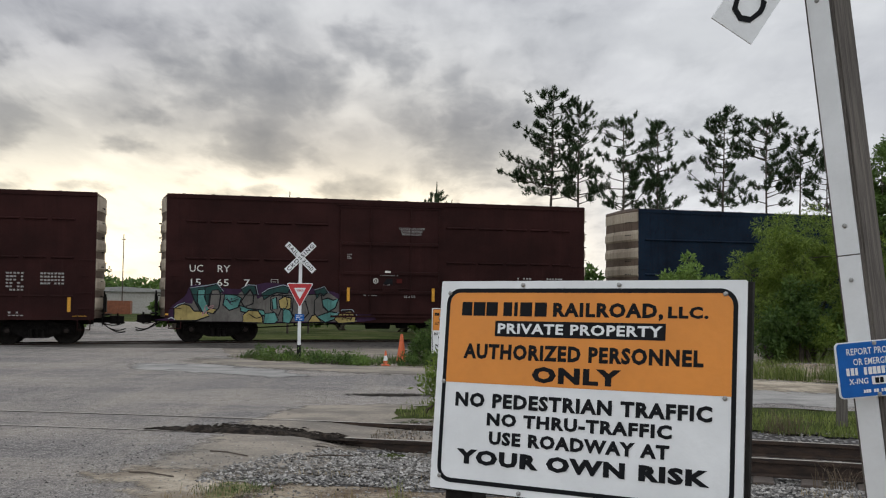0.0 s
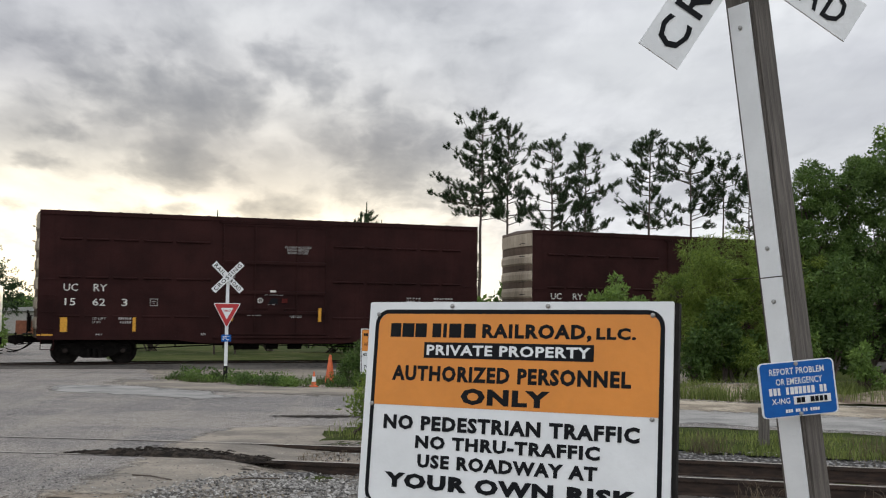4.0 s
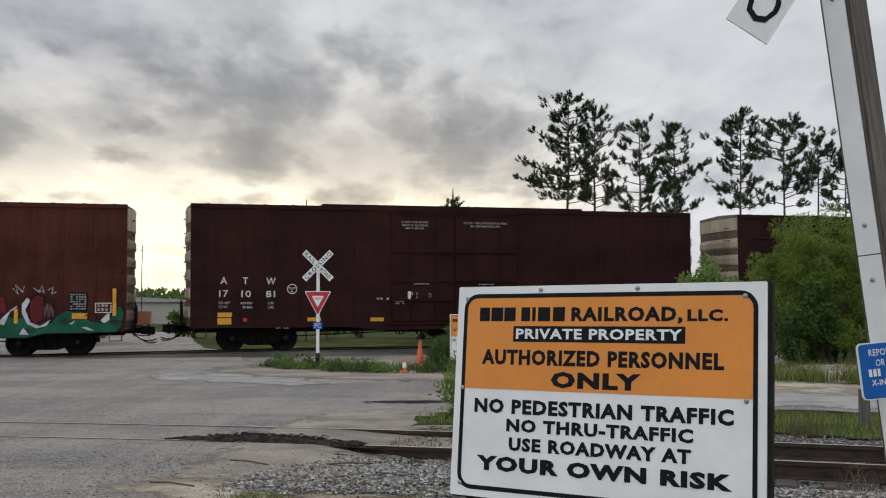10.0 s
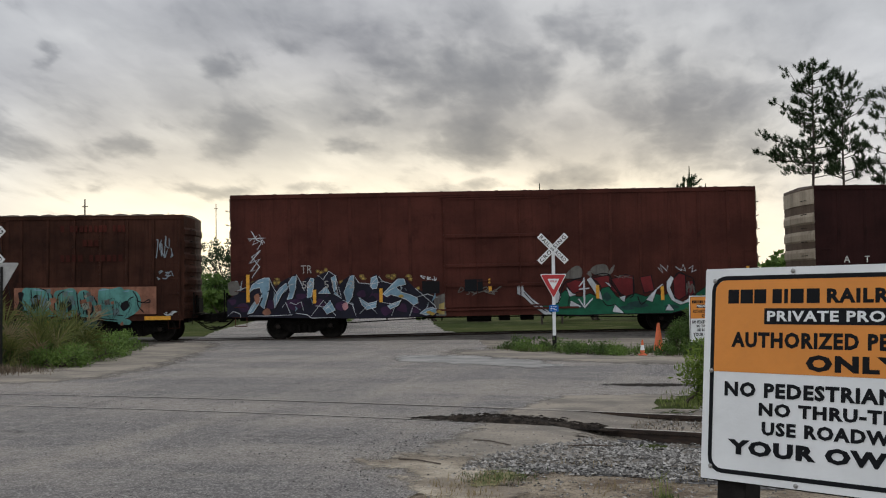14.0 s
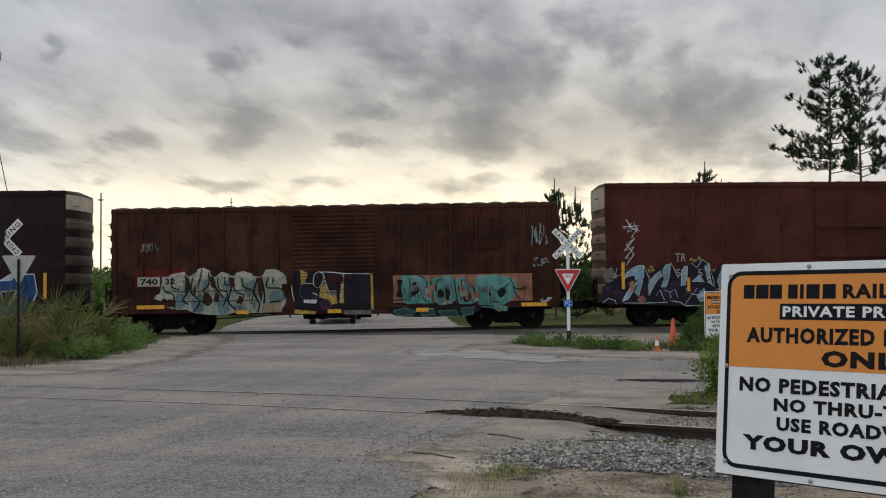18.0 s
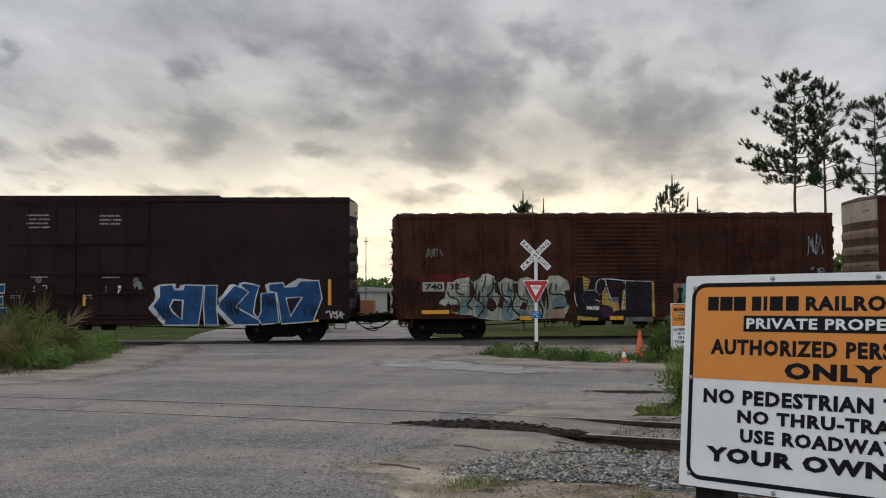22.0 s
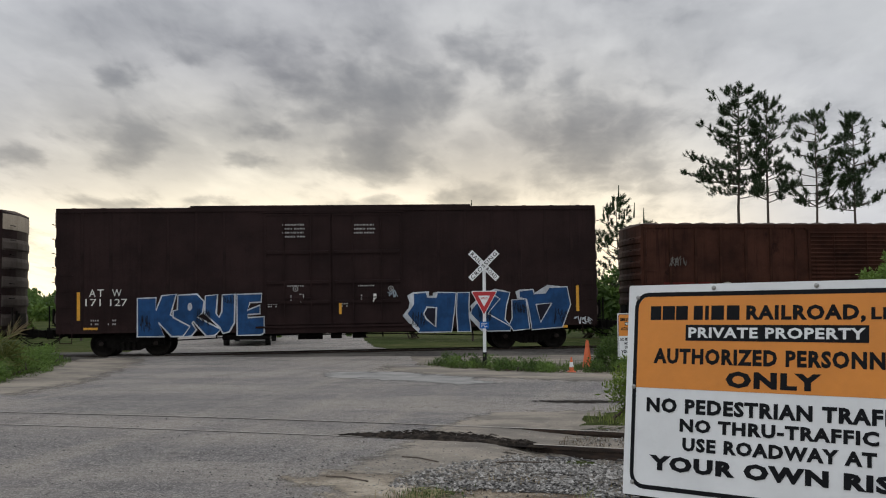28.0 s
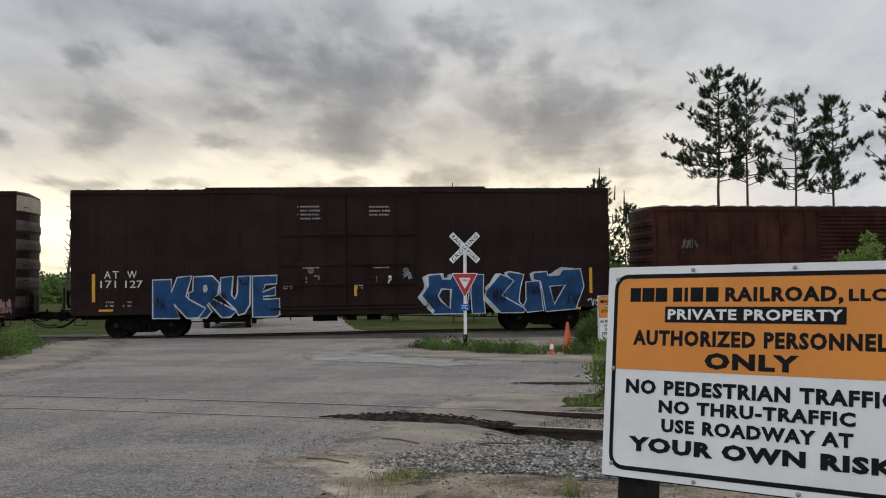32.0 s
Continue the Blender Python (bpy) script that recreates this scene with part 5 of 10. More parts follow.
        for x in ((8.65, 11.28) if seed != 5 else (8.0, 10.85)):
            zz = hung(o + x, 2.1)
            bm = bmesh.new()
            plate(bm, [(o + x - 0.09, zz - 0.1), (o + x - 0.01, zz - 0.17), (o + x + 0.03, zz - 0.06), (o + x + 0.10, zz - 0.02), (o + x + 0.08, zz + 0.13), (o + x - 0.08, zz + 0.14)], DOOR_Y - 0.024, DOOR_Y - 0.021)
            part("placard", bm, "white_paint", car, "torn white paper placard")
        for x in (8.4, 10.95):
            if seed != 5:
                small_print(car, o + x - 0.42, o + x + 0.42, 4.78, 4 if x < 9 else 3, 0.06, 0.085, 16, 80 + int(x), DOOR_Y, "dim_print")
            small_print(car, o + x - 0.25, o + x + 0.35, 2.55, 1, 0.05, 0.04, 8, 90, DOOR_Y)
            small_print(car, o + x - 0.15, o + x + 0.1, 2.2, 3, 0.06, 0.02, 3, 91 + int(x), DOOR_Y, "dim_print")
            small_print(car, o + x - 0.95, o + x - 0.6, 1.9, 2, 0.05, 0.04, 4, 92, DOOR_Y)
    # red car with two graffiti pieces
    left, r = -61.32, -41.92
    car, loc = boxcar("red-brown boxcar with two large graffiti pieces", left, r, 5.28, 0.90, "oxide_c", [left + 7.75, left + 11.8], posts=[left + 1.05 + 1.1 * k for k in range(6)] + [r - 1.05 - 1.1 * k for k in range(6)],
                      seed=11, inset=2.6, end_rib="tan_end", upper=0.9, post_deep=0.024)
    o = loc(left)
    level_marks(o, 0.0, 0.0105)
    for txt, a, b, z, s in (("TR", 2.55, 2.95, 2.4, 0.3), ("50", 2.58, 2.98, 1.85, 0.28), ("51", 3.38, 3.72, 1.85, 0.28), ("2", 4.3, 4.48, 1.85, 0.28)):
        stencil(car, txt, o + a, o + b, z, z + s, "dim_print", -HALF - 0.088, 0.0)
    for x, z, hh in ((0.62, 1.88, 1.0), (3.03, 1.56, 0.5), (5.45, 1.58, 0.5), (9.45, 1.9, 0.5), (13.4, 1.63, 0.5), (15.8, 1.55, 0.5), (19.0, 2.05, 0.95)):
        reflector(car, o + x, z, 0.12, hh, y=DOOR_Y if 8 < x < 11.5 else -HALF - 0.090)
    bm = bmesh.new()
    box(bm, o + 17.52, o + 18.12, DECK - 0.034, DECK, 1.52, 2.19)
    panel = part("placard", bm, "sign_black", car, "dark panel covered in small pale print")
    bm = bmesh.new()
    for k in range(7):
        bars(bm, o + 17.55, o + 18.09, 1.60 + 0.082 * k, 1.645 + 0.082 * k, -HALF - 0.0385, 6, 70 + k)
    tagged(part("small_print", bm, "dim_print", panel, "pale worn print"), kind="stuff")
    bm = bmesh.new()
    box(bm, o + 17.6, o + 18.1, DECK - 0.034, DECK, 1.28, 1.47)
    part("placard", bm, "yellow_mark", car, "small orange placard")
    bm = bmesh.new()
    for a, b, c, d in ((18.36, 18.9, 1.80, 1.83), (18.36, 18.9, 1.48, 1.51), (18.36, 18.39, 1.512, 1.798), (18.87, 18.9, 1.512, 1.798)):
        box(bm, o + a, o + b, DECK - 0.026, DECK - 0.022, c, d)
    part("stencilled_frame", bm, "white_paint", car, "thin white stencilled frame")
    small_print(car, o + 18.44, o + 18.82, 1.97, 2, 0.09, 0.05, 3, 78, -HALF - 0.026)
    # low rusty car with a ribbed side
    left, r = -79.38, -63.05
    car, loc = boxcar("low rust-streaked orange-brown boxcar covered in faded graffiti", left, r, 4.62, 0.86, "oxide_d", [left + 6.5, left + 9.85], posts=[left + 0.15 + 0.98 * k for k in range(7)] + [r - 0.15 - 0.95 * k for k in range(7)],
                      seed=13, end_rib="oxide_d", upper=0.2, ribs=7, inset=1.9, door_style="corrugated", post_deep=0.055, lip=True)
    o = loc(left)
    level_marks(o, 0.0, 0.0095)
    for a, b, txt in ((0.95, 1.75, "740"), (1.85, 2.6, "32")):
        bm = bmesh.new()
        box(bm, o + a, o + b, DECK - 0.066, DECK, 1.78, 2.12)
        part("number_board", bm, "grimy_white", car, "white painted number panel")
        part("stencilled_mark", lettering(txt, o + a + 0.1, o + b - (0.06 if len(txt) == 3 else 0.28), 1.84, 2.06, DECK - 0.069, 0, 0.03), "sign_black", car, "black lettering")
    for x, z, w in ((1.42, 1.04, 1.0), (4.75, 0.83, 0.45), (8.1, 0.84, 0.5), (11.3, 0.86, 0.45), (15.4, 1.02, 0.95)):
        reflector(car, o + x, z, w, 0.14, y=-HALF - 0.085)
    bm = bmesh.new()
    box(bm, o + 0.85, o + 2.7, DECK - 0.002, DECK, 1.72, 2.42)
    part("paint_patch", bm, "patch_red", car, "faded red paint patch")
    # last car, of which one end is seen
    car, loc = boxcar("dark brown boxcar with a pale upper end", -122.2, -102.57, 5.25, 0.84, "oxide_b", [-114.9, -112.4, -109.8], seed=17, inset=2.45, upper=0.66, end_rib="dark_end")


build_train()


# ---- signs ----
def crossbuck_mesh_pair(owner, half=0.61, wide=0.104, letter=0.066):
    """Two crossed blades with their words, in x and z, centred on the origin, facing -y."""
    for turn, words, y in ((-45, (("RAIL", -0.55, -0.135), ("ROAD", 0.135, 0.55)), 0.0), (45, (("CROSSING", -0.56, 0.56),), -0.012)):
        a = radians(turn)
        out = [(x * math.cos(a) - z * math.sin(a), x * math.sin(a) + z * math.cos(a)) for x, z in ((-half, -wide), (half, -wide), (half, wide), (-half, wide))]
        bm = bmesh.new()
        plate(bm, out, y - 0.004, y + 0.004)
        blade = part("blade", bm, "sign_white", owner, "white blade with black letters")
        for txt, x0, x1 in words:
            part("letters", lettering(txt, x0 * half / 0.61, x1 * half / 0.61, -letter, letter, y - 0.0065, 0.24, 0.014, turn), "sign_black", blade)


def edge_line(bm, x0, x1, z0, z1, r, w, y):
    a, b = rounded(x0, x1, z0, z1, r), rounded(x0 + w, x1 - w, z0 + w, z1 - w, max(r - w, 0.002))
    n = len(a)
    va = [bm.verts.new((x, y, z)) for x, z in a]
    vb = [bm.verts.new((x, y, z)) for x, z in b]
    for k in range(n):
        j = (k + 1) % n
        bm.faces.new((va[k], va[j], vb[j], vb[k]))


def notice_board(m, w=0.914, h=0.606, detail=True, label="", post_w=0.09):
    """The private property board: white sheet, black edge line, orange upper field, black words."""
    root = thing("notice_board", label, "sign", m)
    bm = bmesh.new()
    plate(bm, rounded(-w / 2, w / 2, -h / 2, h / 2, 0.004, 1), -0.004, 0.002)
    panel = part("panel", bm, "sign_white", root, "white sheet metal panel")
    bm = bmesh.new()
    box(bm, -w / 2 + 0.004, w / 2 + 0.012, 0.0025, 0.022, -h / 2 - 0.004, h / 2 - 0.004)
    part("backing_board", bm, "dark_post", root, "dark plywood backing")
    y = -0.0050
    k = w / 0.914
    bm = bmesh.new()
    edge_line(bm, -w / 2 + 0.022 * k, w / 2 - 0.022 * k, -h / 2 + 0.020 * k, h / 2 - 0.022 * k, 0.045 * k, 0.0125 * k, y)
    part("edge_line", bm, "sign_black", panel)
    split = 0.005
    bm = bmesh.new()
    top = rounded(-w / 2 + 0.034 * k, w / 2 - 0.034 * k, split, h / 2 - 0.034 * k, 0.035 * k)
    top = [p for p in top if p[1] > split + 0.036 * k] + [(-w / 2 + 0.034 * k, split), (w / 2 - 0.034 * k, split)]
    plate(bm, top, y, -0.0042)
    part("orange_field", bm, "sign_orange", panel, "orange upper field")
    f = lambda u: -w / 2 + u * w
    g = lambda v: h / 2 - v * h
    ky = h / 0.606
    rows = [("RAILROAD,", -0.085, 0.237, 0.193, 0.241), ("LLC.", 0.250, 0.359, 0.201, 0.233), ("AUTHORIZED PERSONNEL", -0.368, 0.349, 0.075, 0.120), ("ONLY", -0.142, 0.125, 0.014, 0.060),
            ("NO PEDESTRIAN TRAFFIC", -0.386, 0.375, -0.064, -0.022), ("NO THRU-TRAFFIC", -0.278, 0.270, -0.114, -0.077), ("USE ROADWAY AT", -0.268, 0.265, -0.167, -0.129),
            ("YOUR OWN RISK", -0.372, 0.373, -0.227, -0.184)]
    for a, b in ((-0.381, -0.347), (-0.342, -0.303), (-0.299, -0.262), (-0.243, -0.215), (-0.208, -0.197), (-0.189, -0.151), (-0.142, -0.105)):
        bm = bmesh.new()
        box(bm, a * k, b * k, y - 0.0007, y - 0.0003, 0.201 * ky, 0.241 * ky)
        part("name_bar", bm, "sign_black", panel, "black bar in place of a company name")
    bm = bmesh.new()
    box(bm, -0.267 * k, 0.245 * k, y - 0.0006, y - 0.0002, 0.142 * ky, 0.187 * ky)
    part("black_band", bm, "sign_black", panel)
    for txt, a, b, c, d in rows:
        words(txt, a * k, b * k, c * ky, d * ky, y - 0.0005, 0.14, 0.056 if txt in ("ONLY", "YOUR OWN RISK") else 0.048, "sign_black", panel)
    words("PRIVATE PROPERTY", -0.258 * k, 0.236 * k, 0.150 * ky, 0.180 * ky, y - 0.0010, 0.10, 0.032, "sign_white", panel)
    for a, b in ((0.035, 0.06), (0.94, 0.06), (0.03, 0.49), (0.945, 0.50), (0.035, 0.94), (0.945, 0.945), (0.3, 0.02), (0.62, 0.02), (0.32, 0.985), (0.64, 0.985)):
        bm = bmesh.new()
        lathe(bm, [(0.0065, 0.0), (0.0065, -0.003), (0.003, -0.0055)], "y", 8)
        ob = part("screw", bm, "zinc", root)
        ob.location = (f(a), y, g(b))
    return root


near_board = notice_board(pose(0.383, 2.894, 1.442, -5.8, -0.27, -31.34), label="orange and white private property notice on a dark post, weathered screws")
bm = bmesh.new()
box(bm, -0.045, 0.045, 0.024, 0.114, -1.47, 0.2)
bevelled(bm, 0.004)
post = part("post", bm, "dark_post", near_board, "black square post")
post.matrix_basis = pose(-0.375, 0, 0, 0, 0, 0)
bm = bmesh.new()
box(bm, -0.045, 0.045, 0.024, 0.114, -1.47, 0.2)
bevelled(bm, 0.004)
post = part("post", bm, "dark_post", near_board, "black square post")
post.matrix_basis = pose(0.40, 0, 0, 0, 0, 0)

far_board = notice_board(pose(0.12, 27.6, 0.93, 0, 0, 12), 0.914, 1.18, label="orange and white notice board on a dark post at the verge")
bm = bmesh.new()
box(bm, -0.045, 0.045, 0.024, 0.114, -0.98, 0.5)
part("post", bm, "dark_post", far_board)


def leaning_crossbuck():
    """The near crossing sign: a square timber post that leans, crossed blades, white strips and a blue plate."""
    base, top = Vector((1.951, 4.336, -0.02)), Vector((1.573, 4.377, 3.354))
    axis = (top - base).normalized()
    x = Vector((1, -0.06, 0))
    x = (x - axis * x.dot(axis)).normalized()
    yv = axis.cross(x)
    rot = Matrix((x, yv, axis)).transposed().to_4x4()
    root = thing("crossing_sign", "leaning weathered timber crossing sign with white blades and a blue plate", "crossing sign", Matrix.Translation(base) @ rot)
    length = (top - base).length
    bm = bmesh.new()
    box(bm, -0.068, 0.068, -0.068, 0.068, -0.3, length + 0.12)
    bevelled(bm, 0.008, 2)
    ob = part("post", bm, "wood", root, "weathered square timber post")
    ob.rotation_euler = (0, 0, radians(-50))
    for z0, z1 in ((0.05, 1.93), (1.935, length - 0.29)):
        bm = bmesh.new()
        box(bm, -0.050, 0.050, -0.0765, -0.070, z0, z1)
        strip = part("white_strip", bm, "sign_white", root, "white reflective strip")
        strip.rotation_euler = (0, 0, radians(-50))
        for zz in (z0 + 0.12, z1 - 0.10):
            bm = bmesh.new()
            lathe(bm, [(0.010, 0.0), (0.010, -0.004), (0.005, -0.007)], "y", 8)
            ob = part("bolt", bm, "zinc", strip)
            ob.location = (0, -0.077, zz)
    blades = part("blade_mount", crossbuck_bracket(), "zinc", root)
    blades.matrix_basis = pose(-0.055, -0.11, length - 0.02, 0, -5.5, 6)
    crossbuck_mesh_pair(blades, 0.63, 0.098, 0.066)
    plate_root = part("emergency_plate", plate_mesh(0.322, 0.226, 0.02), "sign_white", root, "blue emergency notice plate with a white rim")
    plate_root.matrix_basis = pose(-0.025, -0.112, 1.468, 0, 0.5, 4)
    bm = bmesh.new()
    plate(bm, rounded(-0.1539, 0.1539, -0.1086, 0.1086, 0.01629), -0.0062, -0.0045)
    part("blue_field", bm, "sign_blue", plate_root, "blue reflective field")
    for txt, a, b, c, d in (("REPORT PROBLEM", -0.1158, 0.1158, 0.05973, 0.08688), ("OR EMERGENCY", -0.09231, 0.1041, 0.0181, 0.04525), ("X-ING", -0.1177, -0.04072, -0.05792, -0.03439)):
        words(txt, a, b, c, d, -0.0078, 0.0362, 0.012, "sign_white", plate_root)
    bm = bmesh.new()
    bars(bm, -0.1249, 0.1249, -0.02172, 0.008, -0.0075, 14, 3)
    bars(bm, -0.06335, 0.08145, -0.09412, -0.08145, -0.0075, 14, 5)
    box(bm, -0.02534, 0.1312, -0.0095, -0.0075, -0.06335, -0.03077)
    tagged(part("number_print", bm, "sign_white", plate_root, "white bars in place of a telephone number"), kind="stuff")
    bm = bmesh.new()
    bars(bm, -0.01358, 0.1222, -0.05792, -0.0362, -0.0105, 7, 8)
    tagged(part("number_print", bm, "sign_black", plate_root, "black bars in place of a number"), kind="stuff")
    for zz in (0.1014, -0.1032):
        bm = bmesh.new()
        lathe(bm, [(0.009, 0.0), (0.009, -0.004), (0.004, -0.006)], "y", 8)
        ob = part("bolt", bm, "zinc", plate_root)
        ob.location = (0.0, -0.006, zz)


def crossbuck_bracket():
    bm = bmesh.new()
    box(bm, -0.05, 0.05, 0.006, 0.03, -0.1, 0.1)
    return mesh_of(bm, "blade_mount")


def plate_mesh(w, h, r):
    bm = bmesh.new()
    plate(bm, rounded(-w / 2, w / 2, -h / 2, h / 2, r), -0.004, 0.002)
    return mesh_of(bm, "plate")


leaning_crossbuck()


def yield_parts(root, z, front=True, size=0.79):
    t = [(-size / 2, 0.36 * size), (size / 2, 0.36 * size), (0, -0.57 * size)]

    def tri(s, y0, y1):
        bm = bmesh.new()
        out = []
        for k in range(3):
            p, q, r = Vector(t[k - 1]) * s, Vector(t[k]) * s, Vector(t[(k + 1) % 3]) * s
            for j in range(4):
                f = j / 3
                a, b = q.lerp(p, 0.07), q.lerp(r, 0.07)
                out.append(tuple(a.lerp(q, f).lerp(q.lerp(b, f), f)))
        plate(bm, out[::-1], y0, y1)
        return bm
    face = part("yield_plate", tri(1.0, -0.004, 0.002), "sign_white" if front else "sign_back", root, "red and white triangular plate" if front else "bare metal back of a triangular plate")
    face.location.z = z
    if front:
        part("red_band", tri(0.92, -0.007, -0.0045), "sign_red", face, "red band")
        inner = part("white_field", tri(0.45, -0.010, -0.0075), "sign_white", face)
        inner.location.z = 0.015
        part("letters", lettering("YIELD", -0.1, 0.1, 0.035, 0.09, -0.0115, 0.05, 0.03), "sign_red", face)
    return face


def crossing_sign_ahead():
    root = thing("crossing_sign", "white-posted crossing sign with a red triangle and a small blue plate", "crossing sign", pose(-4.03, 29.1, 0, 0, 0, 3))
    bm = bmesh.new()
    box(bm, -0.043, 0.043, -0.02, 0.06, 0.42, 2.9)
    part("post", bm, "sign_white", root, "white post")
    bm = bmesh.new()
    box(bm, -0.054, 0.054, -0.03, 0.075, -0.25, 0.44)
    part("post_sleeve", bm, "dark_post", root, "dark base sleeve")
    holder = part("blade_mount", crossbuck_bracket(), "zinc", root)
    holder.location = (0, -0.06, 2.87)
    crossbuck_mesh_pair(holder, 0.54, 0.083, 0.056)
    yield_parts(root, 1.89, size=0.75).location.y = -0.05
    pl = part("emergency_plate", plate_mesh(0.26, 0.19, 0.02), "sign_blue", root, "small blue plate")
    pl.location = (0, -0.04, 1.2)
    bm = bmesh.new()
    for k in range(3):
        bars(bm, -0.09, 0.09, 0.035 - k * 0.045, 0.058 - k * 0.045, -0.0055, 6, k)
    tagged(part("number_print", bm, "sign_white", pl, "white bars of print"), kind="stuff")


crossing_sign_ahead()


def crossing_signs_left():
    """Beside the weeds: a leaning crossing sign and the back of a triangle sign on a thin post."""
    base = Vector((-17.75, 22.3, -0.03))
    root = thing("crossing_sign", "leaning timber crossing sign with white blades beside the weeds", "crossing sign", Matrix.Translation(base) @ pose(0, 0, 0, 0, 8.0, 20))
    bm = bmesh.new()
    box(bm, -0.06, 0.06, -0.06, 0.06, -0.2, 3.35)
    bevelled(bm, 0.008)
    part("post", bm, "dark_post", root, "dark weathered timber post")
    bm = bmesh.new()
    box(bm, -0.075, -0.064, -0.05, 0.05, 0.02, 2.5)
    part("white_strip", bm, "sign_white", root, "white reflective strip")
    holder = part("blade_mount", crossbuck_bracket(), "zinc", root)
    holder.matrix_basis = pose(0.02, 0.10, 3.05, 0, -8, 46)
    crossbuck_mesh_pair(holder)
    root = thing("road_sign", "bare metal back of a triangular sign on a thin post", "road sign", pose(-15.8, 21.05, 0, 0, 0, 30))
    bm = bmesh.new()
    tube(bm, [(0, -0.045, -0.2), (0, -0.045, 2.4)], 0.034)
    part("post", bm, "dark_post", root, "dark thin post")
    yield_parts(root, 2.22, False, 0.76)


crossing_signs_left()


def cone(name, x, y, hgt, label, band=False):
    root = thing(name, label, "traffic cone", pose(x, y, 0, 0, 0, 12))
    bm = bmesh.new()
    w = hgt * 0.27
    box(bm, -w, w, -w, w, 0, 0.03)
    bevelled(bm, 0.008)
    part("base", bm, "rubber" if not band else "cone_orange", root)
    bm = bmesh.new()
    lathe(bm, [(hgt * 0.19, 0.0305), (hgt * 0.17, 0.08), (hgt * 0.045, hgt), (hgt * 0.03, hgt + 0.005)], "z", 20)
    part("body", bm, "cone_orange", root, smooth=False)
    if band:
        bm = bmesh.new()
        lathe(bm, [(hgt * 0.153, hgt * 0.34), (hgt * 0.108, hgt * 0.68)], "z", 20)
        part("band", bm, "sign_white", root, "white reflective band")


cone("traffic_cone", -1.17, 28.9, 0.78, "tall faded orange traffic cone on the verge")
cone("traffic_cone", -1.52, 27.4, 0.39, "small orange and white traffic cone on the verge", True)


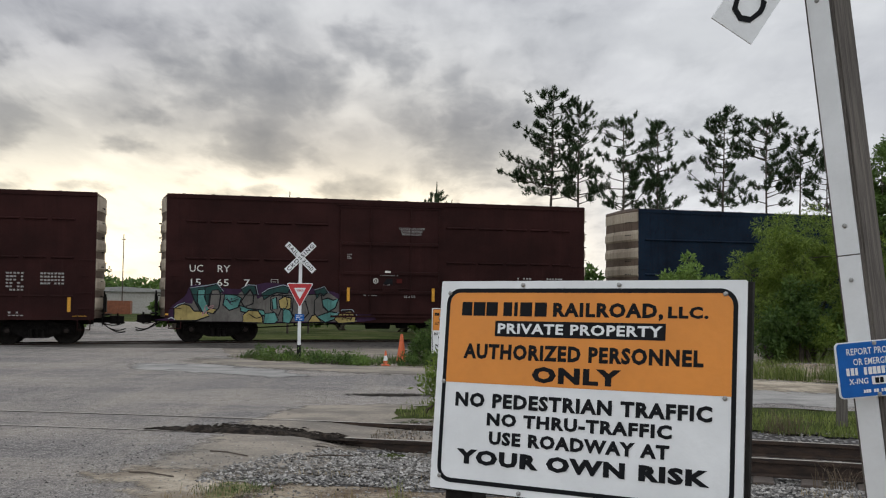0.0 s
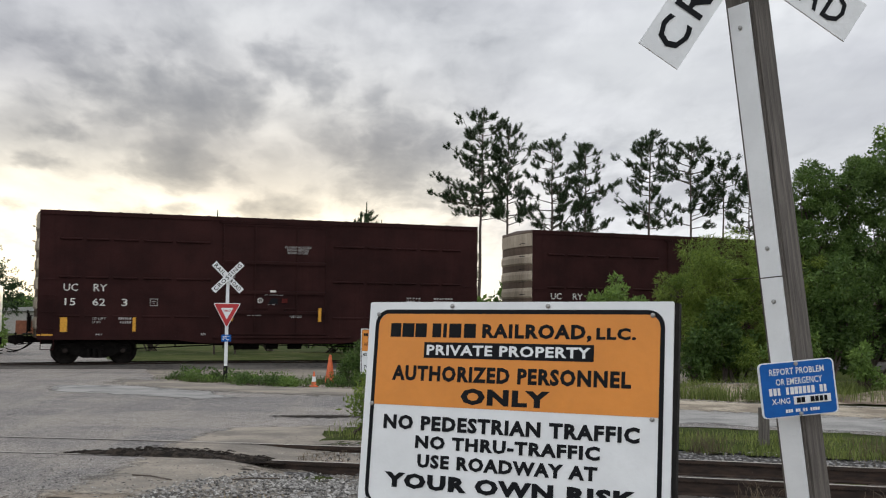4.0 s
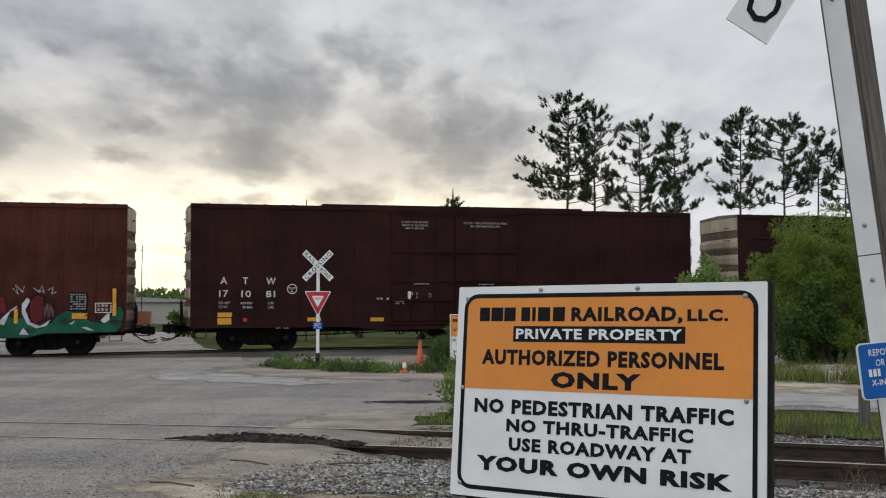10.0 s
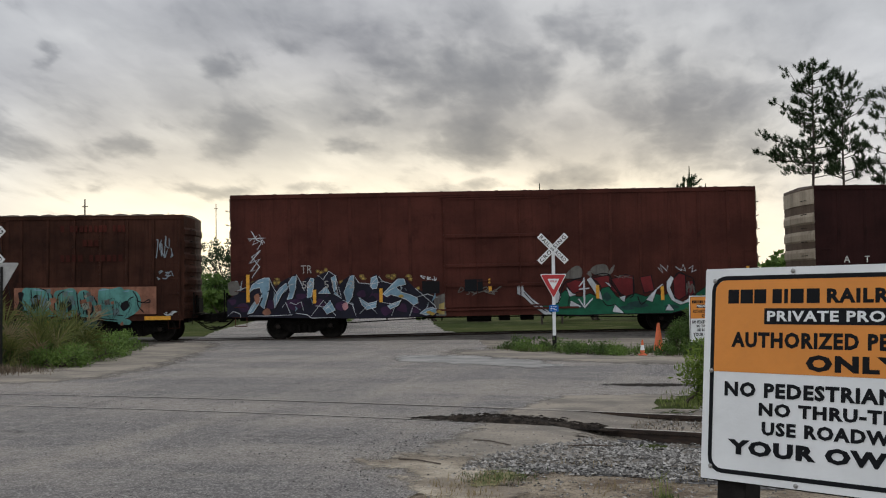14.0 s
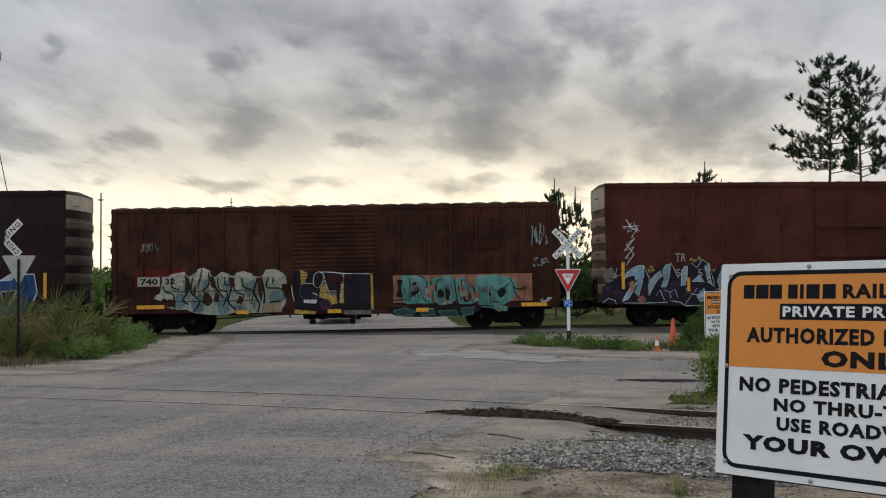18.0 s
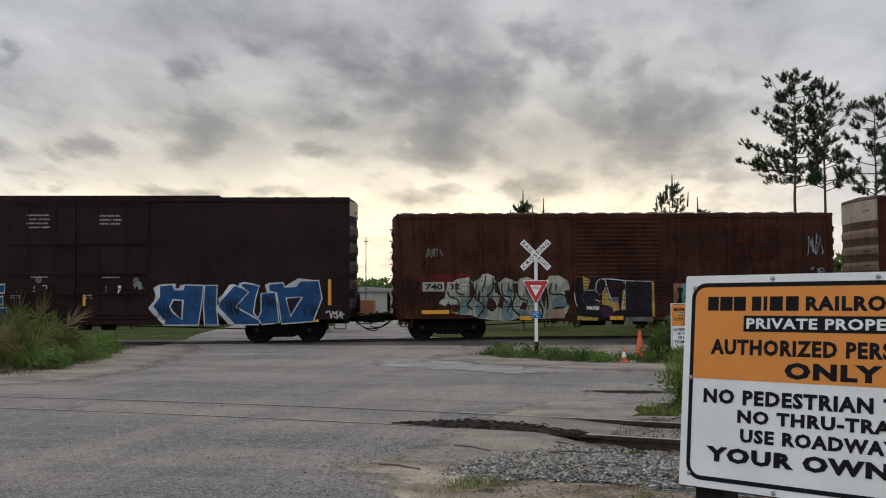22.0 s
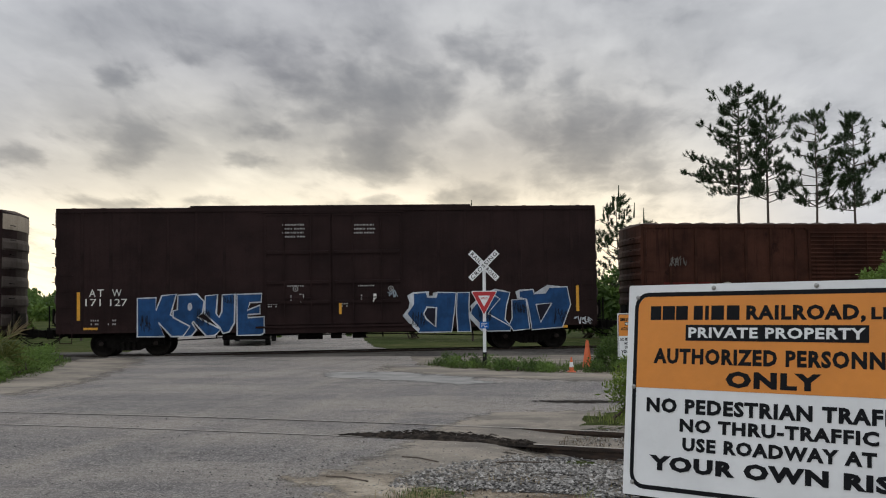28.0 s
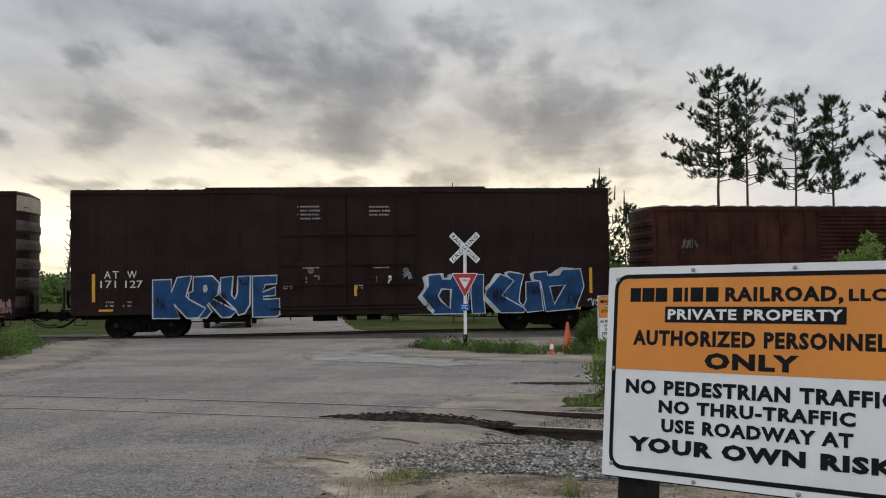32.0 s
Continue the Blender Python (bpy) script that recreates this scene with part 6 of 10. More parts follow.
def waiting_truck():
    """The truck that waits beyond the train, seen only through gaps."""
    root = thing("box_truck", "dark teal truck waiting beyond the track, one headlight lit", "truck", pose(-17.6, 46.5, 0, 0, 0, 17))
    bm = bmesh.new()
    box(bm, -1.12, 1.12, 1.65, 8.2, 0.95, 3.27)
    bevelled(bm, 0.04)
    part("cargo_box", bm, "truck_white", root, "pale silver cargo box")
    bm = bmesh.new()
    v = box(bm, -1.02, 1.02, 0.25, 1.62, 0.75, 3.12)
    for q in v:
        if q.co.z > 3.0 and q.co.y < 0.5:
            q.co.y += 0.22
            q.co.x *= 0.94
    bevelled(bm, 0.09, 2)
    cab = part("cab", bm, "truck_green", root, "dark teal sleeper cab")
    bm = bmesh.new()
    v = box(bm, -0.94, 0.94, 0.16, 0.30, 1.62, 2.22)
    for q in v:
        if q.co.z > 2.0:
            q.co.y += 0.07
            q.co.x *= 0.93
    part("windscreen", bm, "glass", cab, "dark windscreen")
    bm = bmesh.new()
    box(bm, -0.98, 0.98, 0.05, 0.26, 2.24, 2.29)
    bevelled(bm, 0.015)
    part("sun_visor", bm, "sign_black", cab)
    for x in (-0.6, -0.2, 0.2, 0.6):
        bm = bmesh.new()
        box(bm, x - 0.035, x + 0.035, 0.22, 0.275, 2.35, 2.385)
        part("marker_lamp", bm, "chrome", cab)
    bm = bmesh.new()
    for a, b, c, d, e in ((-0.52, -0.42, -0.04, 0.04, 0.26), (-0.18, -0.10, 0.18, 0.24, 0.26), (0.12, 0.18, 0.52, 0.60, 0.26)):
        plate(bm, [(a, 2.47), (b, 2.47 + e), (d + 0.06, 2.47 + e), (d, 2.63), (c + 0.04, 2.60), (c, 2.47)], 0.228, 0.246)
    part("emblem", bm, "yellow_mark", cab, "yellow emblem")
    bm = bmesh.new()
    v = box(bm, -0.72, 0.72, -0.95, 0.24, 0.72, 1.6)
    for q in v:
        if q.co.y < -0.5:
            q.co.x *= 0.72
            if q.co.z > 1.0:
                q.co.z -= 0.12
    bevelled(bm, 0.07, 2)
    hood = part("hood", bm, "truck_green", root, "dark teal sloping hood")
    bm = bmesh.new()
    plate(bm, rounded(-0.47, 0.47, 0.76, 1.45, 0.1), -0.985, -0.952)
    part("grille_frame", bm, "chrome", hood, "chrome grille surround")
    for k in range(7):
        bm = bmesh.new()
        box(bm, -0.41, 0.41, -1.0, -0.987, 0.82 + k * 0.08, 0.85 + k * 0.08)
        part("grille_bar", bm, "sign_black", hood)
    bm = bmesh.new()
    plate(bm, [(-0.2, 1.43), (-0.1, 1.36), (0.1, 1.36), (0.2, 1.43), (0.0, 1.49)], -1.012, -0.99)
    part("badge", bm, "yellow_mark", hood, "small yellow badge")
    for s in (-1, 1):
        bm = bmesh.new()
        v = box(bm, min(s * 0.62, s * 1.06), max(s * 0.62, s * 1.06), -0.85, 0.22, 0.62, 1.34)
        for q in v:
            if q.co.y < -0.5 and q.co.z > 1.0:
                q.co.z -= 0.22
                q.co.y += 0.12
        bevelled(bm, 0.11, 3)
        # the left fender's pale reflection is put into its colour
        fender = part("fender", bm, "truck_green" if s > 0 else "truck_white", root, "dark teal fender" if s > 0 else "fender with a pale reflection put into its colour")
        bm = bmesh.new()
        rod(bm, (s * 0.84, -0.90, 0.83), (s * 0.84, -0.84, 0.83), 0.1, seg=12)
        part("headlight", bm, "headlight_glow" if s > 0 else "chrome", fender, "lit headlight" if s > 0 else "headlight")
        bm = bmesh.new()
        box(bm, min(s * 1.1, s * 1.28), max(s * 1.1, s * 1.28), 0.12, 0.2, 1.65, 2.2)
        box(bm, min(s * 1.0, s * 1.099), max(s * 1.0, s * 1.099), 0.14, 0.18, 2.1, 2.14)
        part("mirror", bm, "rubber", cab)
    bm = bmesh.new()
    box(bm, -1.08, 1.08, -1.02, -0.86, 0.28, 0.64)
    bevelled(bm, 0.04)
    part("bumper", bm, "under", root, "black bumper")
    bm = bmesh.new()
    box(bm, -1.0, 1.0, -0.85, 7.4, 0.36, 0.7)
    part("chassis", bm, "under", root)
    for y in (-0.25, 6.2):
        for s in (-1, 1):
            bm = bmesh.new()
            lathe(bm, [(0.3, -0.13), (0.45, -0.12), (0.45, 0.12), (0.3, 0.13)], "y", 18)
            ob = part("wheel", bm, "rubber", root)
            ob.matrix_basis = pose(s * 0.95, y, 0.45, 0, 0, 90)


waiting_truck()


# ---- plants ----
def leaf_mesh(name, centres, spread, per, length, width, mat, seed, droop=0.0, flat=0.75):
    """Many small pointed leaves in clumps round the centres (numpy arrays), as one mesh."""
    rng = np.random.default_rng(seed)
    c = np.repeat(np.asarray(centres, float), per, 0)
    s = np.repeat(np.broadcast_to(np.asarray(spread, float), (len(centres),)), per)
    n = len(c)
    d = rng.normal(size=(n, 3))
    d /= np.linalg.norm(d, axis=1)[:, None]
    p = c + d * (s * rng.uniform(0.25, 1.0, n) ** 0.6)[:, None] * np.array([1, 1, flat])
    a = d * 0.7 + rng.normal(size=(n, 3)) * 0.6
    a[:, 2] -= droop
    a /= np.linalg.norm(a, axis=1)[:, None]
    b = np.cross(a, rng.normal(size=(n, 3)))
    b /= np.linalg.norm(b, axis=1)[:, None] + 1e-9
    ln = (length * rng.uniform(0.6, 1.3, n))[:, None]
    wd = (width * rng.uniform(0.7, 1.3, n))[:, None]
    v = np.stack([p, p + a * ln * 0.45 + b * wd, p + a * ln, p + a * ln * 0.45 - b * wd], 1).reshape(-1, 3)
    me = bpy.data.meshes.new(name)
    me.vertices.add(len(v))
    me.vertices.foreach_set("co", v.ravel())
    me.loops.add(4 * n)
    me.loops.foreach_set("vertex_index", np.arange(4 * n, dtype=np.int32))
    me.polygons.add(n)
    me.polygons.foreach_set("loop_start", np.arange(0, 4 * n, 4, dtype=np.int32))
    me.update(calc_edges=True)
    me.materials.append(M[mat])
    return me


def tuft_mesh(name, centres, axes, per, length, width, mat, seed, open_=0.8):
    """Needle tufts: thin needles round the last stretch of each twig, like a brush."""
    rng = np.random.default_rng(seed)
    c = np.repeat(np.asarray(centres, float), per, 0)
    x = np.repeat(np.asarray(axes, float), per, 0)
    x /= np.linalg.norm(x, axis=1)[:, None]
    n = len(c)
    c = c - x * (rng.uniform(0, 1.2, n) * length)[:, None]
    a = x * rng.uniform(0.5, 1.1, n)[:, None] + rng.normal(size=(n, 3)) * open_
    a /= np.linalg.norm(a, axis=1)[:, None]
    b = np.cross(a, rng.normal(size=(n, 3)))
    b /= np.linalg.norm(b, axis=1)[:, None] + 1e-9
    ln = (length * rng.uniform(0.5, 1.1, n))[:, None]
    v = np.stack([c - b * width, c + b * width, c + a * ln], 1).reshape(-1, 3)
    me = bpy.data.meshes.new(name)
    me.vertices.add(len(v))
    me.vertices.foreach_set("co", v.ravel())
    me.loops.add(3 * n)
    me.loops.foreach_set("vertex_index", np.arange(3 * n, dtype=np.int32))
    me.polygons.add(n)
    me.polygons.foreach_set("loop_start", np.arange(0, 3 * n, 3, dtype=np.int32))
    me.update(calc_edges=True)
    me.materials.append(M[mat])
    return me


def blades(name, label, spots, hgt, width, mat, seed, lean=0.35, category="", kind="stuff"):
    """Grass blades at spots (x, y, z), each a bent tapering strip."""
    rng = np.random.default_rng(seed)
    p = np.asarray(spots, float)
    n = len(p)
    az = rng.uniform(0, math.tau, n)
    d = np.stack([np.cos(az), np.sin(az), np.zeros(n)], 1)
    w = np.stack([-np.sin(az), np.cos(az), np.zeros(n)], 1) * width
    h = (hgt * rng.uniform(0.45, 1.25, n))[:, None]
    ln = (lean * rng.uniform(0.1, 1.0, n))[:, None] * h
    up = np.array([0, 0, 1.0])
    mid = p + up * h * 0.6 + d * ln * 0.35
    tip = p + up * h * 0.95 + d * ln
    v = np.stack([p - w, p + w, mid + w * 0.6, mid - w * 0.6, tip], 1).reshape(-1, 3)
    k = np.arange(n)[:, None] * 5
    faces = np.concatenate([k + np.array([[0, 1, 2, 3]]), k + np.array([[3, 2, 4, 4]])], 1)
    loops = np.concatenate([faces[:, :4], faces[:, 4:7]], 1).ravel()
    me = bpy.data.meshes.new(name)
    me.vertices.add(len(v))
    me.vertices.foreach_set("co", v.ravel())
    me.loops.add(len(loops))
    me.loops.foreach_set("vertex_index", loops.astype(np.int32))
    me.polygons.add(2 * n)
    me.polygons.foreach_set("loop_start", (np.arange(n)[:, None] * 7 + np.array([[0, 4]])).ravel().astype(np.int32))
    me.update(calc_edges=True)
    me.materials.append(M[mat])
    return tagged(new(name, me), label, category, kind=kind)


def pine(x, y, top, bare, spread, seed, label, lean=0.0, shape="tall", whorl=0.50, tuft=0.28, per=56, limbs=(), stem=1.0):
    """A long-needled pine: trunk, whorls of limbs that fork, and a brush of needles at each twig's end."""
    rnd = random.Random(seed)
    tree = thing("pine_tree", label, "tree", pose(x, y, -0.1), group="pines behind the train")
    bm = bmesh.new()
    pts, off = [], Vector((0, 0, 0))
    for k in range(11):
        off += Vector((rnd.uniform(-0.05, 0.05) + lean * 0.1, rnd.uniform(-0.05, 0.05), 0))
        pts.append(Vector((off.x, off.y, top * k / 10)))
    r0 = (top * 0.0082 + 0.02) * stem
    for k in range(10):
        rod(bm, pts[k], pts[k + 1], r0 * (1 - 0.085 * k), r0 * (1 - 0.085 * (k + 1)), 7, False)
    part("trunk", bm, "bark", tree)

    def axis(z):
        f = min(max(z / top * 10, 0), 9.999)
        k = int(f)
        return pts[k].lerp(pts[k + 1], f - k)

    def reach_at(f):
        if shape == "round":
            return 0.45 + 0.62 * math.sin(math.pi * min(1.0, 0.12 + 0.83 * f)) if f < 0.97 else 0.3
        if shape == "young":
            return (1.05 - f) ** 0.85
        return 0.42 + 0.58 * (1 - f) ** 0.8 if f < 0.9 else 0.28
    bm = bmesh.new()
    cs, ax = [], []

    def limb(z, az, reach, rise):
        a = axis(z)
        d = Vector((math.cos(az), math.sin(az), 0))
        side = Vector((-d.y, d.x, 0))
        mid = a + d * reach * 0.55 + Vector((0, 0, rise * 0.3))
        end = a + d * reach + Vector((0, 0, rise)) + side * rnd.uniform(-0.15, 0.15) * reach
        t = (0.022 + 0.013 * reach) * stem
        rod(bm, a, mid, t, t * 0.65, 5, False)
        rod(bm, mid, end, t * 0.65, t * 0.3, 5, False)
        forks = max(2, int(reach * 2.7) + 1)
        for j in range(forks):
            g = 1.0 if j == 0 else rnd.uniform(0.30, 0.97)
            base = mid.lerp(end, (g - 0.5) * 2) if g > 0.5 else a.lerp(mid, g * 2)
            sd = rnd.choice((-1, 1)) * rnd.uniform(0.3, 0.9)
            ln = rnd.uniform(0.35, 0.8) * min(1.0, 0.45 + reach * 0.3)
            tip = base + (d * rnd.uniform(0.3, 0.9) + side * sd + Vector((0, 0, rnd.uniform(-0.15, 0.8)))).normalized() * ln
            rod(bm, base, tip, 0.016, 0.009, 4, False)
            for q in range(3):
                fr = 1.0 if q == 0 else rnd.uniform(0.35, 1.0)
                spot = base.lerp(tip, fr) + Vector((rnd.uniform(-0.26, 0.26), rnd.uniform(-0.26, 0.26), rnd.uniform(-0.08, 0.28)))
                cs.append(tuple(spot))
                ax.append(tuple((spot - base).normalized() * 0.8 + Vector((rnd.uniform(-0.3, 0.3), rnd.uniform(-0.3, 0.3), 0.55))))
    z = bare
    while z < top - 0.15:
        f = (z - bare) / (top - bare)
        az = rnd.uniform(0, math.tau)
        n = 3 if shape != "young" else 4
        for j in range(n):
            if rnd.random() < 0.12:
                continue
            reach = spread * reach_at(f) * rnd.uniform(0.45, 1.12)
            limb(z + rnd.uniform(-0.2, 0.2), az + j * math.tau / n + rnd.uniform(-0.5, 0.5), reach, reach * rnd.uniform(0.0, 0.6) + 0.3 * f * reach)
        z += whorl * rnd.uniform(0.75, 1.2)
    for zz, az, reach, rise in limbs:
        limb(zz, radians(az), reach, rise)
    for k in range(7):
        tip = axis(top) + Vector((rnd.uniform(-0.25, 0.25), rnd.uniform(-0.25, 0.25), rnd.uniform(-0.5, 0.3))) * min(1.0, spread / 2.5)
        cs.append(tuple(tip))
        ax.append((0, 0, 1))
    tagged(part("branchwork", bm, "bark", tree), kind="stuff")
    part("crown", tuft_mesh("crown", cs, ax, per, tuft, 0.0165, "needle", seed, 0.58), "needle", tree)
    return tree


TALL = "tall thin pine with tufted dark needles and bare lower trunk"
for k, (x, y, top, bare, spread, lean, shape, limbs, lab) in enumerate((
        (7.35, 75, 17.4, 9.6, 2.1, 0.40, "tall", ((10.3, 178, 3.6, 0.9), (11.2, 185, 3.2, 1.2), (10.6, 200, 2.8, 0.4), (13.6, 175, 2.5, 1.1), (14.8, 172, 1.5, 2.0), (9.3, 10, 1.6, 0.5)), "tallest thin pine with a long low limb and tufted dark needles"),
        (9.4, 75.4, 16.3, 9.4, 1.7, 0.35, "tall", ((9.2, 172, 2.0, 1.6), (13.2, 8, 1.8, 1.6), (9.0, 20, 1.5, 1.0)), TALL),
        (12.75, 74.6, 14.9, 8.6, 1.95, 0.05, "round", ((8.6, 165, 2.0, 2.2), (8.8, 15, 2.0, 1.8)), "dense dark pine with a forked lower crown"),
        (15.15, 75.2, 14.95, 8.4, 1.75, 0.10, "tall", ((11.4, 4, 2.6, 1.0), (8.6, 10, 1.9, 0.9), (8.3, 170, 1.6, 0.4)), TALL),
        (19.8, 75, 15.7, 8.9, 1.9, 0.25, "tall", ((10.0, 172, 2.4, 1.4), (13.2, 178, 2.3, 0.8), (8.9, 5, 1.8, 0.5)), "sparse thin pine with a small tufted top"),
        (23.2, 75.2, 15.3, 10.0, 2.15, 0.0, "round", ((9.2, 170, 1.9, 1.0), (9.0, 20, 1.7, 0.6), (9.6, 8, 2.0, 1.5)), "pine with a broad rounded crown and bare trunk"),
        (25.4, 74.8, 13.9, 10.0, 1.25, 0.10, "round", (), TALL),
        (27.6, 75.6, 12.9, 8.8, 1.6, 0.05, "tall", (), TALL))):
    pine(x, y, top, bare, spread, 100 + k, lab, lean, shape, limbs=limbs)
# young pines close behind the train
for k, (x, y, top, spread) in enumerate(((-8.3, 55.2, 7.2, 1.6), (-7.3, 56.0, 6.7, 1.4), (-0.5, 55.6, 8.0, 1.7), (0.8, 57, 6.8, 1.4))):
    tree = pine(x, y, top - 0.55, 1.4, spread, 140 + k, "young narrow pine behind the train", 0.0, "young", 0.55, 0.21, 46, (), 0.8)
    # upright candles at the tips of the leader and the upper branches
    rnd = random.Random(160 + k)
    bm = bmesh.new()
    for j in range(16):
        a, r = rnd.uniform(0, math.tau), 0.5 * rnd.random() ** 0.7 * spread
        z = top - 0.75 - 1.1 * r + rnd.uniform(-0.2, 0.1)
        if j == 0:
            r, z = 0.0, top - 0.5
        rod(bm, (r * math.cos(a), r * math.sin(a), z), (r * 1.06 * math.cos(a), r * 1.06 * math.sin(a), z + rnd.uniform(0.45, 0.8) + (0.2 if j == 0 else 0)), 0.05, 0.02, 5)
    tagged(part("candles", bm, "needle", tree, "upright young shoots"), kind="stuff")


def broadleaf(name, label, x, y, balls, mat, seed, per=110, leaf=0.16, wide=0.035, trunk=True, clumps=26, droop=0.2, category="tree", group=""):
    """A leafy tree or shrub: stems that fork towards balls (x, y, z, r) of leaf clumps."""
    rnd = random.Random(seed)
    tree = thing(name, label, category, pose(x, y, -0.08), group=group)
    cs, sp = [], []
    bm = bmesh.new()
    for bx, by, bz, r in balls:
        base = Vector((rnd.uniform(-0.3, 0.3), rnd.uniform(-0.3, 0.3), 0))
        mid = Vector((bx * 0.45, by * 0.45, bz * 0.5))
        end = Vector((bx, by, bz))
        t = 0.03 + 0.012 * bz
        rod(bm, base, mid, t, t * 0.7, 6, False)
        rod(bm, mid, end, t * 0.7, t * 0.3, 6, False)
        m = int(clumps * r * r)
        for k in range(max(4, m)):
            d = Vector((rnd.gauss(0, 1), rnd.gauss(0, 1), rnd.gauss(0, 1))).normalized() * r * rnd.uniform(0.35, 1.08)
            c = end + d
            if c.z < 0.1:
                c.z = 0.1 + rnd.random() * 0.3
            cs.append(tuple(c))
            sp.append(rnd.uniform(0.16, 0.42) * min(1.0, 0.5 + r * 0.4))
            if k % 4 == 0:
                rod(bm, end, c, 0.018, 0.006, 4, False)
    part("trunk" if trunk else "branchwork", bm, "bark", tree)
    part("crown", leaf_mesh("crown", cs, sp, per, leaf, wide, mat, seed, droop), mat, tree)
    return tree


def right_thicket():
    broadleaf("willow_shrub", "tall feathery pale green willow thicket", 10.0, 29.0, [(-1.3, 0, 2.6, 0.9), (-0.8, -0.3, 3.0, 1.15), (0, 0, 3.1, 1.35), (1.0, 0.2, 3.0, 1.3), (-1.1, -0.5, 1.3, 0.9), (-0.4, -0.6, 1.3, 1.3), (1.2, -0.5, 1.4, 1.3), (2.3, 0.4, 2.6, 1.3)],
              "leaf_willow", 31, 230, 0.14, 0.011, False, 24, 0.3, "shrub")
    broadleaf("shrub_tree", "dense dark green broadleaf tree behind the side road", 15.0, 31.0, [(-2.0, 0, 5.6, 1.2), (-0.6, 0, 6.0, 1.3), (-2.3, -0.3, 3.8, 1.5), (0.2, -0.2, 4.4, 1.7), (1.4, 0.2, 6.6, 1.5), (-1.4, -0.5, 2.0, 1.5), (0.8, -0.5, 2.4, 1.7), (2.6, 0, 4.8, 1.7), (2.8, -0.3, 2.4, 1.7)],
              "leaf_dark", 32, 170, 0.125, 0.024, True, 32, 0.15)
    broadleaf("shrub_tree", "tall leafy green tree behind the side road", 19.0, 32.0, [(-1.8, 0, 7.2, 1.5), (0, 0.3, 7.4, 1.8), (1.8, 0, 6.6, 1.8), (-1.6, -0.4, 5.0, 1.7), (1, -0.5, 4.2, 2.0), (3.4, 0, 5.4, 2.0), (-0.6, -0.6, 2.4, 1.8), (2.6, -0.6, 2.2, 1.9)],
              "leaf_high", 33, 170, 0.125, 0.023, True, 29, 0.1)
    broadleaf("shrub_tree", "dense dark green tree at the edge of the thicket", 25.0, 33.0, [(-1.5, 0, 5.8, 1.8), (1, 0, 6.4, 2.0), (-1.2, -0.5, 3.2, 2.0), (1.8, -0.5, 3.2, 2.0), (4, 0, 5, 2.0)], "leaf_mid", 34, 140, 0.14, 0.027, True, 26, 0.15)
    for k, (x, y, h, mat, lab) in enumerate(((6.95, 27.0, 2.9, "leaf_mid", "slender leafy sapling by the verge"), (10.7, 25.6, 1.9, "leaf_mid", "light green fern-leaved sapling"), (12.2, 25.2, 1.4, "leaf_mid", "low green shrub beside the side road"),
                                             (14.3, 25.8, 1.8, "leaf_dark", "low dark shrub beside the side road"), (8.6, 27.6, 1.6, "leaf_dark", "low dark shrub under the willow"), (17.5, 26.0, 2.0, "leaf_mid", "low green shrub beside the side road"),
                                             (12.8, 28.4, 3.4, "leaf_dark", "dark leafy shrub in the thicket"), (9.7, 28.0, 2.4, "leaf_dark", "dark leafy shrub in the thicket"))):
        rnd = random.Random(200 + k)
        n = 3 if h < 2.2 else 4
        balls = [(rnd.uniform(-0.5, 0.5) * h * 0.4, rnd.uniform(-0.3, 0.3), h * (0.45 + 0.5 * j / n), h * rnd.uniform(0.2, 0.3)) for j in range(n)]
        broadleaf("shrub", lab, x, y, balls, mat, 300 + k, 100, 0.13, 0.028, False, 34, 0.1, "shrub", "shrubs along the side road")
    # weeds along the foot of the thicket
    rnd = random.Random(5)
    spots = []
    for k in range(9500):
        x = rnd.uniform(5.0, 24)
        y = 27.6 - 0.32 * (x - 5) + rnd.gauss(0, 0.9)
        spots.append((x, max(y, 24.2 - 0.36 * (x - 5)), 0.0))
    while len(spots) < 14500:
        x, d = rnd.uniform(5.2, 10.5), rnd.uniform(0, 2.2)
        y = 24.6 - 0.75 * (x - 6.6) + d if x < 9 else 24.0 + d
        if noise.noise((x * 1.1, y * 1.1, 2)) + 0.3 > 0.7 * rnd.random():
            spots.append((x, y, 0.0))
    blades("weeds", "green weeds along the foot of the thicket", spots, 0.36, 0.008, "verge_grass", 6, 1.1, "grass")


right_thicket()


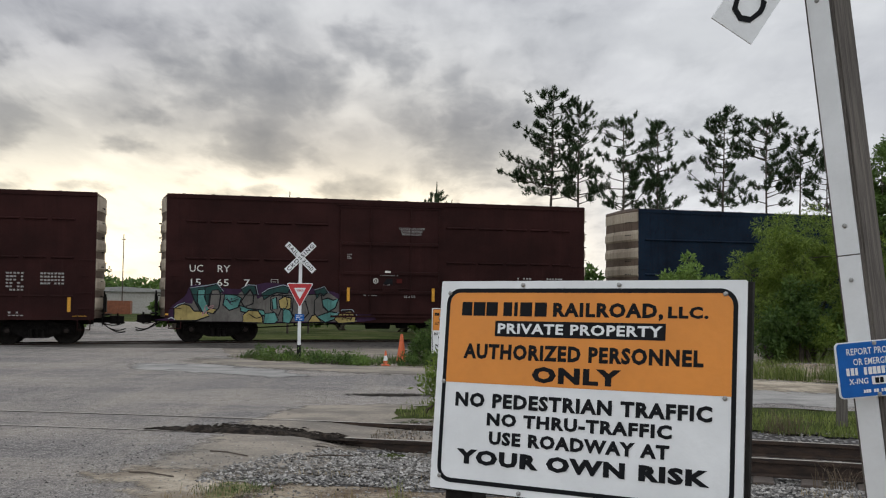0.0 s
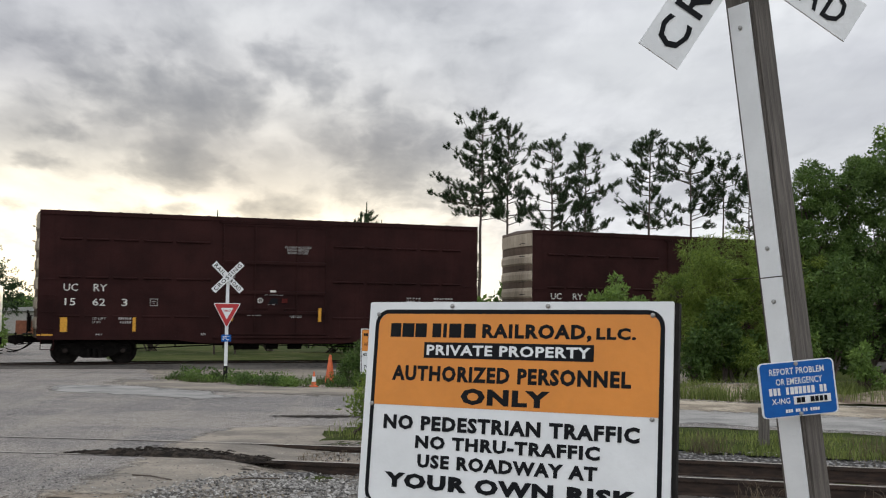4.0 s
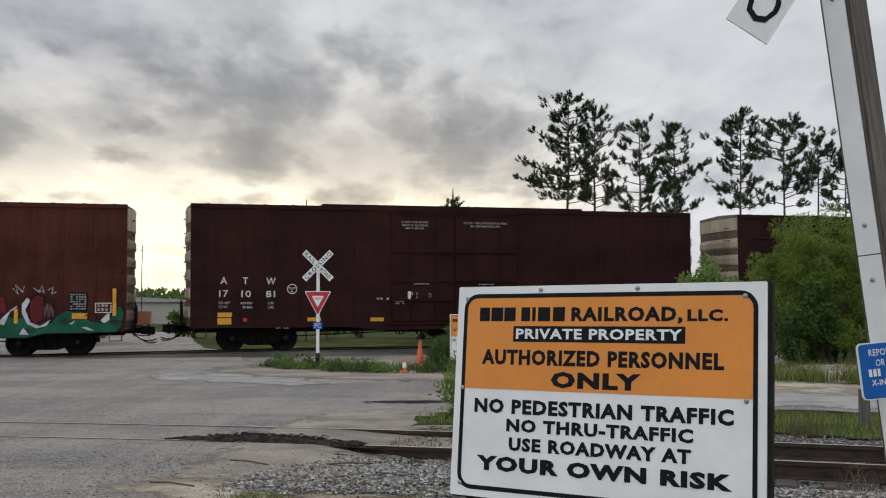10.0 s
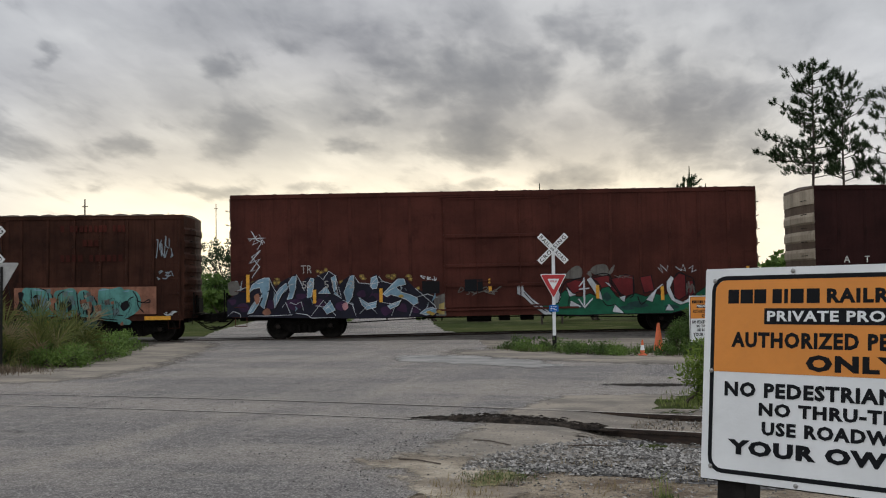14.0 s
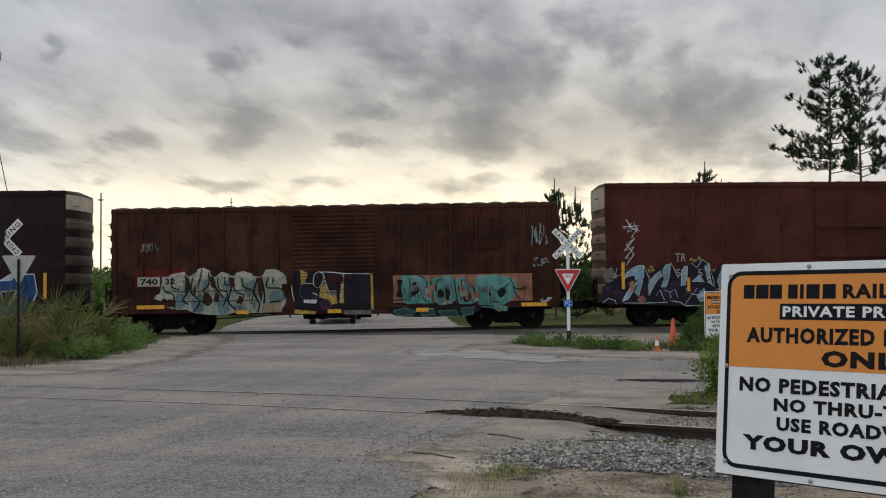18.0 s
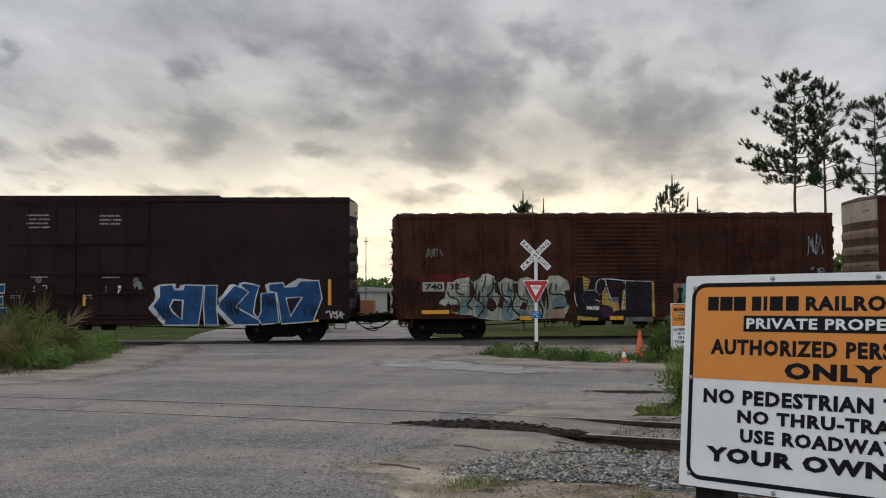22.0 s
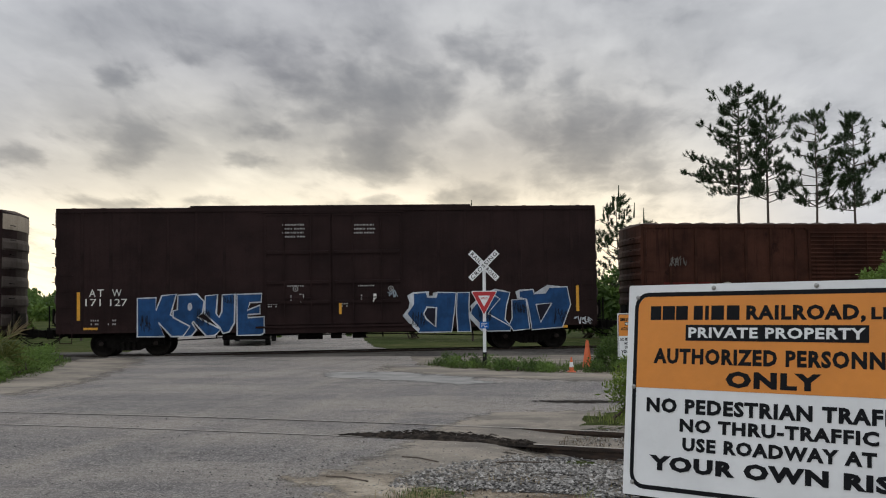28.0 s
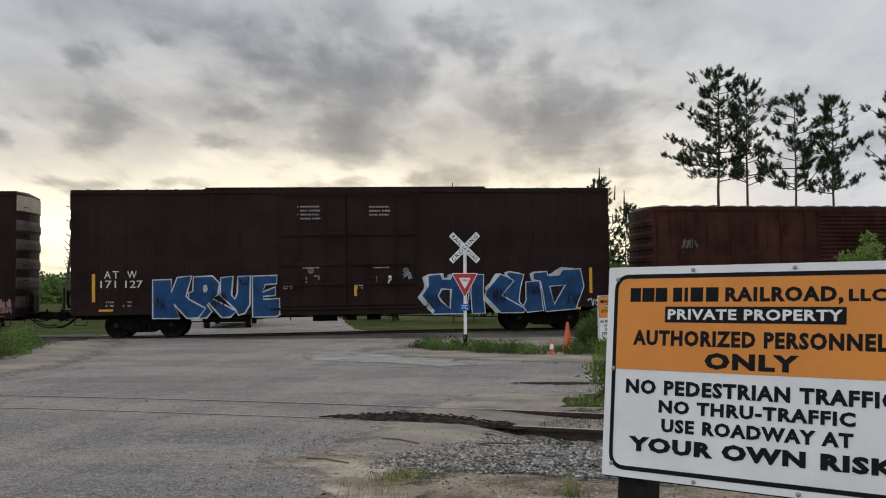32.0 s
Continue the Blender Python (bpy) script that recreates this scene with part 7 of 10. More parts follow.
def left_weeds():
    rnd = random.Random(9)
    # fan-leaved palmettos
    for k, (x, y, hgt, n) in enumerate(((-15.9, 23.0, 1.7, 15), (-15.5, 22.3, 1.15, 10), (-17.0, 22.0, 1.75, 15), (-16.4, 24.2, 1.7, 12), (-16.4, 21.7, 1.2, 10))):
        plant = thing("palmetto", "fan-leaved palmetto with yellowing fronds among weeds", "plant", pose(x, y, -0.05), group="palmettos beside the road")
        for j in range(n):
            az, el = rnd.uniform(0, math.tau), radians(rnd.uniform(25, 88))
            d = Vector((math.cos(az) * math.cos(el), math.sin(az) * math.cos(el), math.sin(el)))
            hub = d * hgt * rnd.uniform(0.4, 0.75)
            bm = bmesh.new()
            rod(bm, (0, 0, 0), hub, 0.012, 0.008, 5, False)
            side = d.orthogonal().normalized()
            side = (side * math.cos(j) + d.cross(side) * math.sin(j)).normalized()
            up = d.cross(side)
            wide = rnd.uniform(50, 100)
            for q in range(22):
                a = radians(-wide + 2 * wide * q / 21)
                dirn = (d * math.cos(a) + side * math.sin(a) + up * rnd.uniform(-0.2, 0.2)).normalized()
                ln = hgt * 0.5 * rnd.uniform(0.7, 1.15)
                w = dirn.cross(up).normalized() * 0.014
                tip = hub + dirn * ln + Vector((0, 0, -0.14 * abs(math.sin(a)) - 0.05))
                bm.faces.new([bm.verts.new(p) for p in (hub, hub + dirn * ln * 0.5 + w, tip, hub + dirn * ln * 0.5 - w)])
            dead = j % 5 == 4
            part("frond", bm, "dry_grass" if dead else "palm", plant, "dead straw-coloured frond" if dead else "")
    for k, (x, y, h, wide, mat) in enumerate(((-15.0, 22.0, 0.40, 0.5, "leaf_mid"), (-15.2, 22.6, 0.38, 0.6, "leaf_mid"), (-16.9, 24.2, 1.0, 0.6, "leaf_dark"), (-17.9, 24.6, 1.1, 0.7, "leaf_dark"), (-15.6, 24.0, 0.5, 0.6, "leaf_mid"), (-16.2, 25.4, 0.55, 0.7, "leaf_mid"), (-16.8, 27.0, 0.5, 0.7, "leaf_mid"), (-17.4, 28.6, 0.5, 0.7, "leaf_mid"),
                                              (-16.4, 26.4, 0.55, 0.7, "leaf_mid"), (-16.1, 25.2, 0.6, 0.6, "leaf_mid"), (-17.2, 25.0, 1.3, 0.5, "leaf_dark"), (-17.4, 28.0, 0.5, 0.6, "leaf_mid"), (-17.3, 23.2, 1.4, 0.6, "leaf_dark"), (-17.2, 26.0, 0.9, 0.6, "leaf_dark"), (-18.2, 23.4, 1.0, 0.7, "leaf_dark"), (-17.6, 22.6, 0.7, 0.7, "leaf_dark"), (-18.4, 29.6, 0.6, 0.8, "leaf_mid"), (-19.2, 25.4, 1.0, 0.9, "leaf_dark"), (-19.4, 22.4, 0.8, 0.9, "leaf_dark"))):
        r = random.Random(400 + k)
        balls = [(r.uniform(-1, 1) * wide, r.uniform(-0.5, 0.5) * wide, h * r.uniform(0.2, 0.78), r.uniform(0.16, 0.3) + 0.12 * h) for j in range(8)]
        broadleaf("weed_bush", "low bright green weed bush beside the road" if mat == "leaf_mid" else "dark green weed bush beside the road", x, y, balls, mat, 420 + k, 42, 0.085, 0.014, False, 75, -0.3, "shrub", "weeds beside the road")
    spots = []
    while len(spots) < 7500:
        x, y = rnd.uniform(-23, -13.6), rnd.uniform(18.9, 33)
        if noise.noise((x * 0.8, y * 0.8, 2)) > rnd.uniform(-0.7, 0.25) and inside(x, y, [(-23, 18.9), (-17.2, 19.6), (-16.0, 21.2), (-15.1, 23.2), (-16.3, 27.4), (-17.7, 31), (-18.8, 33), (-23, 32)]):
            spots.append((x, y, -0.02))
    blades("dry_grass", "dead brown grass beside the road", [(rnd.gauss(-15.6, 0.6), rnd.gauss(20.3, 0.5), 0) for k in range(1500)], 0.16, 0.006, "dead_grass", 13, 1.2, "grass")
    blades("weeds", "green weeds and grass beside the road", spots, 0.15, 0.011, "grass", 11, 0.7, "grass")
    reeds = [(min(rnd.gauss(-17.2, 0.8), -15.6), rnd.gauss(23.8, 1.0), 0) for k in range(380)]
    blades("weeds", "tall dark green grass among the palmettos", reeds, 1.05, 0.010, "reed", 14, 0.7, "grass")
    blades("dry_grass", "dry straw stalks among the weeds", [(min(rnd.gauss(-16.6, 0.7), -15.5), rnd.gauss(22.6, 0.8), 0) for k in range(90)], 0.9, 0.005, "dry_grass", 12, 0.7, "grass")


left_weeds()


def verge_grass():
    rnd = random.Random(21)
    spots, tall = [], []
    field_edge = [(-6.4, 30.6), (-5.0, 28.8), (-2.6, 27.6), (0, 26.8), (5, 25.6), (5, 29.6), (0, 30.4), (-4, 31.4)]
    while len(spots) < 6000:
        cx, cy = rnd.uniform(-6.4, 5), rnd.uniform(25.6, 31.4)
        if not inside(cx, cy, field_edge) or noise.noise((cx * 0.8, cy * 1.2, 0)) < rnd.uniform(-0.35, 0.25):
            continue
        r, h = rnd.uniform(0.08, 0.35), rnd.uniform(0.05, 0.26)
        for k in range(int(30 + 160 * r)):
            spots.append((rnd.gauss(cx, r), rnd.gauss(cy, r * 0.8), 0.0))
            tall.append(h * rnd.uniform(0.5, 1.1))
    blades("grass", "patchy green grass round the sign on the verge", spots, np.array(tall), 0.011, "grass", 22, 1.0, "grass")
    more = [(rnd.uniform(-6.5, 4), rnd.uniform(26.5, 31), 0.0) for k in range(2500)]
    blades("dry_grass", "short dead grass on the verge", [p for p in more if inside(p[0], p[1], field_edge)], 0.08, 0.008, "dead_grass", 29, 1.4, "grass")
    spots = []
    while len(spots) < 9000:
        x = rnd.uniform(-0.7, 14)
        y = near_track(x) + rnd.uniform(1.5, 4.2)
        if noise.noise((x * 0.6, y * 0.8, 4)) + 0.35 > rnd.random() * 0.6 and y < 17.6 - 0.2 * max(0, x - 2):
            spots.append((x, y, terrain(x, y) + 0.01))
    blades("grass", "green grass between the track and the side road", spots, 0.11, 0.008, "verge_grass", 23, 0.8, "grass")
    spots = []
    for cx, cy, n, s in ((4.5, 13.9, 110, 0.16), (6.9, 13.4, 200, 0.5), (8.6, 12.6, 220, 0.6), (3.0, 14.6, 60, 0.2), (3.9, 10.4, 60, 0.12), (2.2, 4.2, 30, 0.15), (5.2, 10.0, 60, 0.2)):
        spots += [(rnd.gauss(cx, s), rnd.gauss(cy, s * 0.5), 0) for k in range(n)]
    blades("dry_grass", "dry brown grass stalks along the track", [(x, y, terrain(x, y)) for x, y, z in spots], 0.34, 0.0035, "dead_grass", 24, 1.5, "grass")
    blades("dry_grass", "low brown weeds between the rails", [(x, y, terrain(x, y)) for x, y in ((rnd.uniform(-0.9, 3.0), 0) for k in range(520)) for y in (near_track(x) + rnd.uniform(-0.5, 0.75),)], 0.07, 0.005, "dead_grass", 28, 2.2, "grass")
    spots = []
    while len(spots) < 2600:
        x, y = rnd.uniform(-2.4, 6), rnd.uniform(5.0, 10.2)
        if noise.noise((x * 1.3, y * 1.3, 8)) > 0.1 + rnd.random() * 0.3:
            spots.append((x, y, terrain(x, y)))
    blades("dry_grass", "sparse dry grass on the sandy verge", spots, 0.07, 0.004, "dry_grass", 25, 1.4, "grass")
    spots = []
    for cx, cy, n, s in ((-1.85, 9.3, 260, 0.17), (-0.3, 8.6, 60, 0.05), (-0.9, 7.4, 40, 0.04)):
        spots += [(rnd.gauss(cx, s), rnd.gauss(cy, s), 0) for k in range(n)]
    blades("grass", "small green grass tufts on the sandy verge", spots, 0.05, 0.004, "grass", 26, 0.9, "grass")
    blades("grass", "single upright green tuft on the verge", [(rnd.gauss(-0.35, 0.05), rnd.gauss(8.7, 0.04), 0) for k in range(22)], 0.24, 0.003, "verge_grass", 27, 0.8, "grass")
    for k, (x, y) in enumerate(((-5.3, 30.2), (-4.7, 29.0), (-3.5, 28.4), (-3.0, 27.6), (-2.3, 28.3), (-2.0, 27.3), (-0.7, 27.6), (-0.4, 28.4), (0.1, 27.4), (-4.2, 30.0))):
        r = random.Random(540 + k)
        h = r.uniform(0.22, 0.4)
        balls = [(r.uniform(-0.45, 0.45), r.uniform(-0.2, 0.2), h * r.uniform(0.25, 0.6), h * r.uniform(0.35, 0.6)) for j in range(5)]
        broadleaf("weed_bush", "low ragged green weeds on the verge round the sign", x, y, balls, "leaf_mid" if k % 3 else "leaf_dark", 560 + k, 40, 0.07, 0.013, False, 170, -0.3, "shrub", "weeds beside the road")
    for k, (x, y, h, m) in enumerate(((-0.1, 15.8, 0.85, "leaf_willow"), (0.25, 15.6, 0.7, "leaf_mid"), (0.5, 28.2, 1.1, "leaf_dark"), (-0.3, 29.0, 1.2, "leaf_dark"), (1.2, 28.8, 1.3, "leaf_dark"), (-0.7, 29.6, 0.8, "leaf_dark"), (0.3, 29.6, 1.5, "leaf_dark"), (0.2, 26.9, 0.5, "leaf_mid"))):
        r = random.Random(500 + k)
        balls = [(r.uniform(-0.2, 0.2), r.uniform(-0.15, 0.15), h * (0.3 + 0.2 * j), h * 0.26) for j in range(4)]
        broadleaf("weed_bush", "slender green weed bush at the edge of the road", x, y, balls, m, 520 + k, 60, 0.09, 0.012, False, 150, -0.5, "shrub", "weeds beside the road")


verge_grass()


def far_woods():
    """The low dark belt of trees along the horizon, and nearer clumps beyond the train."""
    rng = np.random.default_rng(77)
    n = 2600
    az = radians(1) * rng.uniform(-42, 30, n)
    r = rng.uniform(170, 230, n)
    h = 4.2 + 2.2 * np.array([noise.noise((a * 14, 0, 3)) for a in az]) + 1.5 * np.array([noise.noise((a * 60, 0, 5)) for a in az])
    z = rng.uniform(0, 1, n) ** 0.7 * np.maximum(h, 1.5)
    c = np.stack([r * np.sin(az), r * np.cos(az), z], 1)
    me = leaf_mesh("woods", c, 1.5, 26, 0.9, 0.28, "leaf_dark", 78)
    tagged(new("woods", me), "far dark belt of trees along the horizon", "trees", kind="stuff")
    for k, (x, y, h, mat) in enumerate(((-35.6, 89, 10.4, "needle"), (-38.9, 90, 10.2, "needle"), (-41.8, 88, 9.6, "needle"), (-37.2, 94, 10.0, "needle"), (-12.5, 60, 3.9, "leaf_mid"), (-16, 62, 2.1, "leaf_dark"), (-6, 62, 4.2, "leaf_dark"), (-2.5, 60, 4.4, "leaf_dark"),
                                        (2.5, 60, 5.0, "leaf_dark"), (0.4, 51.5, 4.4, "leaf_dark"), (2.2, 52.5, 4.2, "leaf_dark"), (-26, 64, 3.4, "leaf_mid"), (-30, 62, 3.0, "leaf_mid"), (6, 58, 4.6, "leaf_mid"), (-38, 60, 3.4, "leaf_mid"), (-34, 66, 4.4, "leaf_dark"), (-43, 64, 4.0, "leaf_mid"), (10, 60, 5.0, "leaf_dark"), (-22, 60, 2.4, "leaf_mid"))):
        r = random.Random(600 + k)
        balls = [(r.uniform(-0.5, 0.5) * h, r.uniform(-0.2, 0.2) * h, h * r.uniform(0.25, 0.68) * 0.9, h * r.uniform(0.15, 0.24)) for j in range(9)]
        broadleaf("background_tree", "dark leafy tree beyond the railway", x, y, balls, mat, 620 + k, 34 if h < 6 else 22, 0.36 if h < 6 else 0.24, 0.1 if h < 6 else 0.06, True, 16 if h < 6 else 11, 0.1, "tree", "trees beyond the railway")


far_woods()


def stones():
    """Crushed stone beside the near track: hundreds of loose angular stones."""
    rng = np.random.default_rng(5)
    base = np.array([(1, 0, 0), (-1, 0, 0), (0, 1, 0), (0, -1, 0), (0, 0, 1), (0, 0, -1)], float)
    tri = np.array([(0, 2, 4), (2, 1, 4), (1, 3, 4), (3, 0, 4), (2, 0, 5), (1, 2, 5), (3, 1, 5), (0, 3, 5)])
    spots = []
    bed = [(-2.3, 9.7), (-2.0, 11.0), (-1.4, 12.0), (-0.8, 12.8), (-0.7, 14.4), (-0.2, 15.5), (4, 14.4), (9, 12.3), (9, 5.6), (6, 7.2), (3.2, 8.7), (0.5, 9.4)]
    while len(spots) < 26000:
        x, y = rng.uniform(-2.6, 8), rng.uniform(5.8, 15.5)
        if inside(x + 0.3 * noise.noise((x * 2, y * 2, 0)), y + 0.4 * noise.noise((x * 2, y * 2, 4)), bed) and rng.random() < (1.0 if y < near_track(x) - 0.7 else 0.14):
            spots.append((x, y, rng.uniform(0.008, 0.024)))
    for k in range(1400):
        spots.append((rng.normal(-2.7, 0.6), rng.normal(10.6, 1.2), rng.uniform(0.005, 0.014)))
    # loose grit scattered over the road
    for k in range(5000):
        x, y = rng.uniform(-9.5, -0.6), 7 + 15 * rng.random() ** 1.2
        if noise.noise((x * 0.5, y * 0.5, 6)) > rng.uniform(-0.5, 0.5):
            spots.append((x, y, rng.uniform(0.004, 0.012)))
    for k in range(900):
        x, y = rng.normal(-0.4, 1.0), rng.normal(9.0, 0.9)
        spots.append((x, y, rng.uniform(0.004, 0.016)))
    for k in range(500):
        x = rng.normal(9, 1.3)
        y = 25.3 - 0.2 * (x - 9) + rng.normal(0, 0.4)
        spots.append((x, y, rng.uniform(0.01, 0.028)))
    v, f = [], []
    for k, (x, y, s) in enumerate(spots):
        q = base * rng.uniform(0.6, 1.3, (6, 1)) * s * np.array([1.4, 0.85, 0.6]) + rng.normal(0, s * 0.22, (6, 3))
        a = rng.uniform(0, math.tau)
        q = q @ np.array([[math.cos(a), math.sin(a), 0], [-math.sin(a), math.cos(a), 0], [0, 0, 1]])
        z = terrain(x, y) if y < 20 else 0.34 * math.exp(-((x - 9) / 2.0) ** 2 - ((y - 25.5 + 0.2 * (x - 9)) / 0.6) ** 2) - 0.03
        v.append(q + (x, y, z + s * 0.35))
        f.append(tri + 6 * k)
    me = bpy.data.meshes.new("stones")
    me.from_pydata(np.concatenate(v).tolist(), [], np.concatenate(f).tolist())
    me.materials.append(M["stone"])
    tagged(new("stones", me), "loose grey crushed stone beside the track", "stones", kind="stuff")
    # crumbs dark as the hollow's shade, and the low mound of gravel beyond the side road
    rnd = random.Random(31)
    bm = bmesh.new()
    for k in range(420):
        f = rnd.random()
        x = -3.8 + 2.6 * f
        y = 13.42 + 0.42 * math.sin(f * math.pi * 1.1) - 0.5 * max(0, f - 0.35) + rnd.gauss(0, 0.12) * (0.4 + math.sin(f * math.pi))
        s, a = rnd.uniform(0.015, 0.055), rnd.uniform(0, math.tau)
        v = [bm.verts.new((x + s * rnd.uniform(0.7, 1.5) * math.cos(a + j * 1.57), y + s * rnd.uniform(0.6, 1.1) * math.sin(a + j * 1.57), 0.009 + rnd.uniform(0, 0.2) * s)) for j in range(4)]
        peak = bm.verts.new((x, y, 0.012 + s * rnd.uniform(0.15, 0.45)))
        for j in range(4):
            bm.faces.new((v[j], v[(j + 1) % 4], peak))
    tagged(single("rubble", bm, "crumb_shade", "broken asphalt crumbs, dark to stand in for shade in the hollow", "rubble"), kind="stuff")
    # dry twigs on the road's edge
    for k, (x, y, a, ln) in enumerate(((-2.75, 10.0, -25, 0.55), (-2.3, 11.4, -35, 0.6), (-1.2, 11.3, 10, 0.5))):
        bm = bmesh.new()
        tube(bm, [(-ln / 2, 0, 0.01), (-ln * 0.1, 0.02, 0.018), (ln / 2, -0.015, 0.012)], 0.008, 5)
        single("twig", bm, "bark", "thin dry brown twig on the ground", "twig", pose(x, y, 0.006, 0, 0, a), "twigs on the ground")
    bm = bmesh.new()
    bmesh.ops.create_grid(bm, x_segments=36, y_segments=14, size=1)
    for p in bm.verts:
        x, y = 9 + p.co.x * 4.2, 25.5 + p.co.y * 1.4
        p.co = (x, y - 0.2 * (x - 9), -0.04 + 0.36 * math.exp(-((x - 9) / 2.0) ** 2 - ((y - 25.5) / 0.6) ** 2) + 0.03 * noise.noise((x * 3, y * 3, 0)) + 0.25 * math.exp(-((x - 12.6) / 0.9) ** 2 - ((y - 25.5) / 0.5) ** 2))
    single("gravel_mound", bm, "brown_verge", "low mound of pale gravel beyond the side road", "gravel mound")


stones()


# ---- the distance ----
def distance():
    root = thing("warehouse", "low pale warehouse far beyond the railway", "building", pose(-37, 120, -0.1, 0, 0, 10))
    bm = bmesh.new()
    box(bm, -6, 6, 0, 9, 0, 2.5)
    part("wall", bm, "concrete", root)
    bm = bmesh.new()
    plate(bm, [(-6.3, 2.52), (6.3, 2.52), (6.3, 2.7), (0, 3.1), (-6.3, 2.7)], -0.3, 9.3)
    part("roof", bm, "sign_back", root)
    root = thing("shipping_container", "orange-red shipping container far beyond the railway", "container", pose(-34.6, 109, -0.1, 0, 0, 12))
    bm = bmesh.new()
    box(bm, -1.7, 1.7, 0, 2.4, 0.1, 1.5)
    for k in range(12):
        box(bm, -1.65 + k * 0.28, -1.53 + k * 0.28, -0.03, -0.001, 0.2, 1.4)
    part("body", bm, "container_paint", root)
    root = thing("dead_tree", "leaning bare dead trunk with broken twigs beyond the train", "tree", pose(-31.2, 55.7, -0.1, 0, 9, 0))
    rnd = random.Random(66)
    bm = bmesh.new()
    tube(bm, [(0, 0, 0), (0.05, 0, 2.2), (-0.04, 0.05, 4.2), (0.03, 0, 6.3)], 0.075)
    part("trunk", bm, "bark", root)
    bm = bmesh.new()
    for k in range(16):
        z = 2.8 + 3.4 * k / 15
        a = rnd.choice((0.2, 2.9)) + rnd.uniform(-0.7, 0.7)
        ln = rnd.uniform(0.25, 0.7)
        rod(bm, (0, 0, z), (ln * math.cos(a), ln * math.sin(a), z + ln * rnd.uniform(0.5, 1.3)), 0.028, 0.012, 5)
    part("branchwork", bm, "bark", root)
    for x, y, h, lab in ((-45.5, 70.4, 9.2, "thin utility pole beyond the railway"), (-58, 118, 13, "far thin mast beyond the railway"), (-36.5, 118, 9, "far utility pole beyond the railway")):
        root = thing("utility_pole", lab, "pole", pose(x, y, -0.1))
        bm = bmesh.new()
        rod(bm, (0, 0, 0), (0, 0, h), 0.08, 0.05, seg=6)
        part("pole", bm, "bark", root)
        bm = bmesh.new()
        box(bm, -0.22, 0.22, -0.04, 0.04, h - 0.6, h - 0.52)
        part("crossarm", bm, "bark", root)


def street_lamp():
    """A lamp on a curved arm, its pole stayed by a wire that runs down into the weeds."""
    root = thing("street_lamp", "grey street lamp on a curved arm with a stay wire", "street lamp", pose(-19.5, 23.2, 0))
    bm = bmesh.new()
    rod(bm, (0, 0, -0.2), (0, 0, 11.0), 0.15, 0.10, 10)
    part("pole", bm, "wood", root, "weathered timber pole")
    bm = bmesh.new()
    tube(bm, [(0.08, 0.03, 7.9), (0.3, 0.12, 8.1), (0.6, 0.23, 8.18), (1.0, 0.39, 8.18)], 0.028)
    part("arm", bm, "zinc", root)
    bm = bmesh.new()
    lathe(bm, [(0.04, 0.36), (0.05, 0.30), (0.09, 0.28), (0.10, 0.12), (0.16, 0.06), (0.17, 0.02)], "z", 16)
    lamp = part("housing", bm, "zinc", root, "grey lamp housing")
    lamp.location = (1.01, 0.39, 7.97)
    bm = bmesh.new()
    lathe(bm, [(0.17, 0.018), (0.165, -0.08), (0.145, -0.17), (0.13, -0.18)], "z", 16)
    part("shade", bm, "sign_back", lamp, "ribbed grey refractor")
    bm = bmesh.new()
    rod(bm, (0.1, 0.02, 10.8), (2.4, 0.5, 0.0), 0.012, seg=5)
    part("stay_wire", bm, "dark_post", root, "thin stay wire")


street_lamp()
distance()
# a short dark post beyond the near track
bm = bmesh.new()
box(bm, -0.06, 0.06, -0.06, 0.06, -0.2, 0.55)
bevelled(bm, 0.01)
single("marker_post", bm, "wood", "short dark timber post beyond the near track", "post", pose(5.6, 14.75, 0, 0, 0, 10))


CLOUDS = []


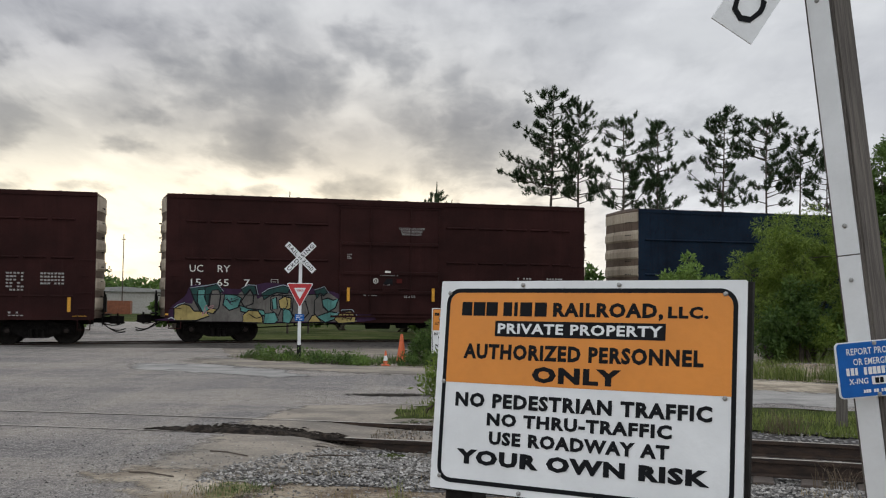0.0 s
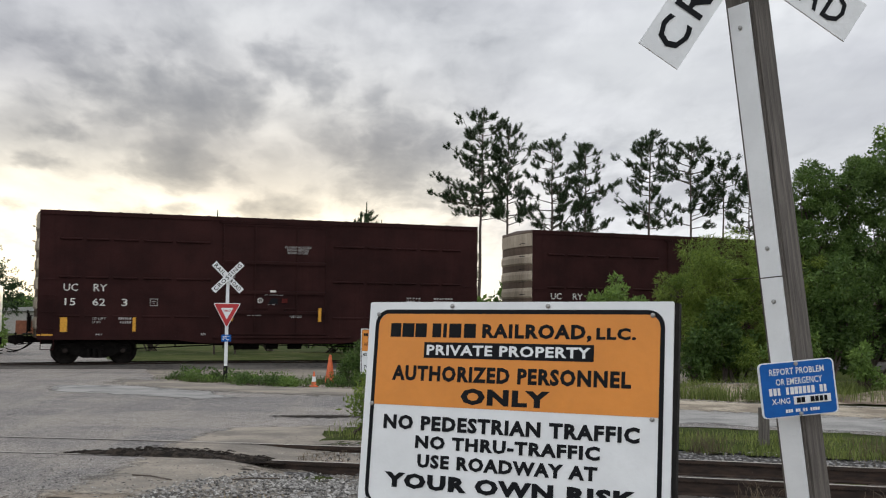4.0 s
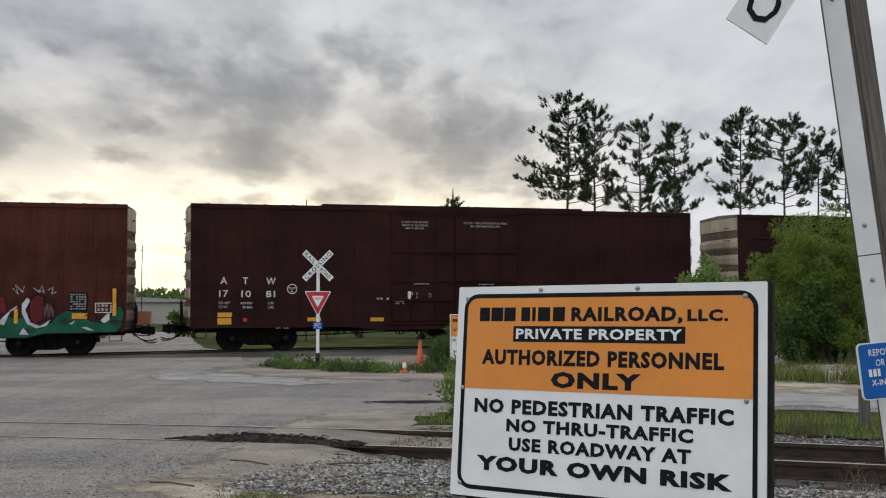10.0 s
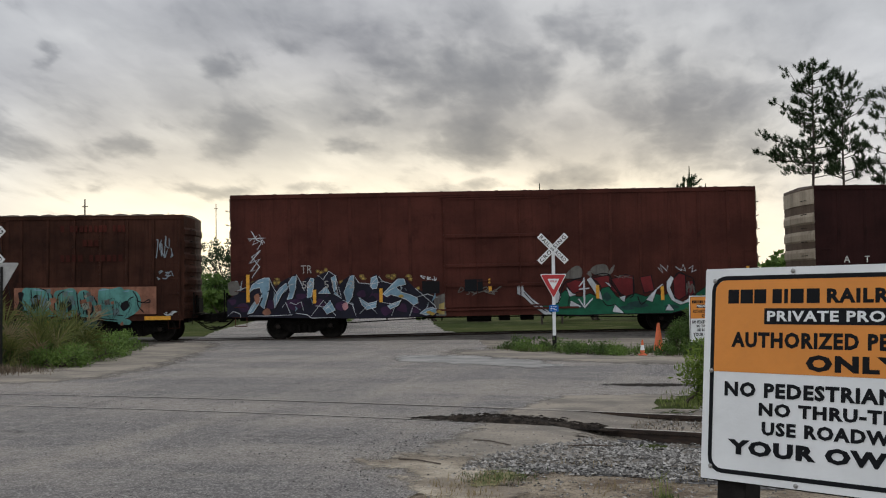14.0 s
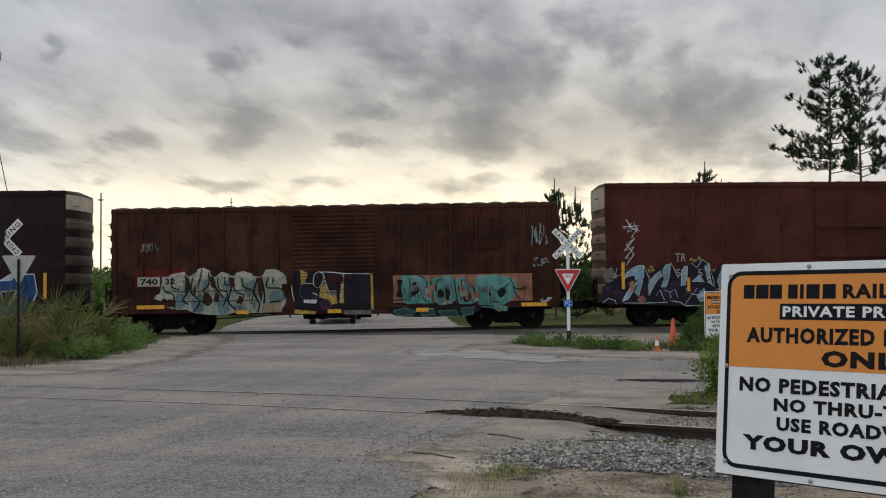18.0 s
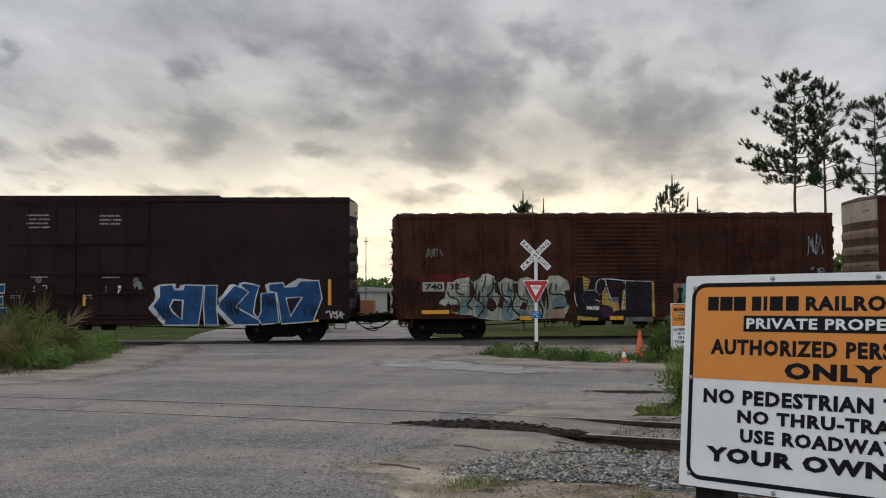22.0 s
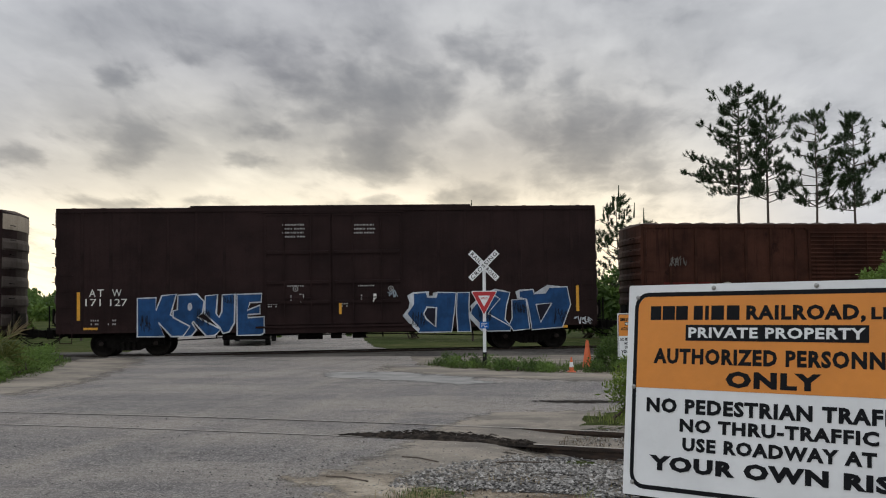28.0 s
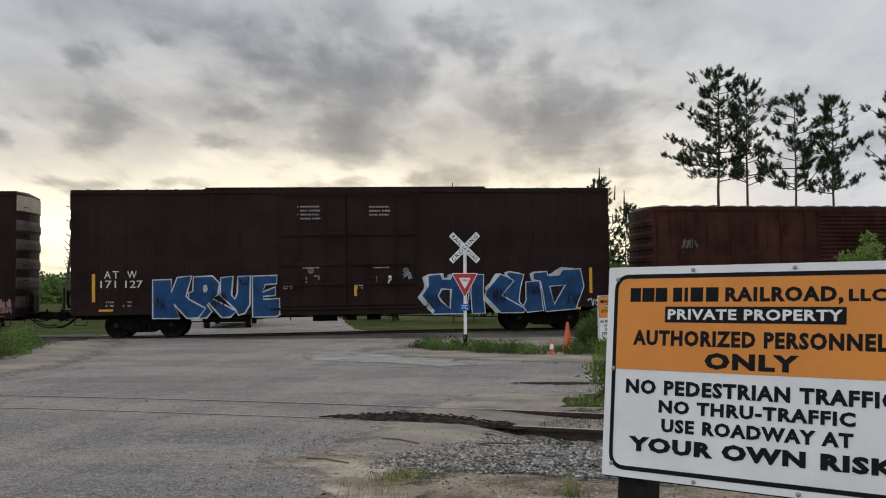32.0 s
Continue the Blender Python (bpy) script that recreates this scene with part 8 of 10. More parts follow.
def cloud_bank():
    """A far curved sheet of thin cloud that dims the bright sky behind it."""
    verts, faces, uvs, over = [], [], [], []
    az = [a * 2.5 for a in range(-34, 35)]
    els = [-1 + 1.0 * k for k in range(0, 46)]
    for e in els:
        for a in az:
            r = 1900.0
            verts.append((r * math.sin(radians(a)) * math.cos(radians(e)), r * math.cos(radians(a)) * math.cos(radians(e)), r * math.sin(radians(e))))
            uvs.append((a, e))
            over.append((a * 1.55 / math.sqrt(e + 4.5), 9.0 * math.log(e + 4.5)))
    w = len(az)
    for j in range(len(els) - 1):
        for i in range(w - 1):
            faces.append((j * w + i, j * w + i + 1, (j + 1) * w + i + 1, (j + 1) * w + i))
    me = bpy.data.meshes.new("clouds")
    me.from_pydata(verts, [], faces)
    layer = me.uv_layers.new(name="degrees")
    plan = me.uv_layers.new(name="overhead")
    for loop in me.loops:
        layer.data[loop.index].uv = uvs[loop.vertex_index]
        plan.data[loop.index].uv = over[loop.vertex_index]
    mat = bpy.data.materials.new("thin_grey_cloud")
    mat.use_nodes = True
    n = Nodes(mat.node_tree)
    uv = n.add("ShaderNodeUVMap")
    uv.uv_map = "degrees"
    co = uv.outputs[0]
    warp = n.noise(n.scaled(co, (0.8, 1.5, 1.0)), 0.26, 4.5, 0.56, 1)
    off = n.add("ShaderNodeVectorMath")
    off.operation = "MULTIPLY_ADD"
    n.put(off.inputs[0], warp)
    off.inputs[1].default_value = (7.0, 2.6, 0)
    off.inputs[2].default_value = (-3.5, -1.3, 0)
    add = n.add("ShaderNodeVectorMath")
    n.put(add.inputs[0], co)
    n.put(add.inputs[1], off.outputs[0])
    p = add.outputs[0]
    total = None
    for a, e, sa, se, k in CLOUD_BLOBS:
        m = n.add("ShaderNodeMapping")
        n.put(m.inputs[0], p)
        m.inputs["Location"].default_value = (-a / sa, -e / se, 0)
        m.inputs["Scale"].default_value = (1 / sa, 1 / se, 0)
        d = n.add("ShaderNodeVectorMath")
        d.operation = "DOT_PRODUCT"
        n.put(d.inputs[0], m.outputs[0])
        n.put(d.inputs[1], m.outputs[0])
        g = n.math("MULTIPLY", n.math("EXPONENT", n.math("MULTIPLY", d.outputs["Value"], -0.9)), k)
        total = g if total is None else n.math("MAXIMUM", total, g)
    el = n.add("ShaderNodeSeparateXYZ", Vector=co).outputs[1]
    # the same cloud layer seen from below: lumps shrink and crowd towards the horizon
    uv2 = n.add("ShaderNodeUVMap")
    uv2.uv_map = "overhead"
    bend = n.noise(uv2.outputs[0], 0.5, 3.0, 0.6, 1)
    shift = n.add("ShaderNodeVectorMath")
    shift.operation = "MULTIPLY_ADD"
    n.put(shift.inputs[0], bend)
    shift.inputs[1].default_value = (0.9, 0.9, 0)
    n.put(shift.inputs[2], uv2.outputs[0])
    flat = shift.outputs[0]
    lumps = n.noise(flat, 0.42, 5.0, 0.5)
    tatter = n.noise(flat, 1.2, 5.0, 0.52)
    wide = n.noise(flat, 0.16, 6.0, 0.55)
    dens = n.math("ADD", n.math("MULTIPLY", total, 0.72), n.math("ADD", n.math("MULTIPLY", n.math("SUBTRACT", lumps, 0.5), 1.25), n.math("MULTIPLY", n.math("SUBTRACT", tatter, 0.5), 0.85)))
    dens = n.math("ADD", dens, n.ramp(el, 3.0, 9.0, 0.13, 0.0))
    low = n.ramp(dens, 0.08, 0.58)
    core = n.ramp(dens, 0.42, 1.05)
    # higher up the sheet closes, with few thin places
    closed = n.math("ADD", n.math("MULTIPLY", wide, 0.7), n.math("ADD", n.math("MULTIPLY", lumps, 0.45), n.math("MULTIPLY", tatter, 0.15)))
    high = n.math("MULTIPLY", n.math("MULTIPLY", n.ramp(n.add("ShaderNodeSeparateXYZ", Vector=co).outputs[0], -40.0, -16.0, 0.5, 1.0), n.ramp(el, 4.0, 10.0, 0.28, 1.0)), n.ramp(closed, 0.50, 0.74, 0.36, 0.72))
    right = n.ramp(n.add("ShaderNodeSeparateXYZ", Vector=co).outputs[0], 1.0, 14.0)
    high = n.math("MULTIPLY", high, n.math("SUBTRACT", 1.0, n.math("MULTIPLY", right, 0.42)))
    veil = n.math("ADD", n.math("MULTIPLY", low, 0.52), n.math("MULTIPLY", core, 0.36))
    veil = n.math("MULTIPLY", veil, n.math("SUBTRACT", 1.0, n.math("MULTIPLY", right, 0.55)))
    t = n.math("SUBTRACT", 1.0, n.math("MULTIPLY", n.math("SUBTRACT", 1.0, veil), n.math("SUBTRACT", 1.0, high)))
    colour = n.mix(t, (1.0, 1.0, 1.0), (0.23, 0.245, 0.28))
    clear = n.add("ShaderNodeBsdfTransparent", Color=colour)
    n.add("ShaderNodeOutputMaterial", Surface=clear.outputs[0])
    me.materials.append(mat)
    ob = tagged(new("clouds", me), "broken grey dusk clouds drifting over a pale sky", "clouds", kind="structure")
    CLOUDS.append(ob)


# the larger clouds: azimuth and height of the middle, half width and half height in degrees, depth
CLOUD_BLOBS = [(-10.9, 11.7, 4.9, 1.77, 1.0), (-23.6, 8.9, 2.6, 1.55, 1.0), (-24.2, 12.2, 1.8, 0.69, 0.8), (-16.2, 9.7, 1.3, 0.59, 0.9), (-17.5, 8.0, 1.3, 0.53, 0.9), (-10.3, 8.5, 2.8, 1.21, 1.0),
               (2.3, 9.4, 4.0, 2.65, 0.9), (-4.6, 13.6, 3.1, 2.06, 0.75), (4.2, 7.4, 2.4, 1.25, 0.8), (-29.3, 8.0, 1.3, 0.72, 0.8), (-24.8, 5.9, 2.1, 0.41, 0.8), (-18.8, 5.9, 1.0, 0.37, 0.7),
               (-5.2, 6.1, 1.8, 0.71, 0.85), (-32.8, 12.3, 0.8, 0.74, 0.8), (-10.7, 6.0, 1.8, 0.44, 0.7), (-30.7, 5.6, 0.9, 0.29, 0.7), (11.4, 9.9, 5.5, 2.21, 0.5), (-37.2, 8.4, 3.1, 1.77, 0.9),
               (-34.7, 7.7, 3.1, 0.88, 0.5), (16.2, 7.3, 5.9, 1.92, 0.6), (-27.7, 9.0, 1.5, 0.74, 0.5), (-20.4, 13.0, 1.2, 0.66, 0.5), (-13.6, 13.8, 1.2, 0.74, 0.5)]
cloud_bank()


# ---- graffiti ----
def spray(name, colour, wear=0.5):
    """Sprayed paint that has weathered: run marks and dirt show through it."""
    def build(n, co):
        run_marks = n.noise(n.scaled(co, (6.0, 6.0, 0.3)), 2.0, 5.0, 0.7)
        cloud = n.noise(co, 2.2, 5.0, 0.6)
        speck = n.noise(co, 22.0, 4.0, 0.7)
        c = n.mix(n.ramp(cloud, 0.3, 0.7), [x * 0.72 for x in colour], [min(1, x * 1.22) for x in colour])
        c = n.mix(n.math("MULTIPLY", n.ramp(run_marks, 0.50, 0.74), wear), c, (0.022, 0.012, 0.010))
        return n.mix(n.math("MULTIPLY", n.ramp(speck, 0.58, 0.72), wear * 0.9), c, (0.025, 0.013, 0.010)), speck
    M[name] = material(name, build, 0.7, 0.0, 0.0, 0.2)


for nm, c, wr in (("spray_blue", (0.012, 0.056, 0.155), 0.3), ("spray_white", (0.46, 0.49, 0.52), 0.25), ("spray_pale", (0.25, 0.30, 0.34), 0.5), ("spray_turquoise", (0.085, 0.235, 0.215), 0.45), ("spray_mint", (0.25, 0.285, 0.235), 0.8),
                  ("spray_cream", (0.34, 0.27, 0.10), 0.45), ("spray_lime", (0.150, 0.275, 0.085), 0.3), ("spray_lime_light", (0.26, 0.38, 0.19), 0.2), ("spray_green", (0.010, 0.095, 0.052), 0.3), ("spray_red", (0.12, 0.014, 0.016), 0.4),
                  ("spray_purple", (0.035, 0.014, 0.042), 0.4), ("spray_haze", (0.11, 0.165, 0.175), 0.7), ("spray_sky", (0.17, 0.285, 0.37), 0.3), ("spray_black", (0.006, 0.006, 0.008), 0.1), ("spray_yellow", (0.36, 0.25, 0.06), 0.7), ("spray_peach", (0.25, 0.115, 0.075), 0.7), ("spray_bone", (0.34, 0.34, 0.29), 0.5), ("spray_teal", (0.016, 0.052, 0.048), 0.4),
                  ("spray_navy", (0.010, 0.010, 0.020), 0.2), ("spray_pink", (0.40, 0.2, 0.22), 0.4), ("spray_taupe", (0.125, 0.118, 0.108), 0.5), ("spray_gold", (0.15, 0.10, 0.033), 0.9)):
    spray(nm, c, wr)


def curved(pts, closed, steps=4):
    """A smooth line through the points."""
    n = len(pts)
    out = []
    for k in range(n if closed else n - 1):
        if closed:
            p = [Vector(pts[(k + j) % n]) for j in (-1, 0, 1, 2)]
        else:
            p = [Vector(pts[min(max(k + j, 0), n - 1)]) for j in (-1, 0, 1, 2)]
        for s in range(steps):
            f = s / steps
            out.append(p[1] + 0.5 * f * (p[2] - p[0] + f * (2 * p[0] - 5 * p[1] + 4 * p[2] - p[3] + f * (3 * (p[1] - p[2]) + p[3] - p[0]))))
    if not closed:
        out.append(Vector(pts[-1]))
    return out


class Piece:
    """A graffiti piece on a car's side: flat shapes and lines on a drawing grid that is laid over a stretch of the side."""

    def __init__(self, car, grid, spot, y, label, tilt=0.0):
        self.car, self.grid, self.spot, self.y, self.label, self.tilt = car, grid, spot, y, label, tilt
        self.layers, self.k = {}, 0

    def put(self, p):
        gx0, gx1, gy0, gy1 = self.grid
        x0, x1, z1, z0 = self.spot
        x = x0 + (p[0] - gx0) / (gx1 - gx0) * (x1 - x0)
        return x, z1 + (p[1] - gy0) / (gy1 - gy0) * (z0 - z1) + self.tilt * (x - x0)

    def layer(self, mat):
        self.k += 1
        if mat not in self.layers:
            self.layers[mat] = bmesh.new()
        return self.layers[mat], self.y - 0.0004 * self.k

    def fill(self, mat, pts, soft=True, edge=None, w=0.03):
        bm, y = self.layer(mat)
        line = curved(pts, True) if soft else [Vector(p) for p in pts]
        at = [self.put(p) for p in line]
        f = bm.faces.new([bm.verts.new((x, y, z)) for x, z in at])
        f.normal_update()
        bmesh.ops.triangulate(bm, faces=[f])
        if edge:
            self.line(edge, w, [*pts, pts[0]], soft)
        return self

    def line(self, mat, w, pts, soft=True):
        bm, y = self.layer(mat)
        at = [Vector(self.put(p)) for p in (curved(pts, False) if soft else pts)]
        rows = []
        for k, p in enumerate(at):
            t = at[min(k + 1, len(at) - 1)] - at[max(k - 1, 0)]
            if t.length < 1e-5:
                continue
            t.normalize()
            s = w / 2 * (0.6 if k in (0, len(at) - 1) else 1.0)
            rows.append([bm.verts.new((p.x - t.y * s * q, y, p.y + t.x * s * q)) for q in (1, -1)])
        for a, b in zip(rows, rows[1:]):
            bm.faces.new((a[0], a[1], b[1], b[0]))
        return self

    def scribble(self, mat, x0, x1, y0, y1, n, w, seed):
        rnd = random.Random(seed)
        for k in range(n):
            x = x0 + (x1 - x0) * (k + rnd.random()) / n
            d = (x1 - x0) / n
            self.line(mat, w, [(x + rnd.uniform(-1.2, 1.2) * d, rnd.uniform(y0, y1)) for q in range(4)])
        return self

    def puffs(self, mat, x0, x1, y0, y1, n, r, seed):
        rnd = random.Random(seed)
        for k in range(n):
            x, z = rnd.uniform(x0, x1), rnd.uniform(y0, y1)
            self.fill(mat, [(x + r * rnd.uniform(0.4, 1.2) * math.cos(a * math.tau / 7), z + r * rnd.uniform(0.4, 1.1) * math.sin(a * math.tau / 7)) for a in range(7)])
        return self

    def done(self):
        for nm, bm in self.layers.items():
            me = bpy.data.meshes.new("graffiti")
            bm.to_mesh(me)
            bm.free()
            tagged(part("graffiti", me, nm, self.car, self.label), kind="stuff")


def blue_words(car, o, y):
    p = Piece(car, (138, 830, 18, 250), (o + 2.75, o + 7.32, 2.23, 0.67), y, "blue block graffiti letters with white edges")
    for pts in ([(150, 42), (250, 40), (249, 108), (280, 30), (358, 22), (326, 132), (432, 197), (392, 248), (330, 248), (262, 172), (294, 248), (150, 246)],
                [(366, 28), (468, 24), (506, 64), (497, 124), (468, 146), (596, 214), (562, 246), (516, 248), (446, 168), (440, 178), (464, 214), (436, 248), (392, 248), (430, 196), (340, 146), (340, 112), (362, 106)],
                [(512, 34), (578, 28), (570, 128), (585, 150), (600, 120), (604, 30), (672, 26), (668, 180), (640, 228), (606, 236), (590, 206), (508, 128)],
                [(682, 28), (816, 26), (812, 72), (752, 74), (738, 114), (806, 88), (806, 134), (740, 138), (740, 154), (828, 150), (828, 238), (808, 248), (682, 248)]):
        p.fill("spray_blue", pts, False, "spray_white", 0.058)
    p.fill("spray_white", [(420, 76), (436, 72), (442, 96), (430, 112), (418, 104)])
    p.scribble("spray_black", 168, 220, 130, 220, 11, 0.014, 1).scribble("spray_black", 462, 545, 100, 200, 14, 0.014, 2).scribble("spray_black", 608, 664, 34, 76, 10, 0.014, 3)
    p.done()
    p = Piece(car, (456.3, 761.5, 474.2, 561.5), (o + 12.4, o + 18.65, 2.40, 0.66), y, "blue block graffiti letters with white edges")
    # white drop edges behind the letters
    for pts in ([(461, 493), (472, 487), (500, 486), (500, 494), (507, 494), (507, 489), (515, 487), (550, 489), (540, 561), (480, 561), (466, 547), (452, 530), (463, 516), (465, 506)],
                [(574, 514), (584, 504), (594, 488), (605, 487), (600, 500), (577, 522)], [(572, 524), (578, 526), (606, 561), (594, 561), (573, 537)],
                [(657, 489), (664, 485), (690, 484), (692, 492), (704, 484), (716, 477), (740, 480), (676, 504), (660, 502)], [(611, 486), (620, 483), (640, 487), (628, 500), (612, 492)]):
        p.fill("spray_white", pts, False)
    for pts in ([(472, 490), (494, 487), (498, 497), (513, 497), (516, 488), (549, 489), (546, 520), (540, 561), (480, 561), (482, 555), (460, 527), (472, 509)],
                [(551, 489), (573, 489), (572, 512), (572, 530), (575, 561), (551, 561), (549, 525)],
                [(577, 520), (603, 489), (612, 492), (628, 501), (621, 516), (604, 528), (648, 553), (646, 561), (604, 561), (575, 529)],
                [(614, 489), (620, 485), (647, 490), (640, 515), (637, 540), (645, 549), (650, 538), (650, 504), (676, 503), (682, 558), (652, 561), (647, 553), (606, 528), (628, 502)],
                [(664, 488), (689, 485), (691, 493), (712, 492), (719, 482), (752, 481), (758, 514), (742, 556), (686, 560), (682, 530), (677, 503), (664, 500)]):
        p.fill("spray_blue", pts, False, "spray_white", 0.042)
    for pts in ([(490, 527), (496, 515), (513, 516), (511, 551), (494, 536)], [(694, 513), (723, 511), (702, 546)]):
        p.fill("spray_navy", pts, False, "spray_white", 0.07)
    p.line("spray_white", 0.06, [(461, 530), (470, 543), (480, 556)], False)
    p.scribble("spray_black", 468, 494, 522, 552, 14, 0.014, 5).scribble("spray_black", 588, 612, 512, 544, 16, 0.014, 6).scribble("spray_black", 653, 675, 507, 530, 14, 0.014, 7).scribble("spray_black", 728, 752, 520, 550, 11, 0.014, 8)
    p.done()


def lime_word(car, o, y):
    p = Piece(car, (250, 640, 480, 560), (o + 11.3, o + 19.21, 2.37, 0.78), y, "lime green bubble graffiti letters with black outlines", -0.016)
    p.fill("spray_lime", [(280, 536), (284, 521), (298, 513), (313, 513), (314, 502), (325, 497), (334, 505), (345, 502), (352, 497), (361, 499), (368, 504), (378, 506), (390, 500), (404, 497), (415, 500), (428, 500), (436, 496), (443, 500), (450, 498), (458, 495), (464, 498), (470, 505), (480, 498), (495, 495),
                          (512, 502), (526, 508), (535, 519), (537, 530), (538, 540), (537, 549), (520, 553), (480, 550), (430, 551), (400, 552), (368, 552), (330, 549), (300, 550), (284, 547)], True, "spray_black", 0.035)
    # the last two letters
    for pts in ([(537, 512), (546, 511), (554, 530), (555, 512), (567, 510), (567, 548), (556, 547), (548, 531), (546, 548), (538, 548)], [(569, 510), (590, 506), (592, 514), (581, 518), (582, 524), (595, 525), (596, 532), (583, 534), (584, 540), (596, 541), (595, 547), (569, 549)]):
        p.fill("spray_lime", pts, False, "spray_black", 0.045)
    for x, z, w, h in ((318, 508, 8, 5), (342, 528, 5, 6), (370, 514, 6, 5), (414, 507, 8, 5), (406, 533, 6, 6), (455, 503, 6, 5), (295, 524, 9, 4), (385, 545, 12, 4), (480, 543, 9, 4), (522, 515, 6, 4), (350, 513, 4, 9), (432, 512, 4, 8)):
        p.fill("spray_lime_light", [(x - w, z - h * 0.6), (x + w * 0.7, z - h), (x + w, z + h * 0.6), (x - w * 0.6, z + h)])
    for a, b in ((318, 345), (436, 460)):
        p.fill("spray_gold", [(a, 540), (b, 539.5), (b, 544.5), (a, 545.5)], False)
    for pts in ([(298, 513), (313, 513), (325, 515), (332, 521), (333, 511)], [(361, 499), (360, 520), (360, 540), (367, 540), (368, 552)], [(375, 531), (392, 525), (402, 523), (412, 530), (418, 535), (412, 538), (425, 537), (425, 550)], [(404, 498), (402, 510), (400, 522)],
                [(443, 500), (445, 522), (452, 534), (466, 533), (481, 530)], [(462, 521), (476, 518), (496, 512)], [(459, 534), (456, 550)], [(498, 515), (502, 507), (520, 505), (533, 517), (537, 535), (536, 550)], [(498, 530), (505, 535), (507, 548)], [(436, 512), (452, 513), (462, 513)], [(313, 503), (314, 512)]):
        p.line("spray_black", 0.05, pts)
    for x, z, r in ((376, 531, 4), (481, 530, 3.5), (461, 521, 3.5)):
        p.fill("spray_black", [(x - r, z), (x, z - r * 0.8), (x + r, z), (x, z + r * 0.8)])
    p.scribble("spray_black", 515, 530, 528, 546, 7, 0.014, 3).scribble("spray_black", 282, 302, 530, 544, 4, 0.014, 4).scribble("spray_black", 317, 323, 523, 536, 3, 0.018, 5).scribble("spray_black", 512, 518, 518, 530, 3, 0.018, 6)
    p.done()


def turquoise_piece(car, o, y):
    p = Piece(car, (290, 680, 470, 580), (o - 0.03, o + 7.94, 2.73, 0.53), y, "turquoise, grey and yellow graffiti piece with dark outlines", 0.009)
    p.fill("spray_purple", [(303, 562), (306, 545), (330, 524), (346, 504), (420, 512), (470, 500), (520, 506), (560, 512), (600, 520), (640, 548), (645, 572), (304, 568)])
    p.fill("spray_taupe", [(312, 567), (313, 545), (326, 537), (342, 538), (350, 520), (378, 512), (396, 521), (420, 522), (440, 505), (450, 514), (455, 530), (470, 520), (500, 512), (520, 524), (560, 520), (575, 514), (600, 530), (605, 552), (628, 553), (634, 572), (320, 569)], False)
    for mat, pts in (("spray_cream", [(312, 565), (312, 546), (326, 538), (338, 541), (346, 551), (366, 552), (372, 560), (350, 568), (316, 568)]), ("spray_teal", [(338, 510), (363, 507), (365, 518), (356, 526), (364, 545), (357, 553), (346, 532)]), ("spray_turquoise", [(352, 513), (365, 512), (363, 526), (373, 548), (362, 556), (351, 536)]),
                     ("spray_teal", [(364, 509), (384, 503), (394, 515), (388, 521), (378, 515), (372, 521), (370, 545), (364, 528)]), ("spray_taupe", [(376, 514), (387, 513), (391, 522), (388, 545), (380, 556), (371, 546), (373, 524)]), ("spray_cream", [(366, 552), (374, 546), (384, 548), (378, 556)]),
                     ("spray_turquoise", [(398, 521), (415, 522), (427, 528), (421, 545), (406, 550), (395, 540)]), ("spray_teal", [(426, 512), (438, 505), (450, 506), (454, 520), (448, 523), (442, 512), (432, 523)]), ("spray_taupe", [(433, 524), (442, 514), (448, 524), (447, 538), (432, 544), (426, 534)]),
                     ("spray_turquoise", [(424, 541), (440, 547), (466, 550), (470, 560), (444, 556), (426, 552)]), ("spray_cream", [(430, 558), (440, 550), (456, 551), (464, 562), (464, 573), (430, 572)]), ("spray_turquoise", [(468, 556), (486, 554), (492, 568), (486, 574), (466, 574)]),
                     ("spray_teal", [(462, 520), (474, 512), (500, 505), (512, 510), (508, 520), (488, 518), (476, 524), (466, 531)]), ("spray_taupe", [(478, 526), (498, 520), (500, 540), (492, 560), (478, 548)]), ("spray_turquoise", [(480, 530), (488, 526), (490, 548), (482, 548)]), ("spray_cream", [(492, 532), (502, 525), (514, 528), (514, 546), (504, 552), (494, 545)]),
                     ("spray_turquoise", [(500, 546), (512, 550), (518, 562), (512, 574), (500, 572)]), ("spray_taupe", [(518, 528), (540, 534), (546, 556), (530, 573), (516, 556)]), ("spray_cream", [(545, 572), (552, 560), (564, 557), (572, 572)]), ("spray_teal", [(556, 514), (574, 508), (580, 518), (572, 524), (566, 518), (560, 530)]),
                     ("spray_turquoise", [(570, 531), (580, 528), (590, 532), (600, 529), (594, 546), (582, 553), (571, 542)]), ("spray_taupe", [(556, 532), (568, 522), (572, 545), (588, 560), (570, 573), (556, 556)]), ("spray_turquoise", [(560, 562), (584, 553), (604, 556), (596, 566), (576, 573)]),
                     ("spray_cream", [(592, 567), (604, 554), (622, 552), (632, 562), (630, 573), (600, 575)])):
        p.fill(mat, pts, False, "spray_black", 0.05)
    for pts in ([(340, 522), (360, 522), (385, 521), (420, 522), (470, 523), (520, 523), (576, 520)], [(440, 556), (452, 564), (462, 562)], [(505, 526), (508, 540), (500, 552)], [(606, 556), (612, 564), (624, 566), (618, 558)], [(400, 530), (410, 534), (420, 530)]):
        p.line("spray_black", 0.03, pts)
    for pts in ([(338, 510), (363, 506), (384, 502), (396, 516)], [(426, 511), (438, 504), (452, 505), (456, 522)], [(462, 519), (474, 511), (500, 504), (514, 509)], [(556, 513), (574, 507), (582, 519)], [(592, 560), (606, 550), (624, 549), (636, 562)], [(311, 546), (318, 540), (330, 536)]):
        p.line("spray_pale", 0.03, pts, False)
